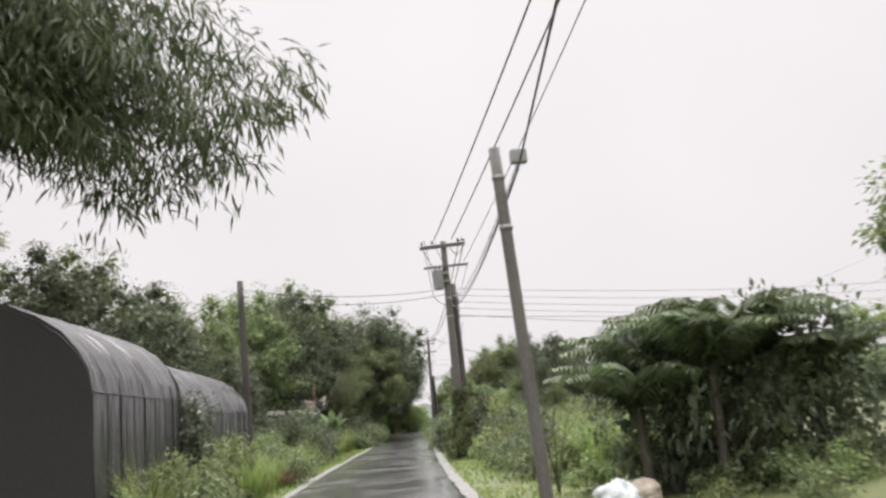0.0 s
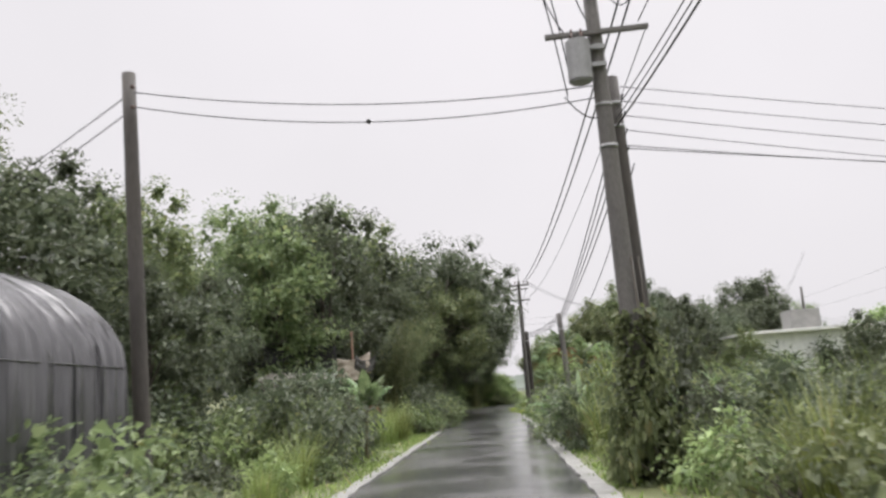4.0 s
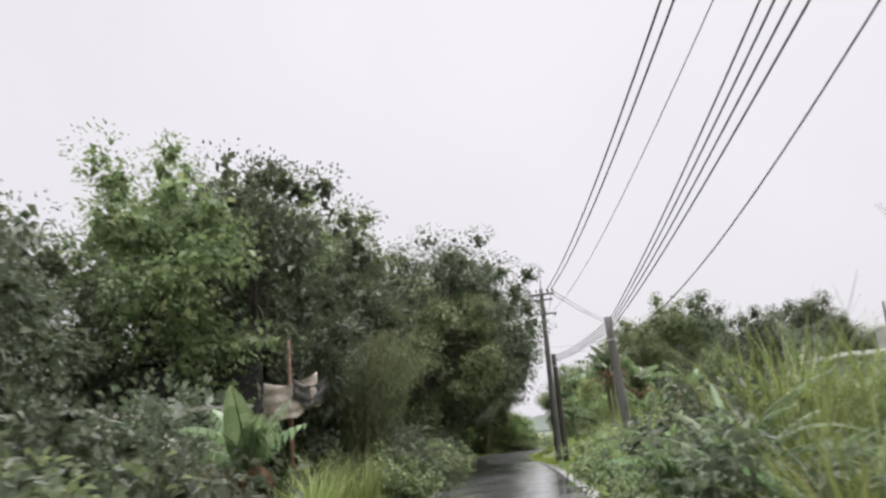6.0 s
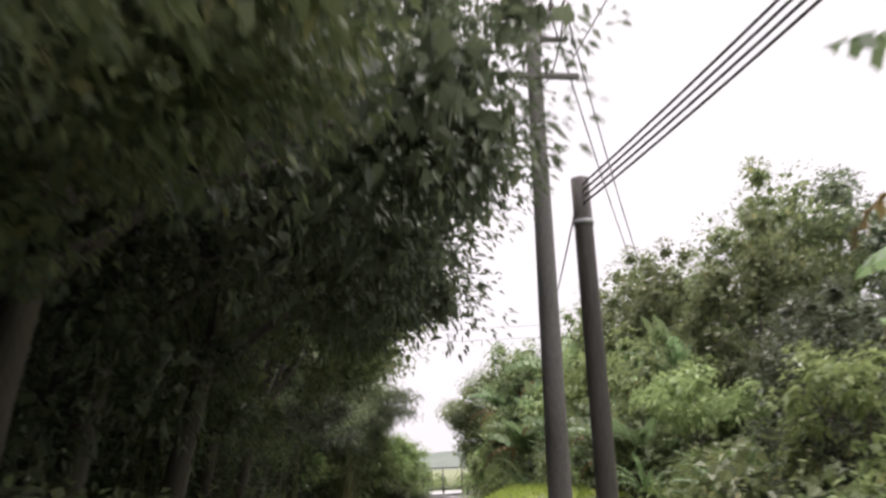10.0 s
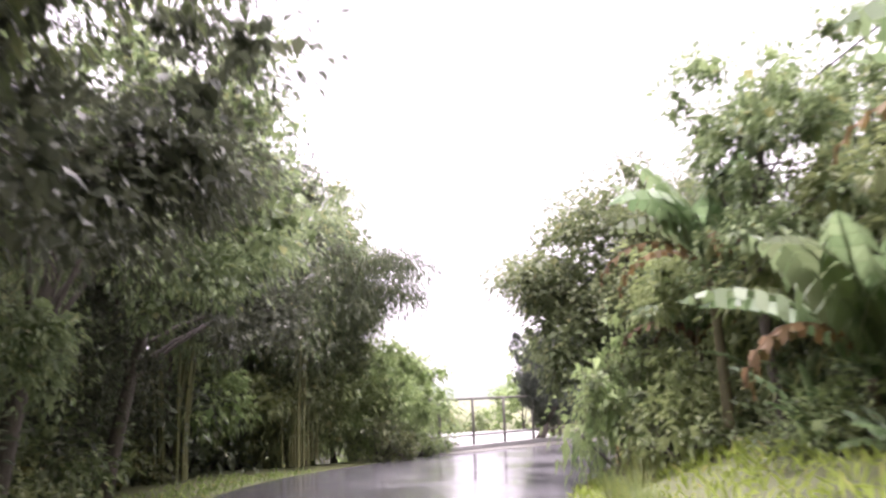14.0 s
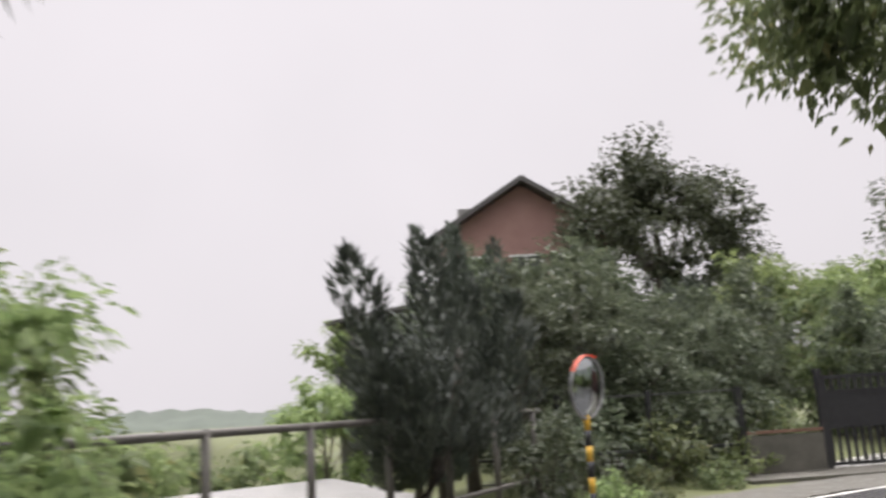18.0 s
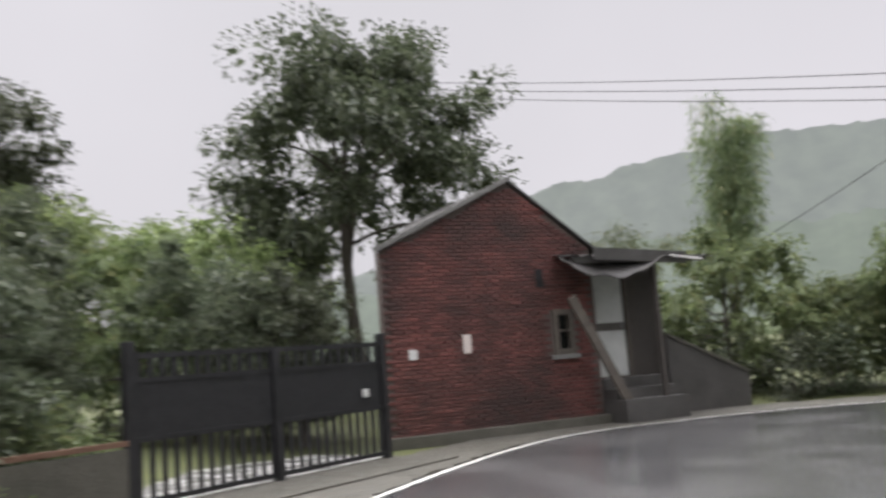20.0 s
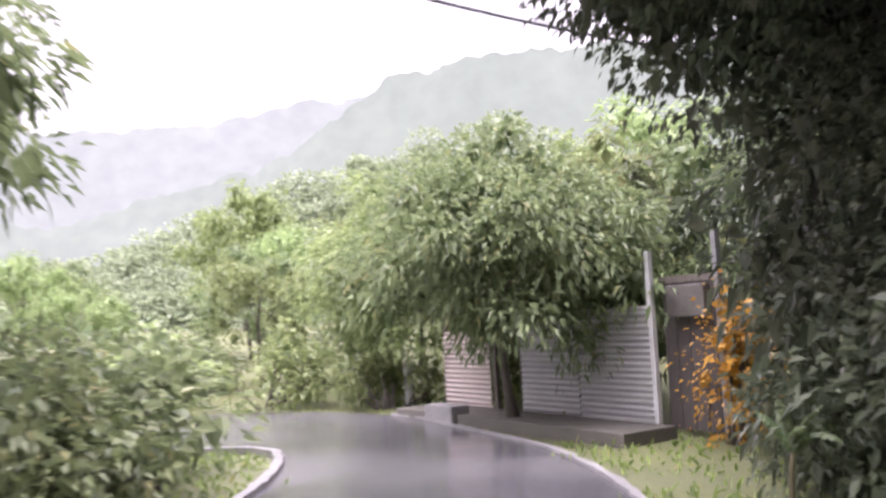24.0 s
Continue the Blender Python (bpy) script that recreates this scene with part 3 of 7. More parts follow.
def cypress(label, h, r, bole=0.5, bend=0.0):
    e = thing("cypress_tree", label, "tree")
    Ps, Ds = [], []
    for i in range(11):
        a = rng.uniform(0, 6.28)
        o = np.array([np.cos(a), np.sin(a)]) * r * rng.uniform(0.2, 0.95)
        hh = h * rng.uniform(0.5, 1.0) if i else h
        m = 760
        t = rng.uniform(0.08, 1, m)
        w = r * (0.42 + 0.12 * np.sin(t * 17 + i * 2)) * (1 - t) ** 0.6 * np.minimum(1, t * 5)
        b = rng.uniform(0, 6.28, m)
        rr = w * rng.uniform(0.5, 1.05, m)
        tw = 0.35 * np.sin(t * 9 + i)
        Ps.append(np.stack([o[0] * (0.5 + t * 0.6) + np.cos(b + tw) * rr, o[1] * (0.5 + t * 0.6) + np.sin(b + tw) * rr, bole + t * (hh - bole)], 1))
        Ds.append(unit(np.stack([np.cos(b), np.sin(b), 1.3 + 0 * b], 1) + rng.normal(0, 0.3, (m, 3))))
    P, D = np.concatenate(Ps), np.concatenate(Ds)
    V, F = leaves(P, D, rng.uniform(0.1, 0.24, len(P)), 0.05, 0.2, -0.1)
    under("foliage", mesh_np("foliage", V, F, M["leaf_cypress"]), e)
    t = np.linspace(0, 1, 6)
    under("trunk", quads_mesh("trunk", tube(np.stack([0.25 * t - bend * (1 - t) ** 2, 0 * t, h * 0.7 * t - 0.1], 1), 0.15 * (1 - 0.7 * t), 8), M["bark"]), e)
    return e


def at(x, y, z=0.0, turn=None, s=1.0, sz=None):
    turn = rng.uniform(0, 360) if turn is None else turn
    return pose(x, y, z, 0, 0, turn) @ Matrix.Diagonal((s, s, sz or s, 1))


class Stock:
    """Variants of a plant, built once where first needed, then copied with their meshes."""

    def __init__(self, *makers):
        self.makers, self.made, self.i = makers, [None] * len(makers), 0

    def put(self, x, y, z=0.0, turn=None, s=1.0, sz=None, which=None, label="", group=""):
        k = self.i % len(self.makers) if which is None else which
        self.i += 1
        m = at(*drift(x, y), z, turn, s, sz)
        if self.made[k] is None:
            ob = self.made[k] = self.makers[k]()
            ob.matrix_basis = m
        else:
            src = self.made[k]
            keep = src.matrix_basis.copy()
            src.scale = (1, 1, 1)
            ob = copy_thing(src, m)
            src.matrix_basis = keep
        return tagged(ob, label, "", group)

# ---- road and ground ----


def drift(x, y):
    """The lane and all that lines it swing gently to the right past the tunnels."""
    k = min(max((y - 40) / 22, 0), 1)
    k = k * k * (3 - 2 * k)
    return x + 1.5 * k, y + 1.65 * k


def smooth(points, step=0.6):
    """Points along a rounded line through the given ones."""
    p = [Vector(q) for q in points]
    p = [p[0] * 2 - p[1]] + p + [p[-1] * 2 - p[-2]]
    out = []
    for i in range(1, len(p) - 2):
        a, b, c, d = p[i - 1 : i + 3]
        n = max(2, int((c - b).length / step))
        for k in range(n):
            t = k / n
            out.append(0.5 * (2 * b + (c - a) * t + (2 * a - 5 * b + 4 * c - d) * t * t + (3 * b - a - 3 * c + d) * t ** 3))
    out.append(p[-2])
    return np.array([tuple(v) for v in out])


def resample(p, n):
    s = np.concatenate([[0], np.cumsum(np.linalg.norm(np.diff(p, axis=0), axis=1))])
    t = np.linspace(0, s[-1], n)
    return np.stack([np.interp(t, s, p[:, k]) for k in range(p.shape[1])], 1)


OUTER = smooth([(-2.40, -60.00), (-2.40, -20.00), (-2.40, 20.00), (-0.88, 61.61), (-0.80, 86.65), (-0.60, 95.15), (0.50, 100.45), (3.30, 104.45), (6.50, 107.05), (10.50, 109.05), (16.10, 110.35), (21.20, 110.55), (25.10, 109.95), (27.50, 107.95), (29.10, 105.55), (29.70, 102.85), (29.20, 100.25), (29.80, 98.05), (31.20, 96.05), (32.80, 94.75), (33.90, 95.05), (35.00, 96.85), (37.50, 99.65), (42.00, 103.15), (54.00, 107.65)])
INNER = smooth([(1.45, -60.00), (1.45, -20.00), (1.45, 20.00), (2.92, 61.61), (3.20, 83.65), (4.10, 90.65), (5.50, 95.65), (8.10, 99.85), (11.50, 102.65), (15.10, 104.05), (18.70, 103.15), (22.10, 100.65), (26.60, 96.45), (28.10, 94.75), (30.10, 93.15), (32.00, 92.35), (34.50, 91.45), (37.10, 91.95), (40.00, 95.15), (44.50, 98.65), (55.00, 102.65)])
N_ROAD = 420
ro, ri = resample(OUTER, N_ROAD), resample(INNER, N_ROAD)
LAT = 7
uu = np.linspace(0, 1, LAT)
V = ro[:, None] * (1 - uu)[None, :, None] + ri[:, None] * uu[None, :, None]
crown_z = 0.03 * (1 - (2 * uu - 1) ** 2)
V = np.concatenate([V, np.broadcast_to(crown_z[None, :, None], (N_ROAD, LAT, 1))], 2).reshape(-1, 3)
i, j = np.meshgrid(np.arange(N_ROAD - 1), np.arange(LAT - 1), indexing="ij")
F = np.stack([i * LAT + j, i * LAT + j + 1, (i + 1) * LAT + j + 1, (i + 1) * LAT + j], -1).reshape(-1, 4)
tagged(new("road", mesh_np("road", V, F[:, ::-1], M["asphalt"], True)), "narrow wet asphalt country road", "road", kind="structure")


def ribbon(name, line, off, width, z, mat, label, thick=0.0, wob=0.0):
    """A strip beside a line; off is measured to its left."""
    p = np.asarray(line)
    t = unit(np.gradient(p, axis=0))
    nrm = np.stack([-t[:, 1], t[:, 0]], 1)
    w = rng.normal(0, wob, (len(p), 2)) if wob else np.zeros((len(p), 2))
    a, b = p + nrm * (off - width / 2 + w[:, :1]), p + nrm * (off + width / 2 + w[:, 1:])
    zz = np.full((len(p), 1), z)
    rows = [np.concatenate([a, zz], 1), np.concatenate([b, zz], 1)]
    if thick:
        rows = [np.concatenate([a, zz - thick], 1)] + rows + [np.concatenate([b, zz - thick], 1)]
    k = len(rows)
    V = np.stack(rows, 1).reshape(-1, 3)
    n = len(p)
    i, j = np.meshgrid(np.arange(n - 1), np.arange(k - 1), indexing="ij")
    F = np.stack([i * k + j, (i + 1) * k + j, (i + 1) * k + j + 1, i * k + j + 1], -1).reshape(-1, 4)
    return tagged(new(name, mesh_np(name, V, F, mat)), label, "road edge", kind="structure")


def span(line, y0, y1):
    return line[(line[:, 1] >= y0) & (line[:, 1] <= y1) & (np.arange(len(line)) < len(line) * 0.62)]


ribbon("road_edge_strip", span(resample(OUTER, 700), -40, 93.6), 0.12, 0.26, 0.025, M["edge"], "pale worn concrete strip along the lane", 0.06, 0.02)
ribbon("road_edge_strip", span(resample(INNER, 700), -40, 91.6), -0.08, 0.28, 0.025, M["edge"], "pale worn concrete strip along the lane", 0.06, 0.02)
o_fine, i_fine = resample(OUTER, 1400), resample(INNER, 1400)
bend = o_fine[(o_fine[:, 0] > 14) & (o_fine[:, 0] < 30.1) & (o_fine[:, 1] > 98.85)]
ribbon("edge_line", bend, -0.12, 0.11, 0.012, M["paint"], "worn white painted edge line", 0, 0.006)
bend_i = i_fine[(i_fine[:, 0] > 25.5) & (i_fine[:, 0] < 34.5)]
ribbon("kerb", bend_i, -0.05, 0.08, 0.03, M["concrete"], "low pale concrete kerb", 0.1, 0.012)
bend_k = o_fine[(o_fine[:, 0] > 30) & (o_fine[:, 0] < 41.5)]
ribbon("kerb", bend_k, 0.05, 0.1, 0.05, M["edge"], "low pale concrete kerb", 0.1, 0.012)

gx = np.concatenate([[-3000, -1500, -800, -400, -200, -120, -80, -55], np.arange(-40, 71, 1.5), [85, 110, 150, 250, 450, 900, 1600, 3000]])
gy = np.concatenate([[-3000, -1500, -700, -300, -150, -90, -60], np.arange(-40, 151, 1.5), [165, 200, 280, 450, 900, 1700, 3000]])
GX, GY = np.meshgrid(gx, gy, indexing="ij")
line_pts = np.concatenate([ro[::2], ri[::2], (ro + ri)[::2] / 2])


def ground_z(x, y):
    x, y = np.asarray(x, float), np.asarray(y, float)
    sh = x.shape
    q = np.stack([x.ravel(), y.ravel()], 1)
    d = np.full(len(q), 1e9)
    for k in range(0, len(line_pts), 40):
        d = np.minimum(d, np.linalg.norm(q[:, None] - line_pts[None, k : k + 40], axis=2).min(1))
    rise = np.clip((d - 2.2) / 5, 0, 1) * 0.35
    bump = 0.12 * np.sin(q[:, 0] * 0.9 + 1.3) * np.sin(q[:, 1] * 0.7) * np.clip((d - 2.2) / 3, 0, 1)
    bank = np.where((q[:, 0] < -8) & (q[:, 1] < 90), np.clip((-8 - q[:, 0]) / 14, 0, 1) * 3.0, 0)
    # land falls away beyond the railing
    s = (q[:, 1] - 106.82) * 0.764 - (q[:, 0] - 4.78) * 0.645
    fall = np.clip((s - 1.5) / 22, 0, 1) * 7.0 * np.clip((14.5 - q[:, 0]) / 4, 0, 1)
    # slope behind the last bend
    slope = np.clip(((q[:, 0] - 35.5) * 0.6 + (89.6 - q[:, 1]) * 0.8 - 1) / 20, 0, 1) * 1.2 * np.clip((q[:, 0] - 28.5) / 6, 0, 1) * np.clip((q[:, 1] - 60) / 12, 0, 1)
    edge = np.interp(q[:, 1], [74, 83.65, 90.65, 95.65, 99], [3.05, 3.2, 4.1, 5.5, 7.6])
    k = np.clip((q[:, 0] - edge - 0.5) / 2.0, 0, 1)
    inside = 0.8 * k * k * (3 - 2 * k) * np.clip((q[:, 1] - 74) / 5, 0, 1) * np.clip((99 - q[:, 1]) / 5, 0, 1) * np.clip((20 - q[:, 0]) / 8, 0, 1)
    return (-0.04 + rise + bump + bank - fall + slope + inside).reshape(sh)


GZ = ground_z(GX, GY)
nx, ny = GX.shape
i, j = np.meshgrid(np.arange(nx - 1), np.arange(ny - 1), indexing="ij")
F = np.stack([i * ny + j, (i + 1) * ny + j, (i + 1) * ny + j + 1, i * ny + j + 1], -1).reshape(-1, 4)
tagged(new("ground", mesh_np("ground", np.stack([GX, GY, GZ], -1).reshape(-1, 3), F, M["soil"], True)), "wet weedy soil beside the road", "ground", kind="structure")


def gz(x, y):
    x, y = drift(x, y)
    return float(ground_z(np.array([x]), np.array([y]))[0])


# gravel shoulder outside the bend and forecourt of the brick hut
bend_s = o_fine[(o_fine[:, 0] > 12) & (o_fine[:, 0] < 29.9) & (o_fine[:, 1] > 99.15)]
ribbon("pavement", bend_s, 0.7, 1.4, 0.02, M["mossy"], "wet gravelly concrete shoulder", 0.08, 0.05)

bend_w = o_fine[(o_fine[:, 0] > 4.6) & (o_fine[:, 0] < 12.3) & (o_fine[:, 1] > 99)]
ribbon("pavement", bend_w, 0.9, 2.0, 0.012, M["mossy"], "wet gravelly shoulder before the railing", 0.08, 0.05)

# ---- distance ----


def hill(name, cx, cy, rad, a0, a1, prof, mat, label, rough):
    """Wooded ridge on an arc round the place: azimuth in degrees from +y clockwise, heights along it."""
    n = 420
    az = np.linspace(a0, a1, n)
    top = np.interp(az, [p[0] for p in prof], [p[1] for p in prof])
    V = []
    for k in range(6):
        s = k / 5
        r = rad * (0.86 + 0.14 * s)
        nz = np.array([noise.noise(Vector((a * 0.35, k * 1.7, rad * 0.01))) + 0.5 * noise.noise(Vector((a * 1.3, k * 2.3, 4.0))) + 0.2 * noise.noise(Vector((a * 4.5, k, 9.0))) + 0.12 * noise.noise(Vector((a * 11, k, 5.0))) for a in az])
        z = top * (s ** 0.9) + nz * rough * (0.35 + s) * (1 if k else 0)
        V.append(np.stack([cx + r * np.sin(np.radians(az)), cy + r * np.cos(np.radians(az)), z - (2 if k == 0 else 0)], 1))
    V = np.stack(V, 1).reshape(-1, 3)
    i, j = np.meshgrid(np.arange(n - 1), np.arange(5), indexing="ij")
    F = np.stack([i * 6 + j, i * 6 + j + 1, (i + 1) * 6 + j + 1, (i + 1) * 6 + j], -1).reshape(-1, 4)
    tagged(new(name, mesh_np(name, V, F, mat, True)), label, "hill", kind="structure")


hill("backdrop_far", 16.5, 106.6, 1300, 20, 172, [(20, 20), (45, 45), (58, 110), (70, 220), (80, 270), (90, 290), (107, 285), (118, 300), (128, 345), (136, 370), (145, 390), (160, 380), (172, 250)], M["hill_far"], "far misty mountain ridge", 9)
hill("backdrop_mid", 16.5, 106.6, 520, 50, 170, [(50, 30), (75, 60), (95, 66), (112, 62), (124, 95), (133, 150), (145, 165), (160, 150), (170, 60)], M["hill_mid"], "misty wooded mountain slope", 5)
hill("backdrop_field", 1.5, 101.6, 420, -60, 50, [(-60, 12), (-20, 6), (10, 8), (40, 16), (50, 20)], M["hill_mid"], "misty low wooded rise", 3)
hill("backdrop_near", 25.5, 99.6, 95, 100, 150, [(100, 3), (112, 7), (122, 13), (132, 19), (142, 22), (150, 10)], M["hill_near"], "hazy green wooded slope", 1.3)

def far_woods(n, per):
    """Leafy crowns crowding the hazy slope behind the last bend."""
    az = rng.uniform(84, 152, n)
    s = rng.uniform(0.02, 1.0, n)
    top = np.interp(az, [84, 100, 112, 122, 132, 142, 152], [1, 3, 7, 13, 19, 22, 9])
    r = 95 * (0.8 + 0.18 * s)
    C = np.stack([25.5 + r * np.sin(np.radians(az)), 99.6 + r * np.cos(np.radians(az)), top * s ** 0.9 + 0.8], 1)
    k = np.repeat(np.arange(n), per)
    size = rng.uniform(1.2, 2.6, n)
    b = ball(len(k))
    b[:, 2] = np.abs(b[:, 2]) * 1.1 - 0.25
    P = C[k] + b * (size[k] * rng.uniform(0.7, 1.05, len(k)))[:, None]
    D = unit(b + rng.normal(0, 0.5, (len(k), 3)))
    return leaves(P, D, rng.uniform(0.45, 0.9, len(k)), 0.42, 0.15, 0.3)


tagged(new("far_woods", mesh_np("far_woods", *far_woods(900, 90), M["leaf_far_hazed"])), "green woods on the slope behind the bend, haze put into their colour", "woods", kind="stuff")

# ---- plant stocks ----
TREE = Stock(
    lambda: broadleaf("broadleaf_tree", "dense dark green broadleaf tree at the lane side", 8.5, 2.9, 4.0, "leaf_dark", 112, 125, 0.74, 0.131, 0.057, low=-0.95, inner=34),
    lambda: broadleaf("broadleaf_tree", "tall leafy green tree tangled with vines", 9.2, 2.6, 4.4, "leaf_mid", 112, 125, 0.72, 0.127, 0.056, low=-0.95, inner=34),
    lambda: broadleaf("broadleaf_tree", "wide dark green wild tree", 7.2, 3.1, 3.5, "leaf_dark", 112, 125, 0.78, 0.135, 0.059, low=-0.95, inner=34),
    lambda: broadleaf("broadleaf_tree", "slender open-crowned green tree", 10.2, 2.1, 3.4, "leaf_mid", 46, 100, 0.65, 0.19, 0.08, low=-0.7),
)
OVER = Stock(
    lambda: broadleaf("broadleaf_tree", "dark tree overhanging the lane", 9.6, 3.7, 4.2, "leaf_dark", 135, 175, 0.75, 0.12, 0.052, 0.2, low=-0.85, lean=1.7, fill=0.8, inner=60, clear=(1.3, 3.5)),
    lambda: broadleaf("broadleaf_tree", "leafy green tree overhanging the lane", 8.6, 3.4, 3.6, "leaf_mid", 125, 175, 0.7, 0.12, 0.052, 0.18, low=-0.8, lean=1.5, fill=0.8, inner=60, clear=(1.3, 3.5)),
)
CLEAN = Stock(
    lambda: broadleaf("broadleaf_tree", "bare-stemmed tree with a rounded green crown", 8.0, 2.6, 2.2, "leaf_mid", 50, 110, 0.65, 0.17, 0.08, 0.16, low=-0.5),
    lambda: broadleaf("broadleaf_tree", "tall round-crowned dark green tree", 10.5, 3.8, 4.2, "leaf_dark", 150, 160, 0.75, 0.17, 0.09, 0.22, low=-0.85),
)
FEATHER = Stock(
    lambda: broadleaf("feathery_tree", "light green tree with feathery layered leaves", 6.0, 2.6, 2.7, "leaf_light", 52, 68, 0.62, 0.2, 0.068, 0.1, low=-0.9, droop=0.4),
    lambda: broadleaf("feathery_tree", "spreading fresh green tree with drooping leaves", 5.0, 2.9, 2.5, "leaf_mid", 52, 68, 0.62, 0.2, 0.07, 0.1, low=-0.95, droop=0.4),
    lambda: broadleaf("feathery_tree", "dense broad green bush beside the power pole", 5.2, 2.7, 2.6, "leaf_mid", 95, 105, 0.62, 0.17, 0.062, 0.1, low=-0.95, droop=0.4, inner=26),
    lambda: broadleaf("feathery_tree", "pale green leafy bush tree behind the railing", 5.2, 2.7, 2.6, "leaf_light", 95, 105, 0.62, 0.17, 0.062, 0.1, low=-0.95, droop=0.4, inner=26),
)
SHRUB = Stock(
    lambda: shrub("dense green roadside shrub", 1.7, 1.2, "leaf_mid"),
    lambda: shrub("dark leafy roadside shrub", 2.2, 1.4, "leaf_dark", 1500),
    lambda: shrub("light green weedy roadside bush", 1.4, 1.1, "leaf_light", 1400, 0.13, 0.06),
    lambda: shrub("tangled green creeper mound", 1.1, 1.3, "leaf_mid", 1500, 0.12, 0.085),
)
GRASS = Stock(
    lambda: grass_clump("tall arching silvergrass beside the lane", 190, 2.3, 0.03, 0.45),
    lambda: grass_clump("bright green reeds beside the lane", 170, 1.7, 0.028, 0.4, arch=0.7),
    lambda: grass_clump("low tuft of wet roadside grass", 130, 0.9, 0.018, 0.35, arch=0.9),
)
BAMBOO = Stock(
    lambda: bamboo("drooping green bamboo beside the lane", 8.0, 13, 2.6, 190),
    lambda: bamboo("dense arching bamboo beside the lane", 6.5, 14, 2.8, 190),
)
CANOPY = Stock(
    lambda: broadleaf("broadleaf_tree", "large-leaved tree overhanging the bend", 7.0, 2.9, 2.6, "leaf_mid", 110, 170, 0.7, 0.115, 0.06, 0.15, low=-0.8, lean=1.0, fill=0.62, inner=70, clear=(1.5, 3.7)),
    lambda: broadleaf("broadleaf_tree", "dark dense tree overhanging the bend", 7.4, 2.9, 2.1, "leaf_dark", 150, 150, 0.7, 0.12, 0.06, 0.16, low=-0.85, lean=1.0, fill=0.8, inner=48, clear=(1.5, 3.7)),
)
BANANA = Stock(
    lambda: banana("green banana plant with torn leaves", 2.2, 9, 1.9, 0.52, dry=3),
    lambda: banana("tall banana plant with ragged leaves", 2.9, 10, 2.1, 0.55, dry=4),
    lambda: banana("young banana plant with upright leaves", 1.6, 6, 1.6, 0.38, dry=0),
    lambda: banana("broad-leaved banana clump leafy to the ground", 0.8, 12, 2.3, 0.5, dry=2),
)
# darker fern leaf colour than leaf_banana puts the backlit look into the leaves
RAGGED = Stock(
    lambda: banana("old ragged banana plant with torn leaves, coloured dark as if backlit", 4.0, 5, 1.2, 0.32, "leaf_fern", 7),
    lambda: banana("wind-torn banana plant with withered leaves", 3.5, 6, 1.5, 0.46, "leaf_fern", 4),
)
GINGER = Stock(
    lambda: banana("leafy ginger-like plant with broad blades", 0.5, 12, 1.5, 0.17, dry=0),
    lambda: banana("clump of tall blade-leaved plants", 0.7, 15, 1.8, 0.13, dry=0),
)
FERN = Stock(lambda: tree_fern("tree fern with arching feathery fronds", 1.7, 13, 1.7), lambda: tree_fern("leaning tree fern with drooping fronds", 2.1, 13, 1.8))
CYPRESS = Stock(lambda: cypress("dark upright juniper behind the railing", 5.4, 1.3), lambda: cypress("dark ragged juniper tree", 5.0, 1.6))

# ---- planting: first stretch, plastic tunnels ----
tagged(bamboo("tall bamboo arching over the plastic tunnel", 12.8, 19, 1.35, 200, (5.1, -0.4), 0.26, 0.04, mat="leaf_fern", low=0.58, nod=0.55), "").matrix_basis = pose(-7.5, 12.0, 0.2)
broadleaf("broadleaf_tree", "dark broadleaf tree leaning over the plastic tunnel", 11.8, 2.6, 2.5, "leaf_dark", 80, 150, 0.7, 0.15, 0.075, 0.2, low=-0.6, lean=1.8).matrix_basis = pose(-8.2, 12.9, 0.3)
for x, y, s, k in ((-13, 35, 1.0, 0), (-9.5, 36, 0.9, 2), (-14, 41, 1.0, 1), (-8.5, 41.5, 0.82, 1), (-12, 46, 0.85, 0), (-17, 30, 1.0, 3), (-16, 24, 0.9, 1), (-19, 40, 1.1, 3), (-11, 50, 0.9, 2), (-14.5, 52, 1.0, 1), (-8.6, 56.5, 0.92, 0), (-11.5, 58, 1.05, 3), (-8.8, 62, 1.3, 1), (-5.9, 63, 1.05, 0), (-10.5, 66, 1.3, 2), (-6.8, 66.8, 1.28, 1), (-7.5, 71, 1.2, 3), (-7, 75, 1.1, 0), (-5.4, 78, 0.9, 2), (-8, 81, 1.0, 1), (-5.2, 83, 0.8, 0), (-7.5, 87, 0.9, 2), (-5.0, 88.5, 0.75, 1), (-7.4, 93, 0.85, 0), (-5.2, 95, 0.75, 2), (-6.4, 99.5, 0.8, 1), (-7.4, 59.2, 1.0, 2), (-9.9, 60.5, 1.15, 0), (-7.0, 54.6, 1.2, 0), (-8.4, 51.4, 1.05, 1), (-10.4, 55, 1.0, 0), (-6.2, 69.8, 1.2, 0), (-9.4, 44.6, 0.9, 2), (-11.4, 42.4, 0.95, 0), (-6.6, 36.8, 0.55, 0)):
    TREE.put(x, y, gz(x, y) - 0.1, s=s, which=k)
for x, y, s, k in ((-5.3, 61, 0.95, 1), (-4.9, 58, 0.85, 1), (-4.6, 56.2, 0.78, 0), (-5.5, 66.5, 0.9, 0), (-4.3, 84.8, 0.75, 1), (-4.6, 91, 0.72, 1), (-4.5, 97, 0.75, 0), (-3.9, 75.2, 0.85, 0), (-4.0, 63.8, 0.75, 1)):
    BAMBOO.put(x, y, gz(x, y) - 0.1, s=s, which=k)
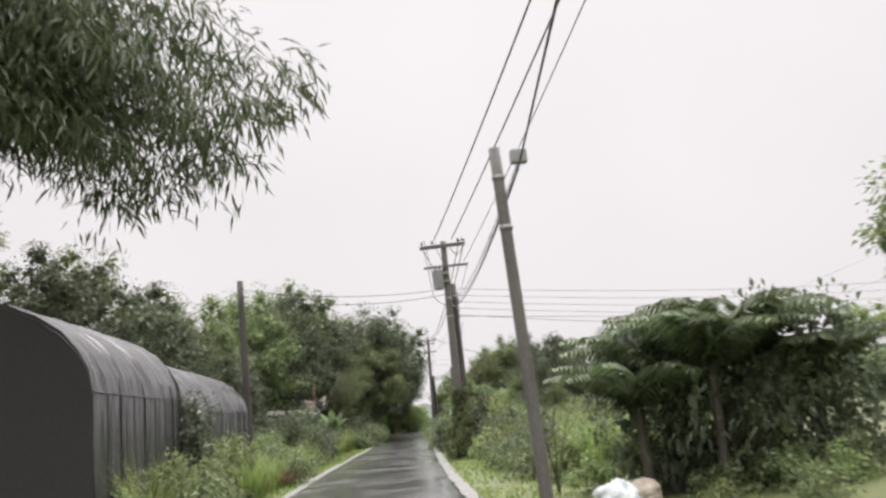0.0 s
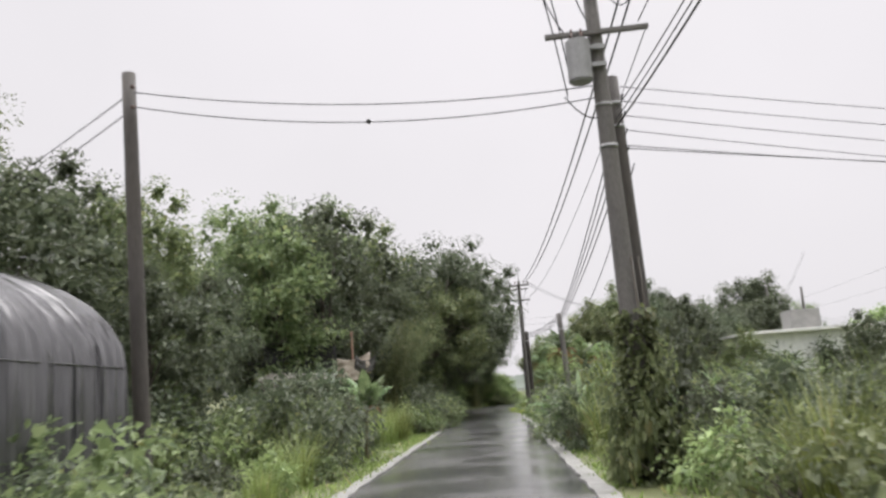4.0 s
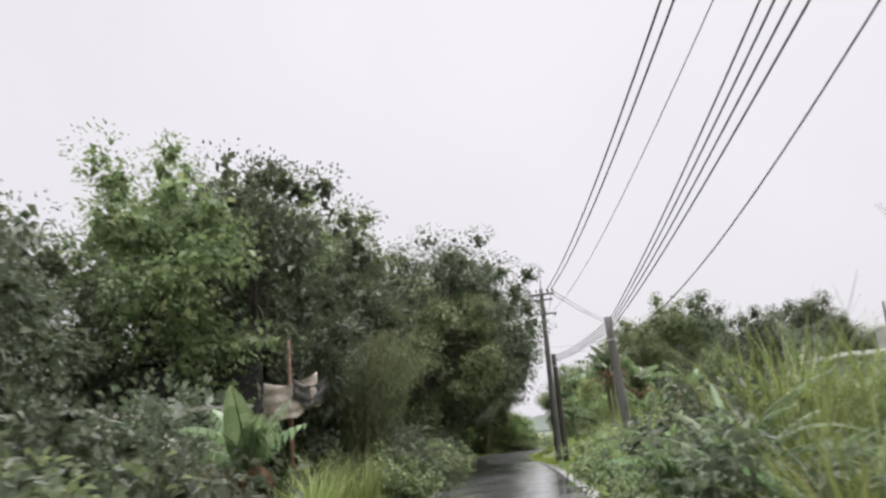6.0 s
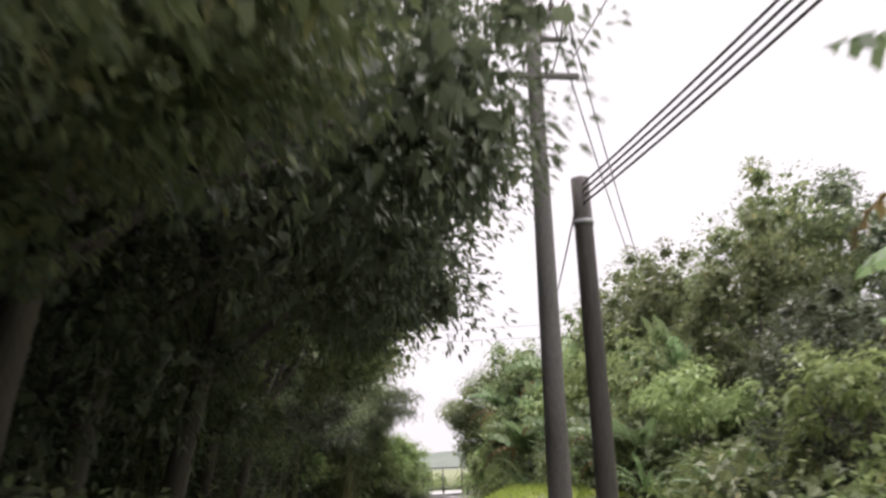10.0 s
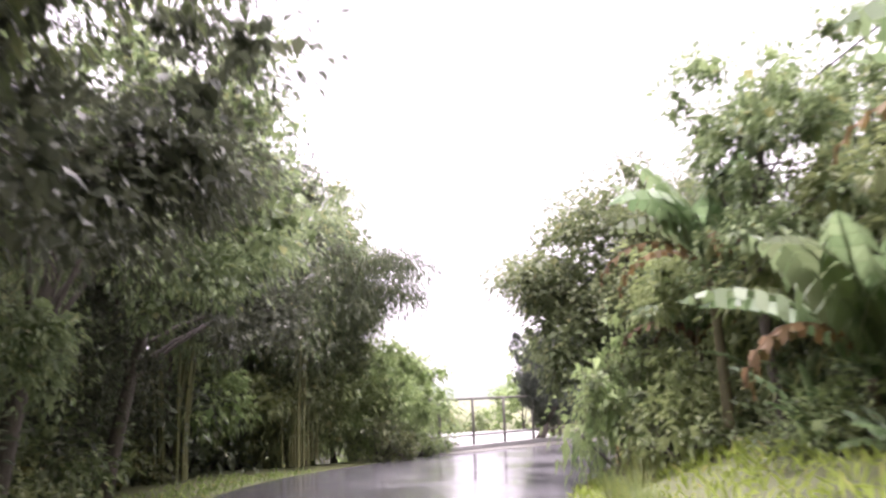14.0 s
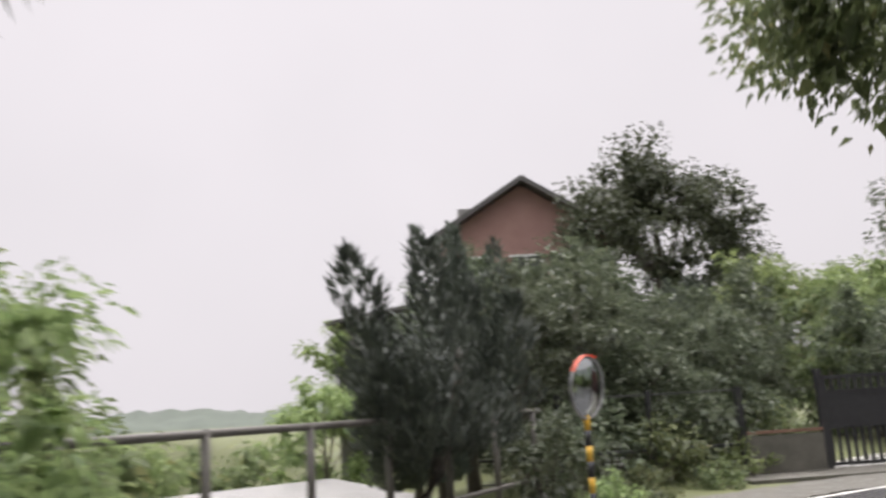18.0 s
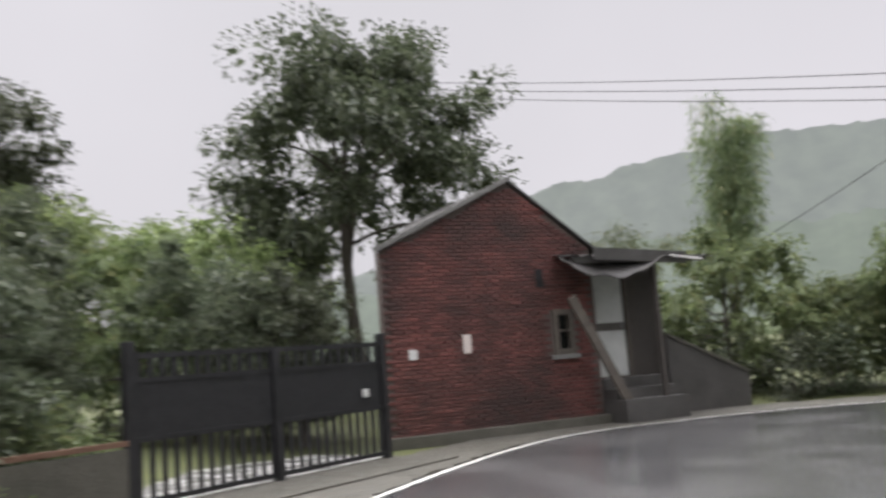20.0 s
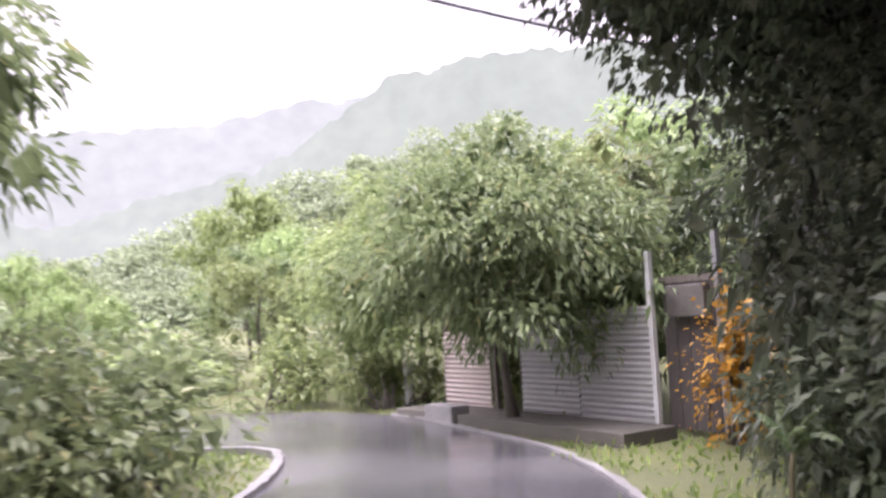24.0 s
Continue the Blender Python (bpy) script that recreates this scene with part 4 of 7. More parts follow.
for y in np.arange(33.5, 101, 1.5):
    x = -3.9 - rng.uniform(0, 0.9) - (1.4 if y < 56 else 0)
    if 46.5 < y < 54:
        continue
    SHRUB.put(x, y, gz(x, y) - 0.05, s=rng.uniform(0.8, 1.25))
for y in np.arange(21, 56, 1.1):
    x = -3.15 - rng.uniform(0, 0.7)
    (SHRUB if rng.random() < 0.55 and not 46 < y < 53 else GRASS).put(x, y, gz(x, y) - 0.03, s=rng.uniform(0.45, 0.75) * (0.7 if 46 < y < 53 else 1))
broadleaf("broadleaf_tree", "gnarled dark tree with an open crown", 8.2, 2.5, 1.7, "leaf_dark", 34, 90, 0.6, 0.14, 0.06, 0.17, low=-0.3).matrix_basis = pose(-7.4, 59.5, 0.1) @ Matrix.Scale(1.3, 4)
BANANA.put(-2.75, 41.8, gz(-2.75, 41.8) - 0.05, s=0.68, which=0)
for x, y, s, k in ((-3.6, 37.4, 0.85, 1), (-4.0, 38.9, 0.95, 0), (-3.7, 40.2, 0.9, 1), (-4.5, 39.8, 1.0, 1), (-4.4, 37.9, 0.95, 0), (-4.35, 43.5, 1.1, 1), (-4.2, 42.2, 1.0, 1)):
    SHRUB.put(x, y, gz(x, y) - 0.05, s=s, sz=s * 1.15, which=k)
for x, y, s in ((-3.1, 46.2, 0.75), (-3.5, 48.4, 0.8), (-3.2, 49.8, 0.75)):
    GRASS.put(x, y, gz(x, y) - 0.05, s=s, which=0)
for x, y, s, k in ((-4.2, 15.5, 0.7, 0), (-4.1, 19.5, 0.75, 1), (-3.6, 13.6, 0.6, 1), (-3.4, 22, 0.6, 1), (-4.4, 24.5, 0.8, 0)):
    GRASS.put(x, y, gz(x, y) - 0.03, s=s, which=k)
for x, y, s, k in ((-4.2, 17.4, 0.8, 0), (-3.8, 16.0, 0.75, 0), (-4.3, 13.9, 0.6, 2), (-3.9, 16.6, 0.55, 0), (-3.8, 18.6, 0.6, 2), (-4.0, 20.6, 0.7, 3), (-4.5, 23.2, 1.0, 2), (-4.5, 21.6, 0.95, 0), (-4.6, 25.0, 0.95, 2), (-4.7, 28.0, 1.0, 0), (-4.4, 19.2, 0.85, 2)):
    SHRUB.put(x, y, gz(x, y) - 0.03, s=s, which=k)
for x, y, s, k in ((4.0, 13.4, 0.95, 0), (5.0, 12.9, 1.0, 1), (5.9, 14.0, 1.1, 1), (4.8, 14.6, 1.15, 0), (6.9, 13.6, 1.0, 0), (5.4, 13.4, 1.25, 0)):
    FERN.put(x, y, gz(x, y) - 0.05, s=s, which=k)
CLEAN.put(8.3, 11.2, 0.1, s=0.56, which=0)
for x, y, s, k in ((4.6, 14.2, 0.6, 1), (5.8, 13.2, 0.62, 0), (6.4, 16.4, 0.9, 1), (4.0, 18, 0.6, 2), (3.4, 15.5, 0.5, 2), (7.9, 14, 0.8, 1), (4.9, 12.6, 0.42, 3), (6.6, 11.8, 0.5, 3), (4.4, 11.2, 0.3, 2), (5.4, 10.6, 0.32, 0), (6.0, 11.4, 0.4, 2), (5.6, 12.2, 0.4, 0), (8.6, 17, 1.0, 1)):
    SHRUB.put(x, y, gz(x, y) - 0.05, s=s, which=k)
for x, y, sc in ((4.5, 13.9, 0.75), (5.4, 13.4, 0.8), (5.1, 14.5, 0.85), (6.3, 14.4, 0.9), (7.1, 13.5, 0.85), (6.2, 13.2, 0.7)):
    SHRUB.put(x, y, 0.0, s=sc, sz=sc * 1.6, which=1, label="dark tangled thicket under the tree ferns")
for y in np.arange(18, 37, 0.95):
    for x in (3.9, 4.9, 6.2, 7.8):
        xx, yy = x + rng.uniform(-0.5, 0.5), y + rng.uniform(-0.4, 0.4)
        r = rng.random()
        (SHRUB if r < 0.55 else GRASS if r < 0.88 else GINGER).put(xx, yy, gz(xx, yy) - 0.05, s=rng.uniform(0.42, 0.68) * (1 + 0.05 * x))
# second stretch
for y in np.arange(37, 64, 1.05):
    for x in (3.2, 4.7, 6.6):
        xx, yy = x + rng.uniform(-0.5, 0.5), y + rng.uniform(-0.4, 0.4)
        r = rng.random()
        if r < 0.26:
            GRASS.put(xx, yy, gz(xx, yy) - 0.05, s=rng.uniform(0.6, 0.85), which=0)
        elif r < 0.52:
            GINGER.put(xx, yy, gz(xx, yy) - 0.05, s=rng.uniform(0.7, 1.05))
        else:
            SHRUB.put(xx, yy, gz(xx, yy) - 0.05, s=rng.uniform(0.7, 1.1))
for x, y, s, k in ((5.6, 43, 0.6, 2), (4.9, 49, 0.65, 2), (5.6, 66, 1.0, 1), (6.4, 67.8, 0.95, 0), (4.7, 64.5, 0.75, 2), (6.6, 61.5, 0.8, 1), (4.9, 62.4, 0.8, 0), (5.4, 76.5, 0.85, 3), (6.1, 79.6, 1.0, 3), (5.8, 82.8, 0.95, 3), (6.6, 81.5, 0.9, 1), (6.3, 84.2, 1.0, 3), (6.9, 78.0, 0.85, 1), (5.6, 88.6, 1.1, 3), (6.4, 87.2, 1.15, 1), (5.8, 91.0, 0.95, 2), (5.6, 91.8, 1.0, 1), (5.9, 93.3, 0.95, 0)):
    BANANA.put(x, y, gz(x, y) - 0.05, s=s, which=k)
for y in np.arange(64.5, 93, 1.3):
    x = (4.1 if y < 71 else 4.9) + rng.uniform(0, 0.7) + (0.4 if y > 82 else 0) + (0.9 if y > 90 else 0)
    if rng.random() < 0.5:
        GINGER.put(x, y, gz(x, y) - 0.05, s=rng.uniform(0.55, 0.85))
    else:
        SHRUB.put(x, y, gz(x, y) - 0.05, s=rng.uniform(0.55, 0.85), which=2 if rng.random() < 0.6 else 0)
    x += 1.5
    SHRUB.put(x, y + 0.4, gz(x, y) - 0.05, s=rng.uniform(0.8, 1.2), which=(0, 2)[int(y) % 2])
for x, y, s, k in ((7, 72, 0.46, 0), (8, 76, 0.6, 1), (8.2, 82, 0.68, 1), (8.8, 86.5, 0.76, 1), (9.2, 92.6, 0.72, 1), (10, 79, 0.8, 1), (12, 80, 0.9, 0), (13.6, 84.5, 0.98, 2), (8.8, 75, 0.5, 2), (11, 73, 0.6, 2), (14, 76, 0.75, 0), (16, 80, 0.9, 2), (11, 89, 0.78, 1), (8, 55, 0.32, 0), (9.5, 62, 0.36, 2), (9, 47, 0.3, 1), (10, 40, 0.3, 0), (9.5, 68, 0.45, 1)):
    TREE.put(x, y, gz(x, y) - 0.1, s=s, which=k)
for y in np.arange(79, 95.5, 0.75):
    x = float(np.interp(y, [79, 82, 89, 94, 96], [1.6, 1.7, 2.6, 4.0, 5.1])) + rng.uniform(0.45, 1.1)
    GRASS.put(x, y, gz(x, y) - 0.02, s=rng.uniform(0.3, 0.48), which=1 + int(rng.integers(0, 2)))
# growth crowding the lane's far edge
for y in np.arange(53.5, 70, 1.2):
    SHRUB.put(-2.75 - rng.uniform(0, 0.4), y, 0.0, s=rng.uniform(0.7, 1.0), which=(1, 0)[int(y) % 2])
# dark thicket low behind the bamboo
for y in np.arange(58, 108, 1.3):
    x = -5.3 - rng.uniform(0, 1.0) + max(0.0, (y - 97) * 0.35)
    SHRUB.put(x, y, gz(x, y) - 0.1, s=rng.uniform(1.25, 1.6), which=1)
    SHRUB.put(x - 2.2, y + 0.6, gz(x, y) - 0.1, s=rng.uniform(1.5, 1.9), which=1)
# overhanging the lane
for x, y, turn, k, s in ((-3.9, 67.6, 0, 0, 1.12), (-4.1, 70.8, 5, 0, 1.08), (-3.4, 73.6, 10, 0, 1.08), (-3.6, 78.2, -5, 1, 1.08), (-4.2, 63.4, 10, 1, 0.9), (-3.5, 82.8, 5, 1, 1.0), (-4.2, 87.2, 0, 0, 0.8), (-3.9, 91.8, 10, 1, 0.84), (-3.7, 96.2, 20, 0, 0.76)):
    OVER.put(x, y, gz(x, y) - 0.1, turn, s, which=k)
for x, y, s, k in ((7.2, 84.4, 0.9, 0), (6.9, 80.6, 0.8, 0), (5.9, 74.6, 0.55, 0), (7.0, 77.4, 0.8, 1), (6.6, 70.6, 0.5, 0), (7.4, 89.6, 0.85, 0), (6.6, 93.2, 0.72, 0), (7.9, 91.4, 0.95, 1)):
    FEATHER.put(x, y, 0.1, s=s, which=k)
# ---- planting: the bend ----
tagged(bamboo("arching bamboo reaching over the lane end", 7.8, 18, 2.0, 260, (1.5, 0.3), mat="leaf_fern", nod=0.4), "").matrix_basis = pose(0.9, 104.75, 0.1)
tagged(bamboo("low bamboo behind the railing", 5.6, 11, 1.5, 240, (0.8, 0.0)), "").matrix_basis = pose(0.9, 106.05, 0.0)
BAMBOO.put(-3.2, 100.2, 0.0, s=1.12, which=0)
BAMBOO.put(-2.2, 104.9, 0.0, s=1.0, which=0)
BAMBOO.put(-0.8, 102.5, 0.0, s=1.02, which=0)
TREE.put(-2.4, 106.0, -0.1, s=0.95, which=1)
TREE.put(-4.6, 103.4, -0.1, s=0.95, which=0)
TREE.put(-0.5, 104.0, -0.1, 40, 0.84, which=1)
CANOPY.put(6.95, 96.9, -0.1, 175, 0.86, which=0)
CANOPY.put(13.5, 100.35, 0.1, 115, 0.77, which=0)
CANOPY.put(9.9, 100.0, 0.1, 120, 0.9, which=0)
TREE.put(8.6, 95.9, 0.1, s=0.8, which=2)
for x, y, s, k in ((5.8, 94.5, 0.5, 1), (6.7, 95.8, 0.58, 1), (7.9, 97.6, 0.6, 1), (9.4, 99.0, 0.6, 0)):
    FEATHER.put(x, y, 0.0, s=s, which=k)
TREE.put(12.5, 99.0, 0.1, s=0.7, which=1)
for x, y, s, k in ((8.2, 95.0, 1.1, 1), (7.4, 96.2, 1.2, 1), (11.5, 98.6, 1.1, 0), (6.6, 94.9, 1.0, 0), (5.6, 93.0, 0.95, 2), (14, 99.8, 1.0, 0), (16.5, 98.8, 1.0, 1), (8.8, 98.4, 1.1, 1), (10.0, 98.9, 1.1, 0), (19, 97.4, 1.0, 1), (21, 95.6, 1.1, 0)):
    SHRUB.put(x, y, gz(x, y) - 0.05, s=s, which=k)
SHRUB.put(5.15, 94.6, 0.0, s=0.85, sz=1.7, which=2, label="yellow-green broad-leaved bush at the bend")
cypress("ragged dark juniper with a leaning trunk before the railing", 3.45, 1.5, 0.9, 0.7).matrix_basis = pose(9.0, 109.9, 0.0)
for x, y, s, k in ((8.0, 110.8, 0.58, 1), (9.6, 112.3, 0.92, 0), (8.9, 112.0, 0.6, 1)):
    CYPRESS.put(x, y, 0.0, s=s, which=k)
for x, y, s, k in ((1.6, 104.5, 0.62, 3), (0.3, 104.9, 0.75, 3), (-1.6, 104.2, 0.85, 3), (1.7, 108.4, 0.82, 1), (-3.2, 106.5, 0.8, 1), (-3.4, 101.4, 0.8, 0), (1.0, 107.6, 0.7, 0)):
    FEATHER.put(x, y, gz(x, y), s=s, which=k)
for x, y, s, k in ((11.2, 113.4, 0.5, 0), (13.2, 114.6, 0.64, 2), (14.6, 117, 0.8, 2), (22.2, 112.7, 0.4, 0), (12.4, 118.4, 0.68, 0), (17.5, 121.5, 0.72, 2), (16.2, 118.5, 0.66, 0), (15.6, 114.6, 0.45, 0), (13.9, 113.2, 0.42, 2)):
    TREE.put(x, y, 0.0, s=s, which=k)
for x, y, s, k in ((20.0, 117.4, 0.6, 0), (18.3, 116.2, 0.52, 2), (16.9, 114.6, 0.42, 0), (22.3, 113.4, 0.48, 2), (22.6, 115.4, 0.5, 0)):
    TREE.put(x, y, 0.0, s=s, which=k)
CYPRESS.put(23.4, 122.6, 0.2, s=1.15, which=1, label="dark conical evergreen behind the gate")
CYPRESS.put(20.4, 119.6, 0.1, s=0.95, which=0, label="dark conical evergreen behind the gate")
CLEAN.put(25.8, 128.6, 0.3, s=1.2, which=1)
CLEAN.put(32.3, 116.8, 0.3, s=1.2, which=1)
for x, y, s, k in ((23.5, 117.5, 0.9, 1), (27, 119, 1.0, 0), (25.5, 122, 1.1, 0), (29, 122, 1.2, 1), (22.2, 120.2, 0.9, 1), (33.5, 121.5, 1.2, 0)):
    FEATHER.put(x, y, 0.1, s=s, which=k)
for x, y, s, k in ((10.2, 110.9, 0.7, 1), (11.6, 111.8, 0.8, 1), (13.0, 112.2, 0.8, 0), (14.4, 113.0, 0.9, 1), (16.0, 113.6, 0.9, 1), (17.6, 114.2, 0.8, 0), (12.0, 110.6, 0.45, 3), (13.6, 111.0, 0.42, 3), (10.8, 109.7, 0.4, 2), (15.0, 111.6, 0.5, 2), (18.6, 116.0, 0.8, 1)):
    SHRUB.put(x, y, gz(x, y) - 0.03, s=s, which=k)
for x, y, s, k in ((-6, 121, 0.8, 0), (-2.5, 124, 0.85, 1), (1, 120.5, 0.75, 0), (4.2, 123.5, 0.85, 0), (6.8, 126, 0.9, 1), (10, 124.5, 0.8, 0), (3, 128, 0.9, 1), (-4, 129, 0.95, 0), (12.5, 128, 0.9, 0)):
    FEATHER.put(x, y, gz(x, y), s=s, which=k)
for x, y, s, k in ((1.4, 103.5, 0.8, 0), (2.3, 104.2, 0.75, 2), (2.9, 105.0, 0.6, 0)):
    SHRUB.put(x, y, gz(x, y) - 0.05, s=s, which=k)
# ---- planting: outside of the bend and beyond ----
for x, y, s, k in ((31.2, 98.7, 1.0, 2), (31.6, 103.4, 0.52, 2), (31.6, 105.9, 0.86, 1), (31.9, 101.2, 0.72, 2), (34.6, 101.0, 0.6, 0), (33.4, 107.0, 0.6, 1), (31.8, 109.2, 0.6, 0), (31.2, 112, 0.65, 1)):
    FEATHER.put(x, y, 0.1, s=s, which=k)
for x, y, s, k in ((30.6, 95.9, 0.75, 2), (31.6, 96.2, 0.95, 0), (30.0, 97.2, 0.85, 2), (30.6, 103.6, 0.75, 1), (31.0, 106.0, 0.8, 1), (30.4, 99, 0.9, 0), (33.2, 98.4, 1.0, 0), (30.3, 101.8, 0.7, 3), (29.9, 104.6, 0.7, 1), (30.2, 107.4, 0.8, 1), (29.6, 109.6, 1.0, 1), (32.4, 99.2, 1.1, 1)):
    SHRUB.put(x, y, 0.0, s=s, which=k)
tagged(bamboo("tall narrow bamboo spire behind the bushes", 9.4, 10, 0.9, 230, (0.5, -0.3), low=0.35), "").matrix_basis = pose(35.1, 107.6, 0.1)
BAMBOO.put(37, 110, 0.2, s=0.9, which=1)
for x, y, s, k in ((36.6, 86.2, 0.68, 0), (34.2, 86.4, 0.7, 0), (38.8, 88.2, 0.5, 0), (41.5, 91.0, 0.42, 0), (31.6, 87.0, 0.78, 0), (44.5, 93.4, 0.42, 0), (38, 82.5, 0.8, 0), (42.5, 86, 0.62, 1), (47.5, 90, 0.55, 0), (30.2, 88.0, 0.78, 1), (50, 96, 0.65, 0), (46, 99.8, 0.5, 0), (28.4, 87.6, 0.82, 1), (34.5, 81.5, 0.95, 1), (40.5, 78.5, 0.9, 0), (46, 82, 0.68, 0), (52, 87, 0.6, 1), (31, 83, 0.95, 0), (57, 92, 0.55, 0), (60, 84, 0.7, 1), (55, 78, 1.1, 0), (48, 74, 1.1, 1), (42, 71, 1.2, 0)):
    FEATHER.put(x, y, gz(x, y), s=s, which=k)
for x, y in ((34.0, 88.9), (35.2, 88.4), (36.6, 89.6), (38.2, 91.2), (40.0, 92.6), (41.8, 94.2), (44, 95.6), (37.2, 87.6), (40, 89.4), (33.0, 87.6), (46.5, 97.2), (49, 98), (42.8, 89.6), (46, 92.4), (51, 93.5), (36.4, 97.0), (38.2, 99.4), (34.6, 95.4), (40.4, 100.8), (43, 102.6), (33.6, 96.6)):
    SHRUB.put(x, y, gz(x, y) - 0.05, s=rng.uniform(0.7, 1.1), which=int(rng.integers(0, 2)) * 2)
broadleaf("broadleaf_tree", "bushy many-leaved tree hanging over the sheet fence", 3.75, 1.9, 1.45, "leaf_mid", 120, 130, 0.5, 0.13, 0.05, 0.07, low=-0.9, droop=0.35, fill=0.7, inner=26).matrix_basis = pose(31.7, 91.75, 0.05)
broadleaf("broadleaf_tree", "light green leafy tree beside the sheet fence", 4.2, 2.0, 1.7, "leaf_light", 90, 110, 0.55, 0.14, 0.055, 0.07, low=-0.9, droop=0.35, fill=0.7, inner=22).matrix_basis = pose(35.2, 89.9, 0.05)
for x, y, s in ((30.7, 95.0, 0.85), (31.5, 95.2, 0.9), (30.0, 96.3, 0.8), (30.9, 96.0, 1.0), (32.0, 96.4, 1.1)):
    SHRUB.put(x, y, 0.0, s=s, which=0)
# dark tree over the last bend
CANOPY.put(23.7, 92.4, 0.1, 45, 1.0, which=1)
for x, y, s in ((24.7, 91.7, 0.5), (23.7, 92.8, 0.46), (22.6, 93.6, 0.45)):
    TREE.put(x, y, 0.0, s=s, which=0)
TREE.put(24.4, 89.0, 0.1, s=0.85, which=0)
TREE.put(22.9, 92.0, 0.1, s=0.62, which=2)
TREE.put(26.2, 87.6, 0.1, s=0.8, which=2)
for x, y, s, k in ((25.2, 92.2, 0.6, 1), (24.4, 92.9, 0.75, 1), (23.6, 93.7, 0.85, 1), (22.4, 94.6, 1.0, 1), (25.4, 90.2, 1.0, 1), (25.8, 91.2, 0.5, 1)):
    SHRUB.put(x, y, 0.0, s=s, which=k)
vine = shrub("orange-yellow flowering vine beside the board door", 1.75, 0.16, "leaf_yellow", 330, 0.06, 0.04, "flowering_vine")
vine.matrix_basis = pose(28.45, 91.85, 0)
SHRUB.put(24.9, 91.6, 0.0, s=0.9, sz=2.0, which=1)
BANANA.put(25.3, 93.2, 0.0, s=0.3, which=2, label="low broad-leaved plant at the road edge")
# pole foot and far field
ivy = thing("ivy", "ivy climbing the foot of the electricity pole", "ivy", pose(2.75, 32.1, 0.0))
iz = 2.6 * rng.random(2600) ** 1.7
ia = rng.uniform(0, 6.28, 2600)
ir = 0.19 + (0.4 * np.exp(-iz * 1.1) + 0.07) * rng.random(2600)
iP = np.stack([ir * np.cos(ia), ir * np.sin(ia), iz], 1)
iD = unit(np.stack([np.cos(ia), np.sin(ia), -0.5 + 0 * ia], 1) + rng.normal(0, 0.5, (2600, 3)))
under("foliage", mesh_np("foliage", *leaves(iP, iD, rng.uniform(0.07, 0.15, 2600), 0.1, 0.15, 0.2), M["leaf_mid"]), ivy)
under("vine_stem", quads_mesh("vine_stem", join([tube([(0.2 * math.cos(q), 0.2 * math.sin(q), 0), (0.19 * math.cos(q + 0.5), 0.19 * math.sin(q + 0.5), 1.6), (0.17 * math.cos(q + 0.2), 0.17 * math.sin(q + 0.2), 3.4)], 0.015, 5) for q in (3.6, 4.6, 5.6)]), M["bark"]), ivy)


def bare_branches(label, h, r, n, x, y):
    """Leafless sapling: forking twigs from one stem."""
    e = thing("bare_sapling", label, "sapling", pose(x, y, gz(x, y) - 0.05))
    for i in range(n):
        a = rng.uniform(0, 6.28)
        k = rng.uniform(0.15, 0.6)
        t = np.linspace(0, 1, 7)
        tip = np.array([np.cos(a) * r, np.sin(a) * r, h]) * np.array([1, 1, rng.uniform(0.7, 1.05)]) * rng.uniform(0.75, 1.1)
        p = np.stack([tip[0] * t ** 1.6, tip[1] * t ** 1.6, tip[2] * t], 1) + rng.normal(0, 0.03, (7, 3)) * t[:, None]
        out = [tube(p, 0.017 * (1 - 0.8 * t), 5, False)]
        for q in range(4):
            m = int(rng.integers(2, 6))
            b = p[m] + np.array([rng.normal(0, 0.3), rng.normal(0, 0.3), rng.uniform(0.15, 0.55)])
            out.append(tube(np.stack([p[m], (p[m] + b) / 2 + rng.normal(0, 0.04, 3), b]), [0.009, 0.006, 0.003], 4, False))
        under("branch", quads_mesh("branch", join(out), M["bark"]), e)
    return e


bare_branches("leafless dead sapling in roadside weeds", 2.85, 0.75, 4, 2.95, 15.6)
bare_branches("curled bare branches above the roadside weeds", 3.5, 1.3, 6, 3.7, 36.2)
SHRUB.put(2.85, 31.85, 0.0, s=0.62, sz=1.5, which=3)
SHRUB.put(3.3, 32.6, 0.0, s=0.7, sz=1.1, which=1)
TREE.put(15, 44, 0.2, s=0.5, which=2)
for x, y, s in ((12, 58, 0.9), (13.5, 61, 1.0), (12.5, 64, 1.0), (15, 66, 1.1), (13.4, 69, 1.1), (16.5, 70.5, 1.2), (19, 71, 1.2), (22, 71.5, 1.2)):
    SHRUB.put(x, y, gz(x, y) - 0.05, s=s * 1.15)
# dark bush leaning out at the inside of the bend
broadleaf("broadleaf_tree", "low dark large-leaved tree leaning out over the road edge", 4.3, 0.82, 1.7, "leaf_mid", 44, 80, 0.5, 0.14, 0.068, 0.06, low=-0.9, lean=1.65, fill=0.75, inner=14).matrix_basis = pose(7.65, 97.2, 0.05, 0, 0, 136)
CANOPY.put(23.2, 93.3, 0.1, 40, 0.95, which=1)
CANOPY.put(24.1, 91.7, 0.1, 60, 0.85, which=1)
SHRUB.put(23.4, 92.9, 0.0, 20, 0.8, 1.3, which=1)
SHRUB.put(24.5, 92.0, 0.0, 70, 0.8, 1.3, which=1)
for x, y, s, k in ((3.8, 61.2, 1.0, 0), (4.0, 64.3, 1.05, 1), (4.9, 63.2, 0.85, 1)):
    RAGGED.put(x, y, gz(x, y) - 0.05, s=s, which=k)
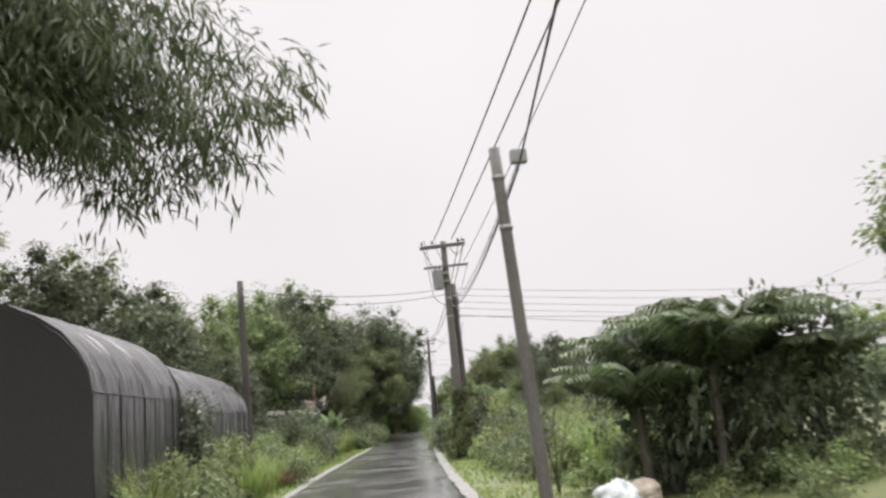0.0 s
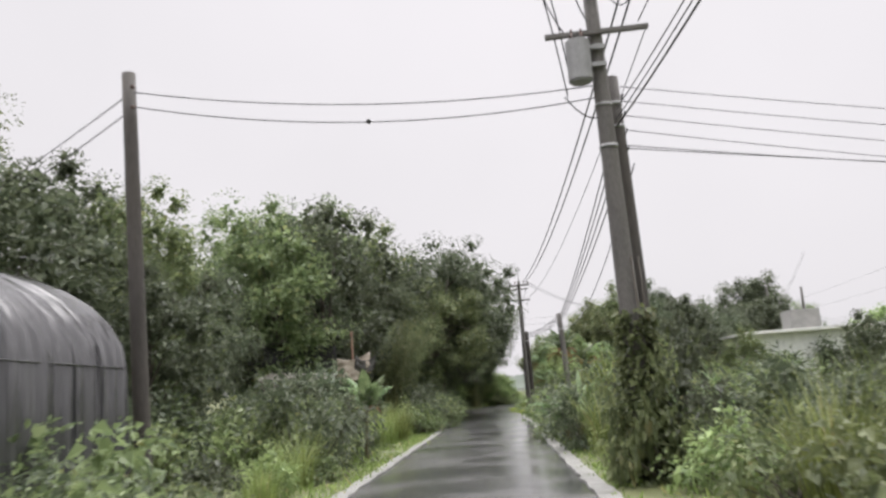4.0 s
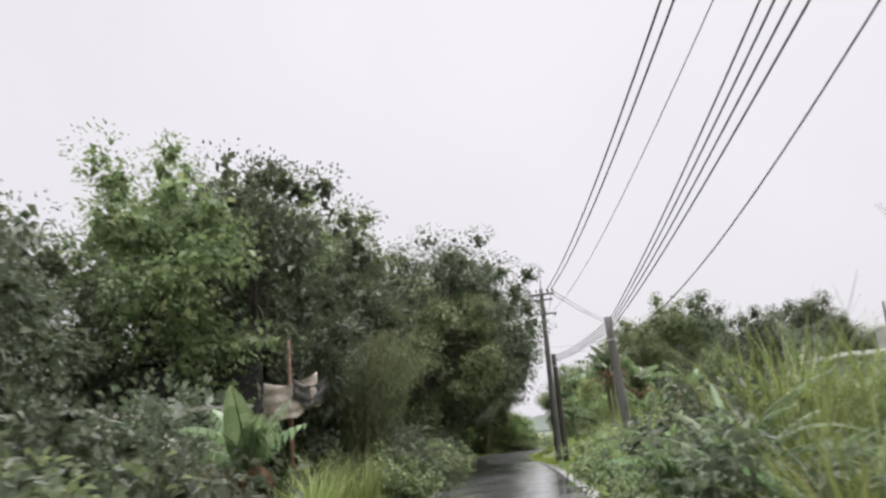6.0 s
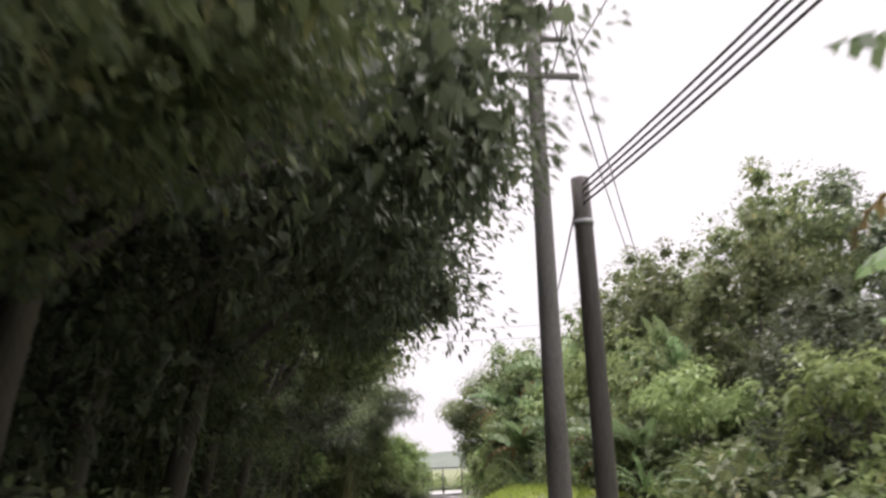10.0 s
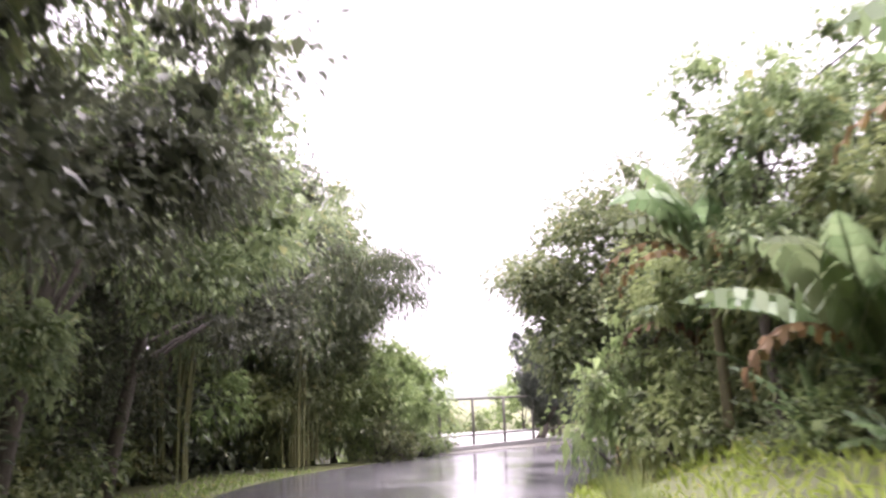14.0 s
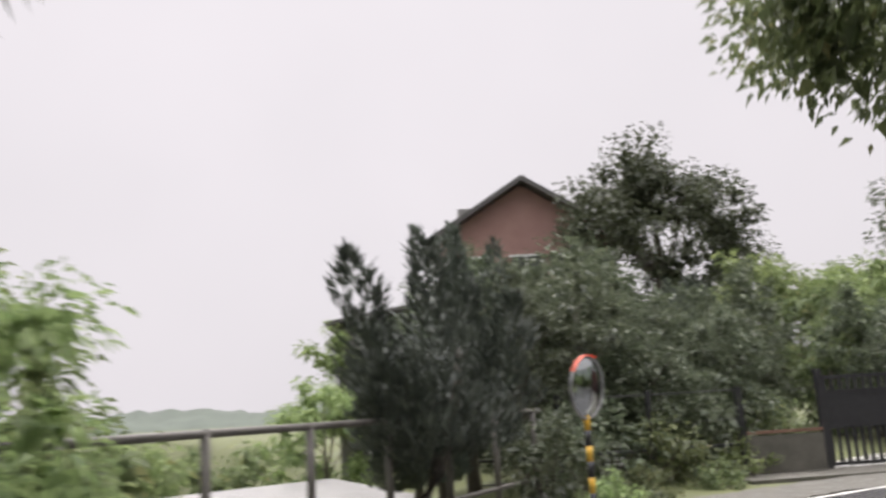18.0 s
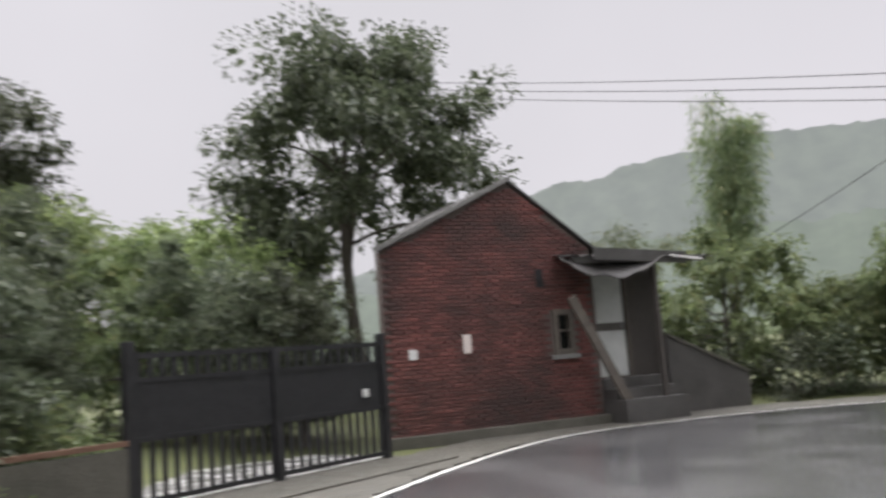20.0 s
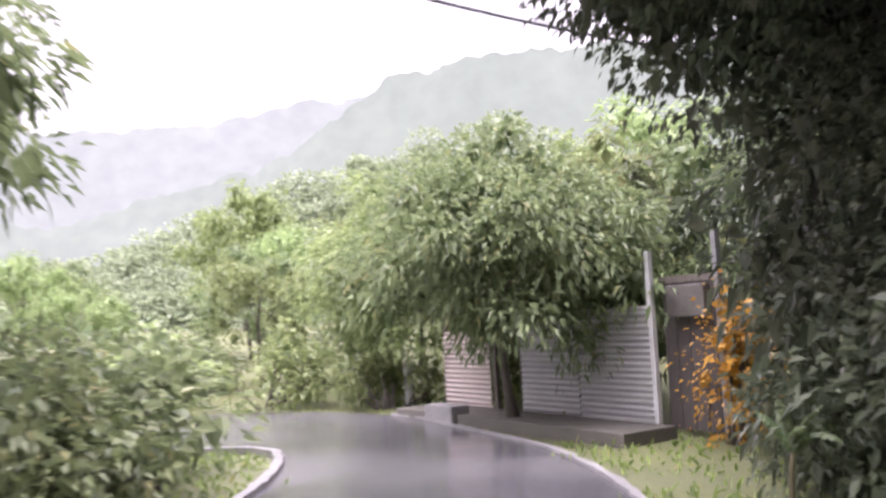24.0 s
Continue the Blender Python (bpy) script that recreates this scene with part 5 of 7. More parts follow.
for x, y, s in ((4.2, 43.4, 1.35), (5.0, 44.6, 1.4), (5.7, 43.2, 1.3), (4.9, 46.2, 1.25), (3.9, 41.6, 1.0), (3.4, 56.4, 1.0), (4.4, 57.6, 1.15), (3.6, 58.8, 1.05), (5.0, 59.6, 1.2), (4.0, 60.0, 1.0)):
    GRASS.put(x, y, gz(x, y) - 0.05, s=s, which=0)
SHRUB.put(5.4, 44.2, 0.0, s=1.3, which=0)
# undergrowth between the banana stems
for y in np.arange(72, 92, 0.8):
    x = 5.5 + rng.uniform(-0.2, 0.5) + (0.5 if y > 84 else 0)
    (GINGER if rng.random() < 0.5 else SHRUB).put(x, y, gz(x, y) - 0.05, s=rng.uniform(0.55, 0.9))
TREE.put(5.9, 90.5, 0.0, 30, 0.6, which=3)
GINGER.put(5.3, 87.6, 0.0, 15, 0.95, which=0)
GINGER.put(5.6, 89.3, 0.0, 80, 0.9, which=1)
SHRUB.put(5.2, 86.4, 0.0, 50, 0.7, 0.8, which=2)
BANANA.put(5.8, 86.2, 0.5, 200, 1.05, which=0)
SHRUB.put(5.6, 88.4, 0.0, 140, 0.75, 0.8, which=0)

# ---- poles and cables ----


def cylinder(p, q, r0, r1=None, sides=10):
    t = np.linspace(0, 1, 2)[:, None]
    return tube(np.asarray(p, float) * (1 - t) + np.asarray(q, float) * t, np.array([r0, r0 if r1 is None else r1]), sides)


def utility_pole(label, x, y, h, r0, r1, mat, lean=(0, 0), name="utility_pole", bands=()):
    e = thing(name, label, "utility pole", pose(x, y, 0))
    t = np.linspace(0, 1, 9)
    p = np.stack([lean[0] * t, lean[1] * t, -0.3 + (h + 0.3) * t], 1)
    under("shaft", quads_mesh("shaft", tube(p, r0 + (r1 - r0) * t, 14), M[mat]), e)
    for z in bands:
        k = z / h
        under("steel_band", quads_mesh("steel_band", cylinder((lean[0] * k, lean[1] * k, z), (lean[0] * k, lean[1] * k, z + 0.06), (r0 + (r1 - r0) * k) + 0.012, None, 14), M["steel"]), e)
    return e


def crossarm(e, z, x0, x1, off=(0, 0), thick=0.09, tilt=0.0, pins=()):
    bm = box(x0, x1, -thick / 2, thick / 2, -thick / 2, thick / 2, 0.008)
    part("crossarm", bm, M["pole_grey"], e, m=pose(off[0], off[1] - 0.14, z, 0, tilt, 0))
    for k in pins:
        V = join([cylinder((k, 0, 0.04), (k, 0, 0.12), 0.012, None, 6), cylinder((k, 0, 0.12), (k, 0, 0.17), 0.045, 0.05), cylinder((k, 0, 0.18), (k, 0, 0.25), 0.04, 0.02)])
        under("insulator", quads_mesh("insulator", V, M["ceramic"]), e, pose(off[0], off[1] - 0.14, z, 0, tilt, 0))


def loop_wire(e, a, b, sag, r=0.012, name="jumper_wire"):
    a, b = np.array(a, float), np.array(b, float)
    t = np.linspace(0, 1, 9)[:, None]
    p = a + (b - a) * t - np.array([0, 0, 1.0]) * (4 * sag * t * (1 - t))
    under(name, quads_mesh(name, tube(p, r, 5, False), M["cable"]), e)


def cable(a, b, sag=0.4, r=0.013, label="thin black overhead cable between poles", n=22):
    a, b = np.array(a, float), np.array(b, float)
    t = np.linspace(0, 1, n)[:, None]
    p = a + (b - a) * t - np.array([0, 0, 1.0]) * (4 * sag * t * (1 - t))
    return tagged(new("overhead_cable", quads_mesh("overhead_cable", tube(p, r, 5), M["cable"])), label, "cable", "overhead cables")


p1 = utility_pole("leaning tarred wooden telephone pole in weeds", 1.95, 11.0, 5.05, 0.088, 0.075, "pole_grey", (-0.24, 0.05), "telephone_pole", (3.9, 4.6))
part("junction_box", box(-0.04, 0.18, -0.1, 0.05, 4.8, 4.98, 0.015), M["steel"], p1)
p2 = utility_pole("concrete electricity pole with a transformer", 2.72, 32.1, 8.15, 0.19, 0.11, "pole_grey", (-0.1, 0), bands=(5.2, 5.9, 6.9))
crossarm(p2, 7.95, -0.95, 0.8, (-0.08, 0), 0.13, -3, (-0.85, -0.45, 0.55, 0.72))
crossarm(p2, 7.15, -0.85, 0.85, (-0.08, 0), 0.08, -2)
for k, (a, b, s) in enumerate((((-0.9, -0.1, 7.9), (-0.2, 0, 7.1), 0.35), ((-0.85, -0.1, 8.2), (-0.6, -0.1, 6.6), -0.2), ((0.1, -0.1, 8.0), (0.7, -0.1, 8.1), 0.45), ((-0.45, -0.1, 8.2), (0.0, 0, 7.3), 0.3), ((-0.7, -0.1, 6.1), (0, 0, 5.8), 0.2), ((-0.9, -0.1, 7.9), (-0.65, -0.1, 6.1), -0.12))):
    loop_wire(p2, a, b, s)
tr_bm = bmesh.new()
bmesh.ops.create_cone(tr_bm, cap_ends=True, segments=20, radius1=0.2, radius2=0.2, depth=0.72)
bmesh.ops.bevel(tr_bm, geom=[e for e in tr_bm.edges if abs(e.verts[0].co.z - e.verts[1].co.z) < 1e-4], offset=0.03, segments=2, affect="EDGES")
tank = part("transformer_tank", tr_bm, M["steel"], p2, "weathered grey transformer tank", pose(-0.42, -0.18, 6.65))
for k in (-0.08, 0.08):
    under("bushing", quads_mesh("bushing", join([cylinder((k, 0, 0.36), (k, 0, 0.5), 0.035, 0.03, 8), cylinder((k, 0, 0.5), (k, 0, 0.56), 0.02, 0.02, 6)]), M["ceramic"]), tank)
part("bracket", box(-0.3, 0.02, -0.2, -0.12, 6.55, 6.62), M["steel"], p2)
part("bracket", box(-0.3, 0.02, -0.2, -0.12, 6.85, 6.92), M["steel"], p2)
utility_pole("short stout pole strapped beside the transformer pole", 2.96, 32.4, 6.5, 0.17, 0.13, "pole_dark", (-0.1, 0), bands=(5.6, 6.0))
lp = utility_pole("dark wooden pole beside the plastic tunnel", -5.02, 32.15, 7.2, 0.14, 0.11, "pole_dark", (-0.15, 0), "telephone_pole")
for z in (6.9, 6.55):
    under("insulator", quads_mesh("insulator", cylinder((-0.05, -0.16, z), (0.02, -0.16, z), 0.04, 0.03, 8), M["ceramic"]), lp)
p3 = utility_pole("grey electricity pole with crossarms and spike", 3.86, 72.6, 8.25, 0.17, 0.1, "pole_grey", (0.05, 0), bands=(6.2, 7.0))
under("spike", quads_mesh("spike", cylinder((0.05, 0, 8.2), (0.08, 0, 8.95), 0.03, 0.018, 8), M["steel"]), p3)
crossarm(p3, 7.95, -0.68, 0.62, (0.05, 0), 0.09, -1, (-0.6, -0.25, 0.3, 0.55))
crossarm(p3, 7.72, -0.6, 0.55, (0.05, 0.26), 0.07, -1)
crossarm(p3, 7.0, -0.62, 0.62, (0.05, 0), 0.08, 1)
loop_wire(p3, (-0.55, -0.1, 7.9), (-0.1, 0, 6.9), 0.3)
loop_wire(p3, (0.5, -0.1, 7.9), (0.12, 0, 6.95), 0.3)
utility_pole("short wooden telephone pole in tall weeds", 4.05, 71.0, 4.9, 0.13, 0.11, "pole_dark", (-0.05, 0), "telephone_pole", (4.3,))
utility_pole("leaning weathered telephone pole in tall grass", 4.75, 57.75, 4.75, 0.14, 0.12, "pole_grey", (-0.22, 0), "telephone_pole", (4.0,))
p5 = utility_pole("far grey electricity pole among trees", 15.9, 101.25, 8.6, 0.16, 0.11, "pole_grey")
crossarm(p5, 8.2, -0.8, 0.8, thick=0.09)
utility_pole("thin grey pole above the roadside trees", 0.6, 106.55, 8.1, 0.11, 0.08, "pole_grey", (0, 0), "telephone_pole")
mp = utility_pole("tall grey electricity pole wrapped in cables", 30.7, 102.65, 9.6, 0.125, 0.085, "pole_grey", (-0.45, 0.1), bands=(4.7, 5.3, 6.9))
for z in (5.75, 5.95, 6.15, 6.35, 6.55):
    crossarm(mp, z, -0.28, 0.28, (-0.3, 0.1), 0.05, rng.uniform(-6, 6), (-0.24, 0.24))
    loop_wire(mp, (-0.5, -0.1, z), (0.05, 0.05, z - 0.35), 0.2, 0.01)
    loop_wire(mp, (-0.1, -0.1, z + 0.1), (0.1, 0.1, z - 0.5), -0.2, 0.008)
for z in np.arange(5.5, 6.75, 0.14):
    q = rng.uniform(0, 6.28)
    u = np.linspace(0, 1, 10)
    ring = np.stack([-0.28 + 0.26 * np.cos(q + u * 4.6), 0.1 + 0.34 * np.sin(q + u * 4.6), z + 0.22 * np.sin(u * 6 + q)], 1)
    under("jumper_wire", quads_mesh("jumper_wire", tube(ring, 0.011, 5, False), M["cable"]), mp)
for z in (5.75, 6.15, 6.55):
    part("side_arm", box(-0.03, 0.03, -0.42, 0.42, -0.03, 0.03, 0.006), M["steel"], mp, "", pose(-0.28, 0.1, z))
utility_pole("grey pole hidden in a dark tree", 28.4, 89.65, 8.0, 0.15, 0.1, "pole_grey")

for dx in (-0.12, 0.05):
    cable((4.5 + dx, -26, 10.6), (2.65 + dx * 4 + 0.1, 32.0, 8.2), 0.7, 0.02, "thick twin power line above the lane")
cable((3.4, -26, 9.6), (3.35, 32.0, 7.3), 0.8, 0.011)
for k, z in enumerate((0.0, 0.12, 0.26)):
    cable((0.3 + 0.15 * k, -26, 9.5 + z), (2.0 + 0.04 * k, 10.95, 4.72 + z), 0.1, 0.014 if k == 0 else 0.009, "sagging black telephone cable")
    cable((2.0 + 0.04 * k, 10.95, 4.72 + z), (2.85, 32.2, 5.6 + z), 0.35, 0.014 if k == 0 else 0.009, "sagging black telephone cable")
for z0, z1, sg in ((6.85, 6.3, 0.28), (6.6, 6.1, 0.36)):
    cable((-5.1, 32.1, z0), (2.7, 32.1, z1), sg, 0.011, "thin cable crossing above the lane")
mark = bmesh.new()
bmesh.ops.create_icosphere(mark, subdivisions=2, radius=0.045)
mk_ob = bpy.data.meshes.new("cable_marker")
mark.to_mesh(mk_ob)
mark.free()
mk_ob.materials.append(M["cable"])
tagged(new("cable_marker", mk_ob), "small dark splice hanging on the cable", "cable splice").matrix_basis = pose(-1.2, 32.1, 6.0)
for z0, z1 in ((6.85, 4.6), (6.55, 4.2)):
    cable((-5.1, 32.1, z0), (-15, 38, z1), 0.15, 0.01, "thin stay wire running into the trees")
for k, (z, zz) in enumerate(((6.3, 7.2), (6.05, 6.8), (5.8, 6.4), (5.55, 6.0))):
    cable((3.0, 32.3, z), (42, 46 + k, zz), 0.7, 0.008, "thin wire running off over the fields")
cable((2.9, 32.3, 5.3), (30, 36, 3.6), 0.4, 0.009, "thin wire running off over the fields")
cable((2.9, 32.3, 5.25), (40, 44, 5.0), 0.4, 0.009, "thin wire running off over the fields")
for dx in (0.3, 0.5):
    cable((2.95 + dx, 32.0, 8.15), (3.86 + dx, 72.45, 8.15), 0.75, 0.02, "thick twin power line above the lane")
cable((3.5, 32.0, 7.25), (4.35, 72.45, 7.1), 0.8, 0.009)
for k, z in enumerate((6.2, 5.9, 5.6, 5.3)):
    cable((3.05, 32.4, z), (4.62, 57.7, 4.72 - 0.1 * k), 0.25, 0.014, "sagging black telephone cable")
    cable((4.62, 57.7, 4.72 - 0.1 * k), (4.0, 71.0, 4.8 - 0.08 * k), 0.15, 0.014, "sagging black telephone cable")
cable((3.1, 32.4, 5.0), (4.62, 57.7, 4.2), 0.9, 0.01)
for dx in (0.3, 0.55):
    cable((3.86 + dx, 72.5, 8.15), (15.7 + dx, 101.25, 8.3), 0.7, 0.014, "power line leading to the bend")
cable((4.0, 71, 4.8), (8.5, 94.65, 5.6), 0.3, 0.012, "sagging black telephone cable")
for z in (8.7, 8.1):
    cable((0.6, 106.55, z), (15.9, 101.25, z - 0.3), 0.25, 0.008, "thin wire across the lane end")
cable((0.6, 106.55, 8.8), (-4.5, 79.65, 9.5), 0.5, 0.009)
for k, z in enumerate((6.6, 6.3, 6.0)):
    cable((45.5, 129.65, 16.4 - 0.25 * k), (30.35, 102.7, z), 0.35, 0.013, "power cable along the bend")
for k, z in enumerate((6.6, 6.4, 6.15, 5.9, 5.6)):
    cable((30.35, 102.7, z), (28.4, 89.65, 6.5 - 0.35 * k), 0.3, 0.012, "power cable along the bend")
cable((30.45, 102.7, 4.85), (28.4, 89.65, 4.5), 0.45, 0.018, "thick black cable along the bend")
for k in range(3):
    cable((30.3, 102.7, 7.2 - k), (61.5, 71.65 + 14 * k, 18 - 4 * k), 0.5, 0.008, "thin wire rising to the hillside")
cable((30.4, 102.65, 5.6), (46.5, 113.65, 2.5), 0.3, 0.01, "thin wire running down behind the hut")

# ---- plastic growing tunnels ----


def tunnel(label, y0, y1, x_r, width, shoulder, apex, hoops):
    e = thing("plastic_tunnel", label, "greenhouse", pose(x_r, y0, 0.05))
    L = y1 - y0
    a = np.linspace(0, np.pi, 17)
    prof = [(0.05, 0.0), (0.0, shoulder * 0.5)] + [(-width / 2 + width / 2 * np.sign(np.cos(t)) * abs(np.cos(t)) ** 0.95, shoulder + (apex - shoulder) * np.sin(t) ** 1.0) for t in a] + [(-width, shoulder * 0.5), (-width - 0.05, 0)]
    prof = np.array(prof)
    ny = hoops * 12 + 1
    yy = np.linspace(0, L, ny)
    ph = (yy / L * hoops) % 1.0
    sag = 0.014 * np.sin(np.pi * ph)
    c = np.array([-width / 2, shoulder * 0.6])
    V = np.zeros((ny, len(prof), 3))
    for i in range(ny):
        wr = np.array([noise.noise(Vector((yy[i] * 3.4, k * 0.22, 3.0))) + 0.5 * noise.noise(Vector((yy[i] * 9.0, k * 0.3, 7.0))) for k in range(len(prof))]) * 0.055
        q = prof + unit(c - prof) * (sag[i] + wr)[:, None]
        V[i, :, 0], V[i, :, 1], V[i, :, 2] = q[:, 0], yy[i], np.maximum(q[:, 1], -0.05)
    k = len(prof)
    i, j = np.meshgrid(np.arange(ny - 1), np.arange(k - 1), indexing="ij")
    F = np.stack([i * k + j, i * k + j + 1, (i + 1) * k + j + 1, (i + 1) * k + j], -1).reshape(-1, 4)
    under("film_cover", mesh_np("film_cover", V.reshape(-1, 3), F, M["tarp"], True), e)
    for s in range(hoops + 1):
        q = np.stack([prof[:, 0], np.full(k, s * L / hoops), prof[:, 1]], 1)
        under("hoop", quads_mesh("hoop", tube(q * np.array([0.985, 1, 0.975]), 0.02, 6), M["tarp"]), e)
    rail = np.stack([np.full(6, 0.012), np.linspace(0, L, 6), np.full(6, shoulder)], 1)
    under("side_rail", quads_mesh("side_rail", tube(rail, 0.014, 6), M["tarp"]), e)
    for yv in (0.02, L - 0.02):
        bm = bmesh.new()
        out = -0.03 if yv < 1 else 0.03
        half = len(prof) // 2
        for yy0, rev in ((yv, yv < 1), (yv + out, yv > 1)):
            vs = [bm.verts.new((p[0], yy0, p[1])) for p in prof]
            for s in range(half):
                q = (vs[s], vs[s + 1], vs[-2 - s], vs[-1 - s])
                if len(set(q)) == 4:
                    bm.faces.new(q[::-1] if rev else q)
                else:
                    bm.faces.new((q[0], q[1], q[3])[::-1] if rev else (q[0], q[1], q[3]))
        part("end_panel", bm, M["tarp_end"], e, "dull black net end wall")
    return e


tunnel("black plastic growing tunnel with pale streaks", 14.7, 20.9, -4.85, 6.6, 2.4, 4.3, 8)
tunnel("long black plastic tunnel behind the first", 21.3, 31.3, -4.95, 6.4, 2.2, 3.9, 12)

vine_t = shrub("broad-leaved vine climbing between the plastic tunnels", 2.9, 0.3, "leaf_dark", 900, 0.13, 0.09, "climbing_vine")
vine_t.matrix_basis = pose(-4.62, 21.1, 0.0)

# ---- small shelter in the woods ----
sh = thing("field_shelter", "dark lean-to shelter with black net front under trees", "shed", pose(-6.3, 52.3, 0.25))
for x, y, h in ((1.95, 0, 4.0), (1.4, 4.2, 3.8), (-1.8, 0, 3.8), (-1.8, 4.2, 3.7)):
    under("post", quads_mesh("post", cylinder((x, y, -0.25), (x + 0.05, y, h), 0.06, 0.045, 8), M["rust" if x > 0 and y < 1 else "wood_old"]), sh)


def hung_sheet(x0, x1, z_top, drop, sway, seed, n=16):
    """Crumpled sheet hung by its upper edge, with an uneven hem."""
    bm = bmesh.new()
    bmesh.ops.create_grid(bm, x_segments=n, y_segments=n, size=0.5)
    for v in bm.verts:
        u, w = v.co.x + 0.5, 0.5 - v.co.y
        hem = drop * (1 + 0.28 * noise.noise(Vector((u * 3.2, seed, 0))) - 0.25 * abs(u - 0.4))
        fold = sway * w * math.sin(u * 19 + seed + 2 * w) + sway * 1.3 * noise.noise(Vector((u * 4, w * 4, seed)))
        v.co = Vector((x0 + (x1 - x0) * u + 0.06 * noise.noise(Vector((u * 5, w * 5, seed + 9))), fold, z_top - 0.22 * math.sin(math.pi * u) * (1 - 0.5 * w) - hem * w))
    for f in bm.faces:
        f.smooth = True
    bmesh.ops.solidify(bm, geom=bm.faces[:], thickness=0.01)
    return bm


part("roof", box(-2.3, 1.45, -0.4, 4.8, 0, 0.05, 0.01), M["tarp_end"], sh, "sagging black net roof", pose(0, 0, 3.75, 0, -2, 0))
part("net_front", hung_sheet(-2.2, 1.4, 3.75, 1.7, 0.07, 2.0), M["tarp_end"], sh, "black shade net hanging across the front", pose(0, -0.3, 0))
part("back_wall", box(-1.9, -1.82, 0, 4.3, -0.2, 3.6), M["wood_old"], sh)
skm = bpy.data.meshes.new("hanging_tarp")
sk = hung_sheet(0, 1.45, 0, 0.95, 0.09, 5.0)
sk.to_mesh(skm)
sk.free()
skm.materials.append(M["cloth"])
tagged(new("hanging_tarp", skm), "crumpled beige plastic sheet hung between posts", "tarp").matrix_basis = pose(-5.05, 52.0, 3.3, 0, -4, 12)
skm = bpy.data.meshes.new("hanging_tarp")
sk = hung_sheet(0, 0.8, 0, 0.6, 0.07, 8.0, 10)
sk.to_mesh(skm)
sk.free()
skm.materials.append(M["roof"])
tagged(new("hanging_tarp", skm), "dark grey sheet drooping beside the beige one", "tarp").matrix_basis = pose(-4.2, 52.15, 3.3, 0, 3, 5)
bench = thing("covered_crate", "dark wooden crate under a faded green tarp by the lane", "crate", pose(-4.75, 46.4, 0.0))
part("crate_body", box(-0.9, 0.7, -0.7, 0.8, 0, 1.62, 0.04), M["wood_old"], bench)
gt = hung_sheet(-1.0, 0.85, 0.0, 0.5, 0.05, 3.0)
part("tarp_flap", gt, M["green_tarp"], bench, "loose front flap", pose(0, -0.8, 1.82))
part("tarp_cover", box(-1.0, 0.85, -0.78, 0.9, 1.62, 1.8, 0.07), M["green_tarp"], bench, m=pose(0, 0, 0, 2, 3, 0))
lean = thing("sheet_lean_to", "low lean-to of pale beige sheets on posts", "shed", pose(-5.75, 47.9, 0.28))
for x, y in ((-1.1, 0), (1.0, 0), (-1.1, 1.9), (1.0, 1.9)):
    under("post", quads_mesh("post", cylinder((x, y, -0.33), (x, y, 2.05), 0.05, 0.045, 8), M["wood_old"]), lean)
lr = bmesh.new()
tv = []
for k in range(49):
    x = -1.3 + 2.5 * k / 48
    tv.append([lr.verts.new((x, y, 2.1 + 0.025 * math.sin(k * math.pi / 2) - 0.07 * x + dz)) for y, dz in ((-0.25, 0.0), (2.1, 0.3))])
for k in range(48):
    lr.faces.new((tv[k][0], tv[k + 1][0], tv[k + 1][1], tv[k][1]))
bmesh.ops.solidify(lr, geom=lr.faces[:], thickness=0.012)
part("roof_sheet", lr, M["dull_sheet"], lean, "pale beige corrugated sheet")
part("valance", hung_sheet(-1.25, 1.15, 2.12, 0.36, 0.03, 6.0), M["dull_sheet"], lean, "beige plastic hanging from the roof edge", pose(0, -0.27, 0, 0, 3.5, 0))
drum = thing("oil_drum", "black steel drum beside the covered crate", "drum", pose(-3.72, 45.9, -0.02))
under("drum_body", quads_mesh("drum_body", join([cylinder((0, 0, 0), (0, 0, 0.3), 0.27, None, 20), cylinder((0, 0, 0.3), (0, 0, 0.6), 0.275, None, 20), cylinder((0, 0, 0.6), (0, 0, 0.88), 0.27, None, 20)]), M["roof"]), drum)
for z in (0.0, 0.3, 0.6, 0.87):
    bq = np.linspace(0, 2 * np.pi, 25)
    under("drum_ring", quads_mesh("drum_ring", tube(np.stack([0.278 * np.cos(bq), 0.278 * np.sin(bq), z + 0 * bq], 1), 0.012, 6, False), M["rust"]), drum)

# ---- white building beyond the fields ----
wb = thing("white_building", "low white farm building with a roof tank", "building", pose(18.6, 74, -0.6))
part("wall", box(0, 10, 0, 0.25, 0, 4.3), M["white"], wb)
part("wall", box(0, 0.25, 0.25, 8, 0, 4.3), M["white"], wb)
part("wall", box(9.75, 10, 0.25, 8, 0, 4.3), M["white"], wb)
part("wall", box(0.25, 9.75, 7.75, 8, 0, 4.3), M["white"], wb)
part("roof", box(-0.5, 10.5, -0.5, 8.5, 4.3, 4.5, 0.03), M["sheet"], wb)
part("roof_tank", box(3.6, 5.6, 2.6, 4.4, 4.5, 5.9, 0.08), M["concrete"], wb)
for x in (1.2, 4.0, 6.8):
    w = part("window", box(x, x + 1.4, -0.03, 0.02, 1.5, 2.9), M["glass"], wb)
    part("frame", box(x - 0.07, x + 1.47, -0.05, -0.03, 2.9, 2.98), M["steel"], w)
    part("sill", box(x - 0.1, x + 1.5, -0.12, -0.02, 1.4, 1.48), M["concrete"], w)

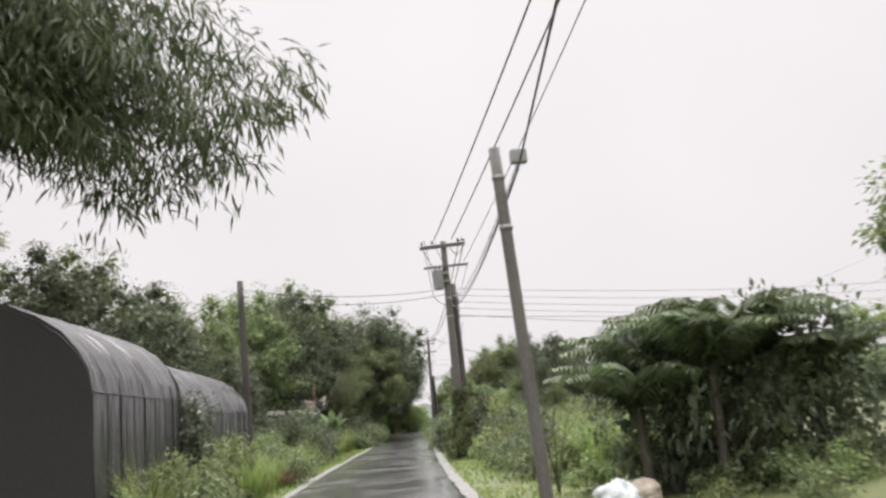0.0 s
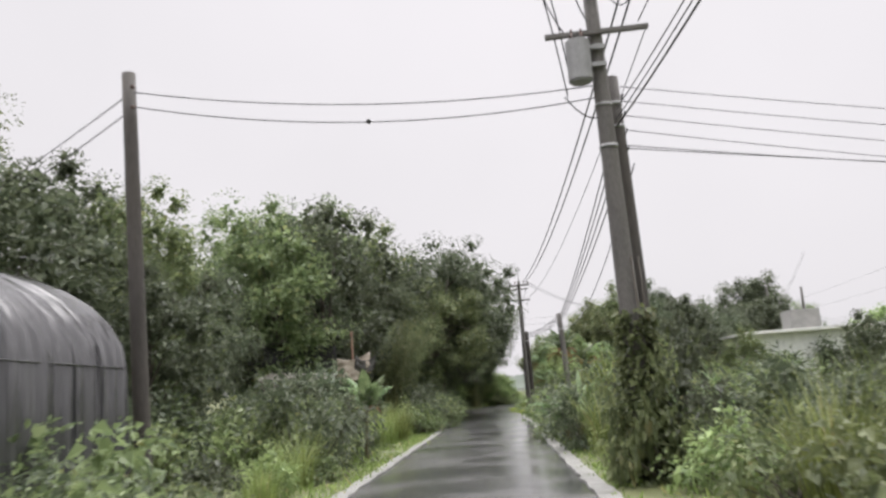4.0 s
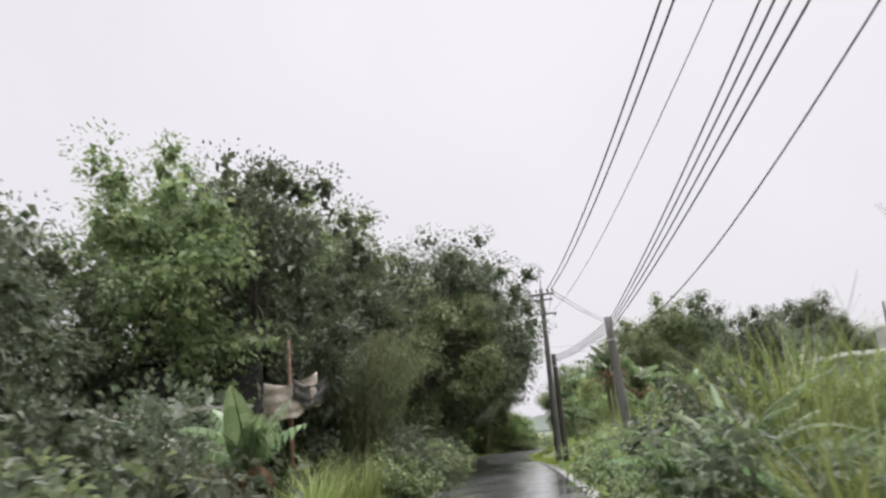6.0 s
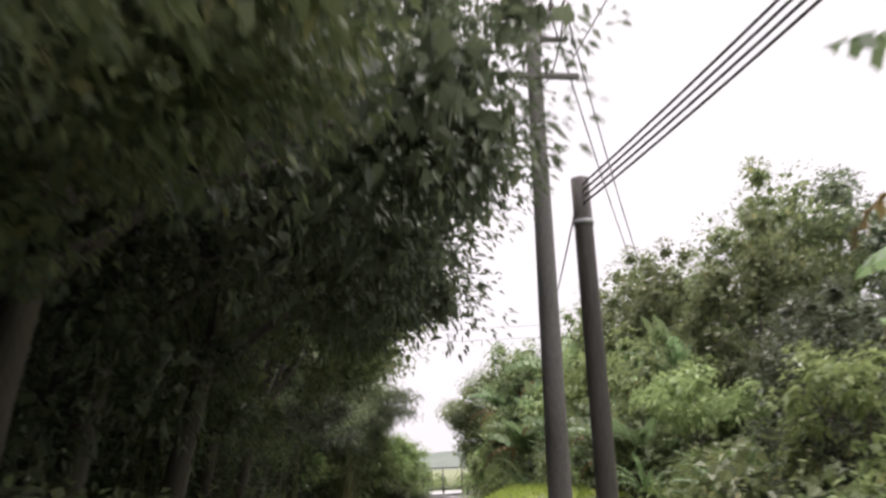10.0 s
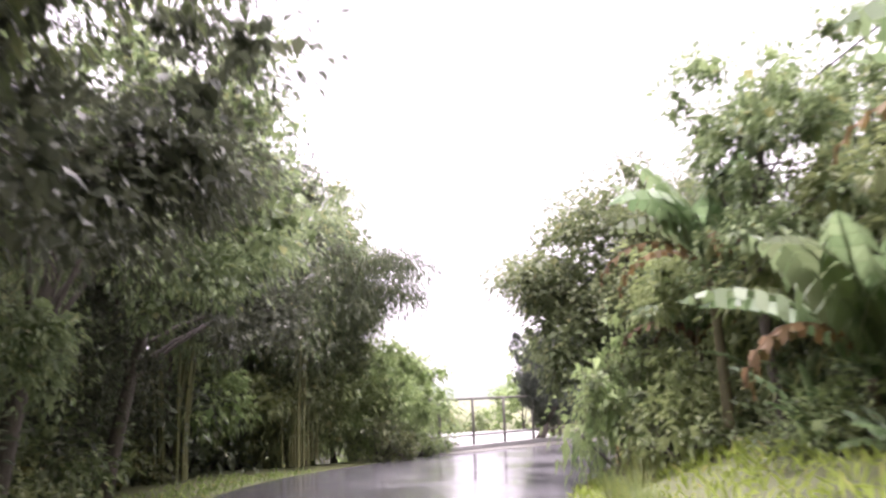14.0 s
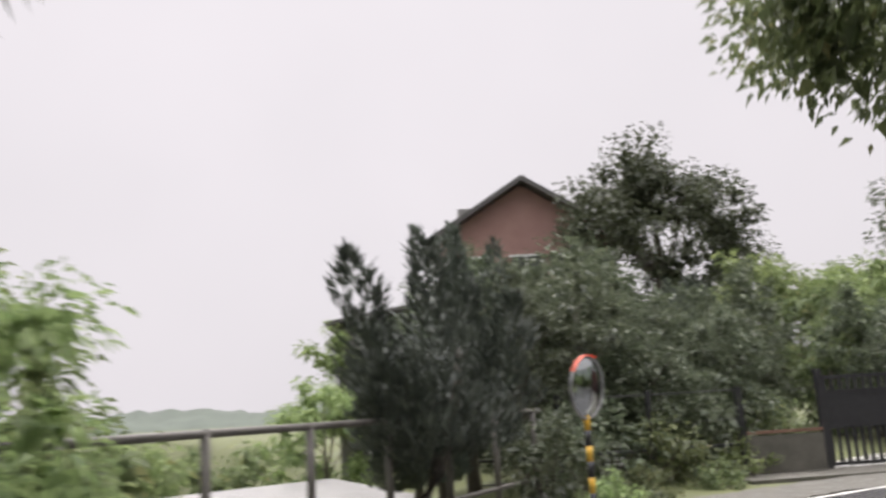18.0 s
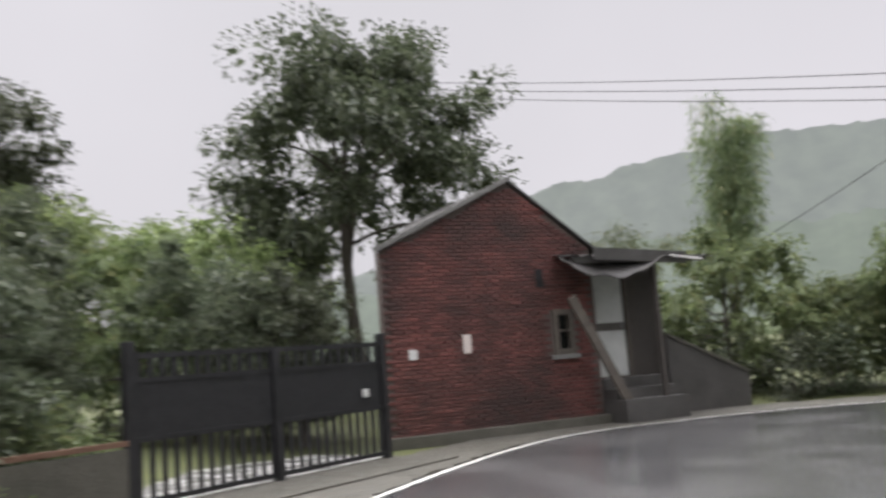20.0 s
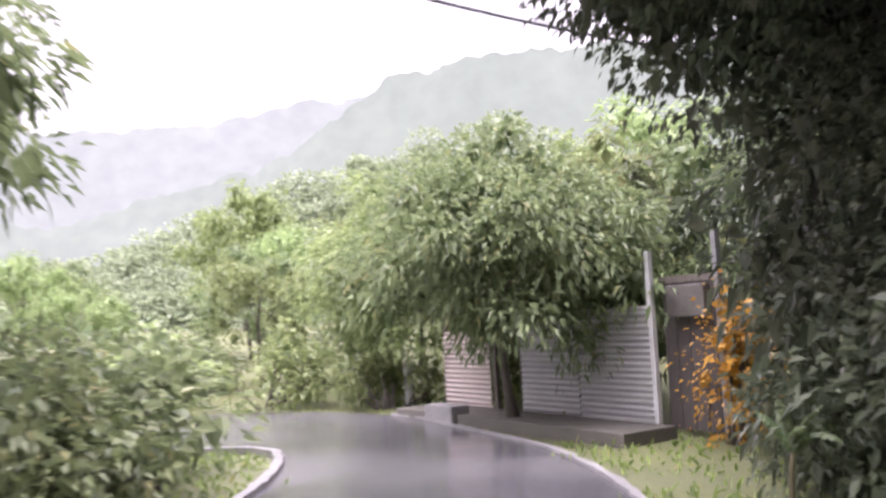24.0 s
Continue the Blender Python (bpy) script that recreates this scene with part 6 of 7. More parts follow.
# ---- railing at the lane end ----
rail = thing("railing", "dark pipe railing at the lane end", "railing")
f0, fd = np.array([4.78, 106.82]), np.array([1.13, 0.955])
for k in range(0, 7):
    x, y = f0 + fd * k
    under("post", quads_mesh("post", tube([(x, y, -0.1), (x, y, 0.8), (x, y, 1.52)], 0.045, 10), M["rail"]), rail)
for z in (1.48, 1.0, 0.42):
    q = np.stack([np.linspace(f0[0] - 0.3 * fd[0], f0[0] + 6.2 * fd[0], 9), np.linspace(f0[1] - 0.3 * fd[1], f0[1] + 6.2 * fd[1], 9), np.full(9, z)], 1)
    if z != 1.0:
        under("rail", quads_mesh("rail", tube(q, 0.04 if z > 1 else 0.032, 10), M["rail"]), rail)
kb = thing("retaining_kerb", "rough concrete kerb under the railing", "kerb", kind="structure")
part("kerb_block", box(-0.6, 10.0, -0.2, 0.2, -0.3, 0.14, 0.03), M["concrete"], kb, m=pose(f0[0], f0[1], 0, 0, 0, math.degrees(math.atan2(fd[1], fd[0]))))

# ---- convex traffic mirror ----
mir = thing("traffic_mirror", "round orange-rimmed convex mirror on a striped post", "traffic mirror", pose(11.04, 110.02, 0))
zs = np.linspace(-0.2, 1.4, 9)
for k in range(8):
    under("post_band", quads_mesh("post_band", cylinder((0, 0, zs[k]), (0, 0, zs[k + 1]), 0.042, None, 12), M["yellow" if k % 2 else "black"]), mir)
under("post_top", quads_mesh("post_top", cylinder((0, 0, 1.4), (0, 0, 1.95), 0.035, None, 12), M["steel"]), mir)
lens_bm = bmesh.new()
rows = []
for k in range(7):
    a = k / 6 * 0.42
    rows.append([lens_bm.verts.new((math.sin(a) / math.sin(0.42) * 0.4 * math.cos(b), math.sin(a) / math.sin(0.42) * 0.4 * math.sin(b), (math.cos(a) - math.cos(0.42)) * 0.9)) for b in np.linspace(0, 2 * math.pi, 33)[:-1]] if k else [lens_bm.verts.new((0, 0, (1 - math.cos(0.42)) * 0.9))])
for k in range(6):
    for j in range(32):
        if k == 0:
            lens_bm.faces.new((rows[0][0], rows[1][j], rows[1][(j + 1) % 32]))
        else:
            lens_bm.faces.new((rows[k][j], rows[k + 1][j], rows[k + 1][(j + 1) % 32], rows[k][(j + 1) % 32]))
for f in lens_bm.faces:
    f.smooth = True
AIM = pose(0, 0, 1.76) @ Matrix.Rotation(radians(-152), 4, "Z") @ Matrix.Rotation(radians(-95), 4, "X")
part("mirror_face", lens_bm, M["mirror"], mir, "silvered convex face", AIM @ pose(0, 0, 0.05))
b = np.linspace(0, 2 * np.pi, 41)
under("rim", quads_mesh("rim", tube(np.stack([0.405 * np.cos(b), 0.405 * np.sin(b), 0.05 + 0 * b], 1), 0.022, 8, False), M["steel"]), mir, AIM, "thin grey metal rim")
hb_a = np.linspace(radians(66), radians(150), 21)
hood = np.stack([np.concatenate([0.43 * np.cos(hb_a), 0.43 * np.cos(hb_a[::-1])]), np.concatenate([0.43 * np.sin(hb_a), 0.43 * np.sin(hb_a[::-1])]), np.concatenate([0 * hb_a + 0.02, 0.1 + 0 * hb_a])], 1)
hb = bmesh.new()
hv = [hb.verts.new(p) for p in hood]
for k in range(20):
    hb.faces.new((hv[k], hv[k + 1], hv[40 - k], hv[41 - k]))
bmesh.ops.solidify(hb, geom=hb.faces[:], thickness=0.012)
part("hood", hb, M["orange"], mir, "orange sheet hood", AIM @ Matrix.Rotation(radians(180), 4, "Z"))
bk = bmesh.new()
bmesh.ops.create_cone(bk, cap_ends=True, segments=32, radius1=0.22, radius2=0.4, depth=0.1)
part("back_shell", bk, M["steel"], mir, "", AIM @ pose(0, 0, -0.01))

# ---- gate ----
ga, gb = Vector((18.16, 113.05, 0.0)), Vector((22.45, 112.0, 0.1))
gl = (gb - ga).length
gm = Matrix.Translation(ga) @ Matrix.Rotation(math.atan2(gb.y - ga.y, gb.x - ga.x), 4, "Z")
gate = thing("metal_gate", "black steel slatted gate with solid upper panel", "gate", gm)
for x in (0.0, gl / 2, gl):
    part("gate_post", box(x - 0.06, x + 0.06, -0.06, 0.06, -0.2, 1.95 if x != gl / 2 else 1.8, 0.01), M["black"], gate)
for z in (0.12, 0.82, 1.5, 1.78):
    part("gate_rail", box(0.06, gl - 0.06, -0.025, 0.025, z - 0.03, z + 0.03), M["black"], gate)
part("gate_panel", box(0.08, gl - 0.08, -0.012, 0.012, 0.84, 1.5), M["black"], gate, "solid black sheet panel")
nb = 26
bar = box(-0.036, 0.036, -0.012, 0.012, 0, 1)
bar_me = bpy.data.meshes.new("gate_bar")
bar.to_mesh(bar_me)
bar.free()
bar_me.materials.append(M["black"])
for k in range(nb):
    x = 0.12 + (gl - 0.24) * k / (nb - 1)
    under("gate_bar", bar_me, gate, pose(x, 0, 0.12) @ Matrix.Diagonal((1, 1, 0.7, 1)))
    under("gate_bar", bar_me, gate, pose(x, 0, 1.5) @ Matrix.Diagonal((1, 1, 0.33, 1)))
part("padlock", box(gl - 0.5, gl - 0.4, -0.06, -0.02, 1.0, 1.12, 0.01), M["white"], gate, "small pale lock plate")
side = thing("side_fence", "dark low fence panel beside the gate", "fence", gm @ pose(-1.75, -0.1, 0))
part("fence_post", box(-0.06, 0.06, -0.06, 0.06, -0.2, 1.7), M["black"], side)
part("top_rail", box(0.06, 1.65, -0.03, 0.03, 0.78, 0.84), M["rust"], side)
part("low_panel", box(0.06, 1.65, -0.02, 0.02, 0.05, 0.75), M["mossy"], side)
wf = thing("wire_fence", "thin dark post and wire fence running on from the gate", "fence", gm @ pose(-1.81, -0.1, 0))
for x in (-1.75, -3.5, -5.25):
    part("fence_post", box(x - 0.045, x + 0.045, -0.045, 0.045, -0.2, 1.72, 0.008), M["black"], wf)
for z, r in ((1.64, 0.012), (1.1, 0.006), (0.62, 0.03), (0.2, 0.012)):
    under("rail", quads_mesh("rail", cylinder((-5.25, 0, z), (0, 0, z), r, None, 8), M["black"]), wf)
plate = part("sign_plate", box(-2.75, -2.3, -0.06, -0.045, 0.34, 0.58, 0.003), M["black"], wf, "dark plate with unreadable white lettering")
for k in range(3):
    for z0, z1 in ((0.38, 0.44), (0.47, 0.54)):
        part("letter_bar", box(-2.7 + 0.13 * k, -2.61 + 0.13 * k, -0.066, -0.061, z0, z1), M["white"], plate)
drv = thing("driveway", "wet concrete drive behind the gate", "driveway", gm, kind="structure")
part("slab", box(-2.2, gl + 0.2, 0.08, 16, -0.06, 0.05), M["wet_slab"], drv)
part("apron", box(-2.2, gl + 0.2, -1.2, 0.076, -0.06, 0.045), M["mossy"], drv)
rk = thing("rubble_heap", "heap of reddish brick rubble behind the fence", "rubble", gm @ pose(-1.0, 1.4, 0.05))
for k in range(16):
    part("rubble_brick", box(-0.12, 0.12, -0.06, 0.06, -0.035, 0.035, 0.008), M["brick" if k % 3 else "concrete"], rk, m=pose(rng.uniform(-0.6, 0.6), rng.uniform(-0.3, 0.4), 0.05 + 0.45 * rng.random(), rng.uniform(-30, 30), rng.uniform(-30, 30), rng.uniform(0, 180)))

# ---- brick hut ----
hl, hr = Vector((23.9, 112.65, 0.25)), Vector((27.2, 109.65, 0.25))
HW = (hr - hl).length
hm = Matrix.Translation(hl) @ Matrix.Rotation(math.atan2(hr.y - hl.y, hr.x - hl.x), 4, "Z")
hut = thing("brick_hut", "old red brick gable hut beside the gate", "house", hm)
EV, AP, DEEP = 3.2, 4.5, 5.0
AX = HW * 0.6
SLANT = 1.9


def roof_z(x):
    return EV + (AP - EV) * (x / AX if x < AX else (HW - x) / (HW - AX))


WX0, WX1, WZ0, WZ1 = HW - 0.95, HW - 0.6, 1.2, 1.95


def gable_wall(y0, y1, hole):
    """Gable wall core, as strips round the window."""
    bm = bmesh.new()
    def prism(pts):
        a = [bm.verts.new((x, y0, z)) for x, z in pts]
        b2 = [bm.verts.new((x, y1, z)) for x, z in pts]
        bm.faces.new(a)
        bm.faces.new(b2[::-1])
        for k in range(len(pts)):
            bm.faces.new((a[k], b2[k], b2[(k + 1) % len(pts)], a[(k + 1) % len(pts)]))
    if hole:
        prism([(0, -0.3), (WX0, -0.3), (WX0, roof_z(WX0)), (AX, AP), (0, EV)] if WX0 > AX else [(0, -0.3), (WX0, -0.3), (WX0, roof_z(WX0)), (0, EV)])
        prism([(WX0, -0.3), (WX1, -0.3), (WX1, WZ0), (WX0, WZ0)])
        prism([(WX0, WZ1), (WX1, WZ1), (WX1, roof_z(WX1)), (WX0, roof_z(WX0))])
        prism([(WX1, -0.3), (HW, -0.3), (HW, EV), (WX1, roof_z(WX1))])
    else:
        prism([(SLANT, -0.3), (HW, -0.3), (HW, EV), (AX, AP), (SLANT, EV)])
    bmesh.ops.recalc_face_normals(bm, faces=bm.faces[:])
    return bm


front = part("front_wall", gable_wall(0.0, 0.22, True), M["mortar"], hut)
part("back_wall", gable_wall(DEEP - 0.22, DEEP, False), M["brick"], hut)
sw = box(0, 0.22, 0.22, DEEP - 0.22, -0.3, EV)
for v in sw.verts:
    v.co.x += SLANT * max(0.0, v.co.y - 0.22) / (DEEP - 0.44)
part("side_wall", sw, M["brick"], hut)
part("side_wall", box(HW - 0.22, HW, 0.22, DEEP - 0.22, -0.3, EV), M["mortar"], hut)
for s, (xa, xb) in enumerate(((0, AX), (HW, AX))):
    ex = -0.06 if s == 0 else 0.3
    za = EV - (AP - EV) * abs(ex) / abs(xb - xa)
    bm = bmesh.new()
    a = [(xa + ex, -0.08, za), (xb, -0.08, AP), (xb, DEEP + 0.25, AP), (xa + ex + (SLANT if s == 0 else 0), DEEP + 0.25, za)]
    lo = [bm.verts.new((x, y, z + 0.02)) for x, y, z in a]
    hi = [bm.verts.new((x, y, z + 0.07)) for x, y, z in a]
    bm.faces.new(lo)
    bm.faces.new(hi[::-1])
    for k in range(4):
        bm.faces.new((lo[k], hi[k], hi[(k + 1) % 4], lo[(k + 1) % 4]))
    bmesh.ops.recalc_face_normals(bm, faces=bm.faces[:])
    part("roof_slope", bm, M["roof"], hut)
cop = bmesh.new()
cv = [cop.verts.new((x, y, z + dz)) for x, z in ((-0.12, EV - 0.06), (AX + 0.05, AP)) for y in (-0.14, -0.02) for dz in (0.03, 0.12)]
for f in ((0, 1, 3, 2), (4, 6, 7, 5), (0, 4, 5, 1), (2, 3, 7, 6), (1, 5, 7, 3), (0, 2, 6, 4)):
    cop.faces.new([cv[k] for k in f])
bmesh.ops.recalc_face_normals(cop, faces=cop.faces[:])
part("verge_coping", cop, M["edge"], hut, "pale worn mortar coping along the gable")
part("vent_slit", box(HW - 1.32, HW - 1.16, -0.05, -0.035, 2.45, 2.8), M["black"], hut, "dark narrow vent slit")
win = part("window", box(WX0, WX1, 0.1, 0.13, WZ0, WZ1), M["glass"], hut, "dark small window pane")
for x0, x1, z0, z1 in ((WX0 - 0.06, WX0 + 0.05, WZ0 - 0.06, WZ1 + 0.06), (WX1 - 0.05, WX1 + 0.06, WZ0 - 0.06, WZ1 + 0.06), (WX0 + 0.05, WX1 - 0.05, WZ0 - 0.06, WZ0 + 0.05), (WX0 + 0.05, WX1 - 0.05, WZ1 - 0.05, WZ1 + 0.06), (WX0 + 0.05, WX1 - 0.05, 1.58, 1.62)):
    part("window_frame", box(x0, x1, -0.06, 0.09, z0, z1, 0.01), M["wood_old"], win)
part("sill", box(WX0 - 0.15, WX1 + 0.1, -0.12, 0.02, WZ0 - 0.14, WZ0 - 0.06, 0.01), M["concrete"], win)
for x, z, c, w, h in ((0.42, 1.25, "sheet", 0.16, 0.18), (1.5, 1.3, "pink", 0.16, 0.34)):
    part("notice_plate", box(x, x + w, -0.045, -0.03, z, z + h, 0.004), M[c], hut, "small pale notice plate")
part("kerb_step", box(-0.1, HW + 0.2, -0.2, -0.04, -0.3, -0.06, 0.02), M["mossy"], hut)
# porch and door beside the hut
porch = thing("entrance_porch", "run-down porch with white louvred door and steps", "porch", hm @ pose(HW, 0, 0))
part("door_wall", box(0.004, 0.12, 0.3, 0.42, -0.3, 3.1), M["brick"], porch)
part("door_wall", box(0.98, 1.75, 0.3, 0.42, -0.3, 3.1), M["pole_dark"], porch)
part("lintel", box(0.12, 0.98, 0.3, 0.42, 2.78, 3.1), M["wood_old"], porch)
part("door_wall", box(1.63, 1.75, 0.42, 4.5, -0.3, 3.1), M["brick"], porch)
door = part("door", box(0.18, 0.92, 0.33, 0.38, 0.62, 2.74, 0.008), M["white"], porch, "dirty white louvred door")
for k in range(9):
    part("louvre", box(0.26, 0.84, 0.31, 0.33, 1.78 + 0.095 * k, 1.84 + 0.095 * k), M["white"], door)
part("door_panel", box(0.26, 0.84, 0.315, 0.33, 0.74, 1.5), M["white"], door)
part("mid_rail", box(0.2, 0.9, 0.31, 0.33, 1.54, 1.7), M["rail"], door)
part("handle", box(0.82, 0.86, 0.27, 0.33, 1.58, 1.7, 0.006), M["steel"], door)
for x in (0.12, 0.94):
    part("door_frame", box(x, x + 0.05, 0.26, 0.34, 0.55, 2.78), M["wood_old"], porch)
for k in range(3):
    part("step", box(0.02, 1.5, -0.72 + 0.33 * k, 0.3, -0.3 if k == 0 else 0.2 * k, 0.2 * (k + 1), 0.012), M["roof"], porch)
rf = bmesh.new()
nn = 48
tv = []
for k in range(nn + 1):
    x = -0.9 + 3.4 * k / nn
    z = 3.12 + 0.02 * math.sin(k * math.pi / 2) - 0.06 * k / nn
    tv.append([rf.verts.new((x, y, z + dz)) for y, dz in ((-0.75, -0.16), (1.5, 0.12))])
for k in range(nn):
    rf.faces.new((tv[k][0], tv[k + 1][0], tv[k + 1][1], tv[k][1]))
bmesh.ops.solidify(rf, geom=rf.faces[:], thickness=0.02)
part("porch_roof", rf, M["roof"], porch, "dark sagging corrugated roof")
part("beam", box(-0.85, 2.35, -0.68, -0.58, 2.82, 2.94, 0.01), M["roof"], porch)
part("fascia", box(-0.6, 1.6, -0.8, -0.76, 2.84, 3.08, 0.01), M["roof"], porch, "", pose(0, 0, 0, 0, 3, 0))
part("fallen_plank", box(0, 2.6, -0.04, 0.04, -0.09, 0.09, 0.008), M["wood_old"], porch, "broken plank leaning against the hut corner", pose(-0.85, -0.5, 2.2, 4, 62, 0))
part("porch_post", box(1.02, 1.12, -0.62, -0.52, 0.0, 2.85, 0.01), M["pole_dark"], porch)
eave = bmesh.new()
bmesh.ops.create_grid(eave, x_segments=26, y_segments=8, size=0.5)
for v in eave.verts:
    u, w = v.co.x + 0.5, v.co.y + 0.5
    dip = noise.noise(Vector((u * 5, w * 2, 4.0)))
    v.co = Vector((-0.95 + 2.3 * u, -0.86 + 0.5 * w + 0.06 * dip, 2.98 - 0.42 * (1 - w) * (0.6 + 0.5 * math.sin(u * 4.2)) + 0.1 * dip))
bmesh.ops.solidify(eave, geom=eave.faces[:], thickness=0.03)
part("torn_eave_sheet", eave, M["roof"], porch, "torn black roofing felt drooping from the eave")
tip = bmesh.new()
tv = []
for k in range(25):
    x = 1.3 + 0.75 * k / 24
    tv.append([tip.verts.new((x, y, 2.98 + 0.02 * math.sin(k * math.pi / 2) - 0.1 * (x - 1.5) + dz)) for y, dz in ((-0.95, -0.1), (0.4, 0.06))])
for k in range(24):
    tip.faces.new((tv[k][0], tv[k + 1][0], tv[k + 1][1], tv[k][1]))
bmesh.ops.solidify(tip, geom=tip.faces[:], thickness=0.012)
part("loose_sheet", tip, M["sheet"], porch, "pale corrugated sheet jutting from the porch")
ramp = bmesh.new()
pts = [(1.78, -0.3), (3.9, -0.3), (3.9, 0.45), (1.78, 1.35)]
a = [ramp.verts.new((x, 0.12, z)) for x, z in pts]
c = [ramp.verts.new((x, 0.28, z)) for x, z in pts]
ramp.faces.new(a)
ramp.faces.new(c[::-1])
for k in range(4):
    ramp.faces.new((a[k], c[k], c[(k + 1) % 4], a[(k + 1) % 4]))
bmesh.ops.recalc_face_normals(ramp, faces=ramp.faces[:])
part("parapet", ramp, M["roof"], porch, "black stained sloping parapet")
part("coping", box(0, 2.32, 0.08, 0.32, 0, 0.06, 0.01), M["mossy"], porch, "", pose(1.76, 0, 1.36, 0, 23, 0))

# ---- far red house ----
rh = thing("red_house", "tall faded red house among trees", "house", pose(19.1, 134.45, 0, 0, 0, -20))
bm = bmesh.new()
pts = [(0, 0), (7.4, 0), (7.4, 9.1), (3.7, 11.4), (0, 9.1)]
a = [bm.verts.new((x, 0, z)) for x, z in pts]
c = [bm.verts.new((x, 5, z)) for x, z in pts]
bm.faces.new(a)
bm.faces.new(c[::-1])
for k in range(5):
    bm.faces.new((a[k], c[k], c[(k + 1) % 5], a[(k + 1) % 5]))
bmesh.ops.recalc_face_normals(bm, faces=bm.faces[:])
part("wall", bm, M["plaster_red"], rh)
for s in (0, 1):
    bm = bmesh.new()
    q = [(-0.7, 8.7), (3.7, 11.45)] if s == 0 else [(8.1, 8.7), (3.7, 11.45)]
    v = [bm.verts.new((x, y, z + dz)) for dz in (0, 0.25) for (x, z), y in ((q[0], -0.7), (q[1], -0.7), (q[1], 5.6), (q[0], 5.6))]
    for f in ((0, 1, 2, 3), (7, 6, 5, 4), (0, 4, 5, 1), (1, 5, 6, 2), (2, 6, 7, 3), (3, 7, 4, 0)):
        bm.faces.new([v[k] for k in f])
    bmesh.ops.recalc_face_normals(bm, faces=bm.faces[:])
    part("roof", bm, M["roof"], rh)
for x in (1.0, 3.1, 5.2):
    for z in (1.2, 3.9, 6.6):
        w = part("window", box(x, x + 1.3, -0.05, 0.02, z, z + 1.5), M["glass"], rh)
        part("window_frame", box(x - 0.1, x + 1.4, -0.09, -0.05, z + 1.5, z + 1.6), M["white"], w)
        part("window_frame", box(x + 0.62, x + 0.68, -0.09, -0.05, z, z + 1.5), M["white"], w)
        part("sill", box(x - 0.1, x + 1.4, -0.15, -0.02, z - 0.1, z), M["white"], w)
part("chimney", box(1.0, 1.7, 2.4, 3.1, 9.3, 11.0, 0.03), M["concrete"], rh)

# ---- lower wing of the red house ----
wg = thing("house_wing", "grey-white house wing with balcony and barred windows", "house", pose(16.2, 128.0, 0, 0, 0, -20))
part("wall", box(-3.6, 3.0, 0, 4.0, -2.5, 4.7), M["concrete"], wg)
part("roof", box(-4.0, 3.4, -0.6, 4.4, 0, 0.16, 0.03), M["roof"], wg, m=pose(0, 0, 5.3, 0, -9, 0))
part("canopy_slab", box(-3.8, 3.2, -1.3, -0.004, 1.25, 1.45, 0.02), M["concrete"], wg)
part("balcony_slab", box(-2.2, 2.2, -0.9, -0.004, 2.0, 2.15, 0.02), M["concrete"], wg)
part("balcony_rail", box(-2.2, 2.2, -0.9, -0.8, 2.95, 3.05, 0.015), M["white"], wg)
for k in range(19):
    under("baluster", quads_mesh("baluster", tube([(-2.1 + 0.233 * k, -0.85, 2.15), (-2.1 + 0.233 * k, -0.85, 2.5), (-2.1 + 0.233 * k, -0.85, 2.95)], [0.05, 0.07, 0.045], 8), M["white"]), wg)
for x0, x1, z0, z1, nx, nz in ((-1.4, 0.2, 3.3, 4.6, 2, 1), (0.8, 2.2, 3.3, 4.6, 2, 1), (-2.6, 2.0, -1.4, 0.95, 5, 2)):
    w = part("window", box(x0, x1, -0.03, -0.004, z0, z1), M["glass"], wg)
    for k in range(nx + 1):
        x = x0 + (x1 - x0) * k / nx
        part("window_frame", box(x - 0.05, x + 0.05, -0.08, -0.034, z0 - 0.05, z1 + 0.05), M["white"], w)
    for k in range(nz + 1):
        z = z0 + (z1 - z0) * k / nz
        part("window_frame", box(x0 - 0.05, x1 + 0.05, -0.1, -0.082, z - 0.05, z + 0.05), M["white"], w)

# ---- far low buildings below the railing ----
lb = thing("pale_shed", "low pale-roofed shed below the railing", "shed", pose(9.7, 121.15, -2.9, 0, 0, 20))
part("roof", box(-3.2, 2.4, -3, 2.5, 2.5, 2.6, 0.02), M["concrete"], lb, "", pose(0, 0, 0, 5, 0, 0))
part("wall", box(-3, 2.2, -2.7, -2.55, -1.5, 2.25), M["white"], lb)
part("wall", box(-3, 2.2, 2.2, 2.35, -1.5, 2.6), M["white"], lb)
fb = thing("grey_building", "hazy grey concrete building in the valley", "building", pose(4.0, 161.65, -8))
part("wall", box(-4, 4, 0, 8, 0, 6.3, 0.05), M["concrete"], fb)
part("roof_slab", box(-4.3, 4.3, -0.3, 8.3, 6.3, 6.6), M["concrete"], fb)

# ---- corrugated fence at the last bend ----
ca, cb = Vector((34.1, 90.55, 0.0)), Vector((29.7, 91.55, 0.0))
cl = (cb - ca).length
cm = Matrix.Translation(ca) @ Matrix.Rotation(math.atan2(cb.y - ca.y, cb.x - ca.x), 4, "Z")
cf = thing("corrugated_fence", "pale corrugated sheet fence under the trees", "fence", cm)


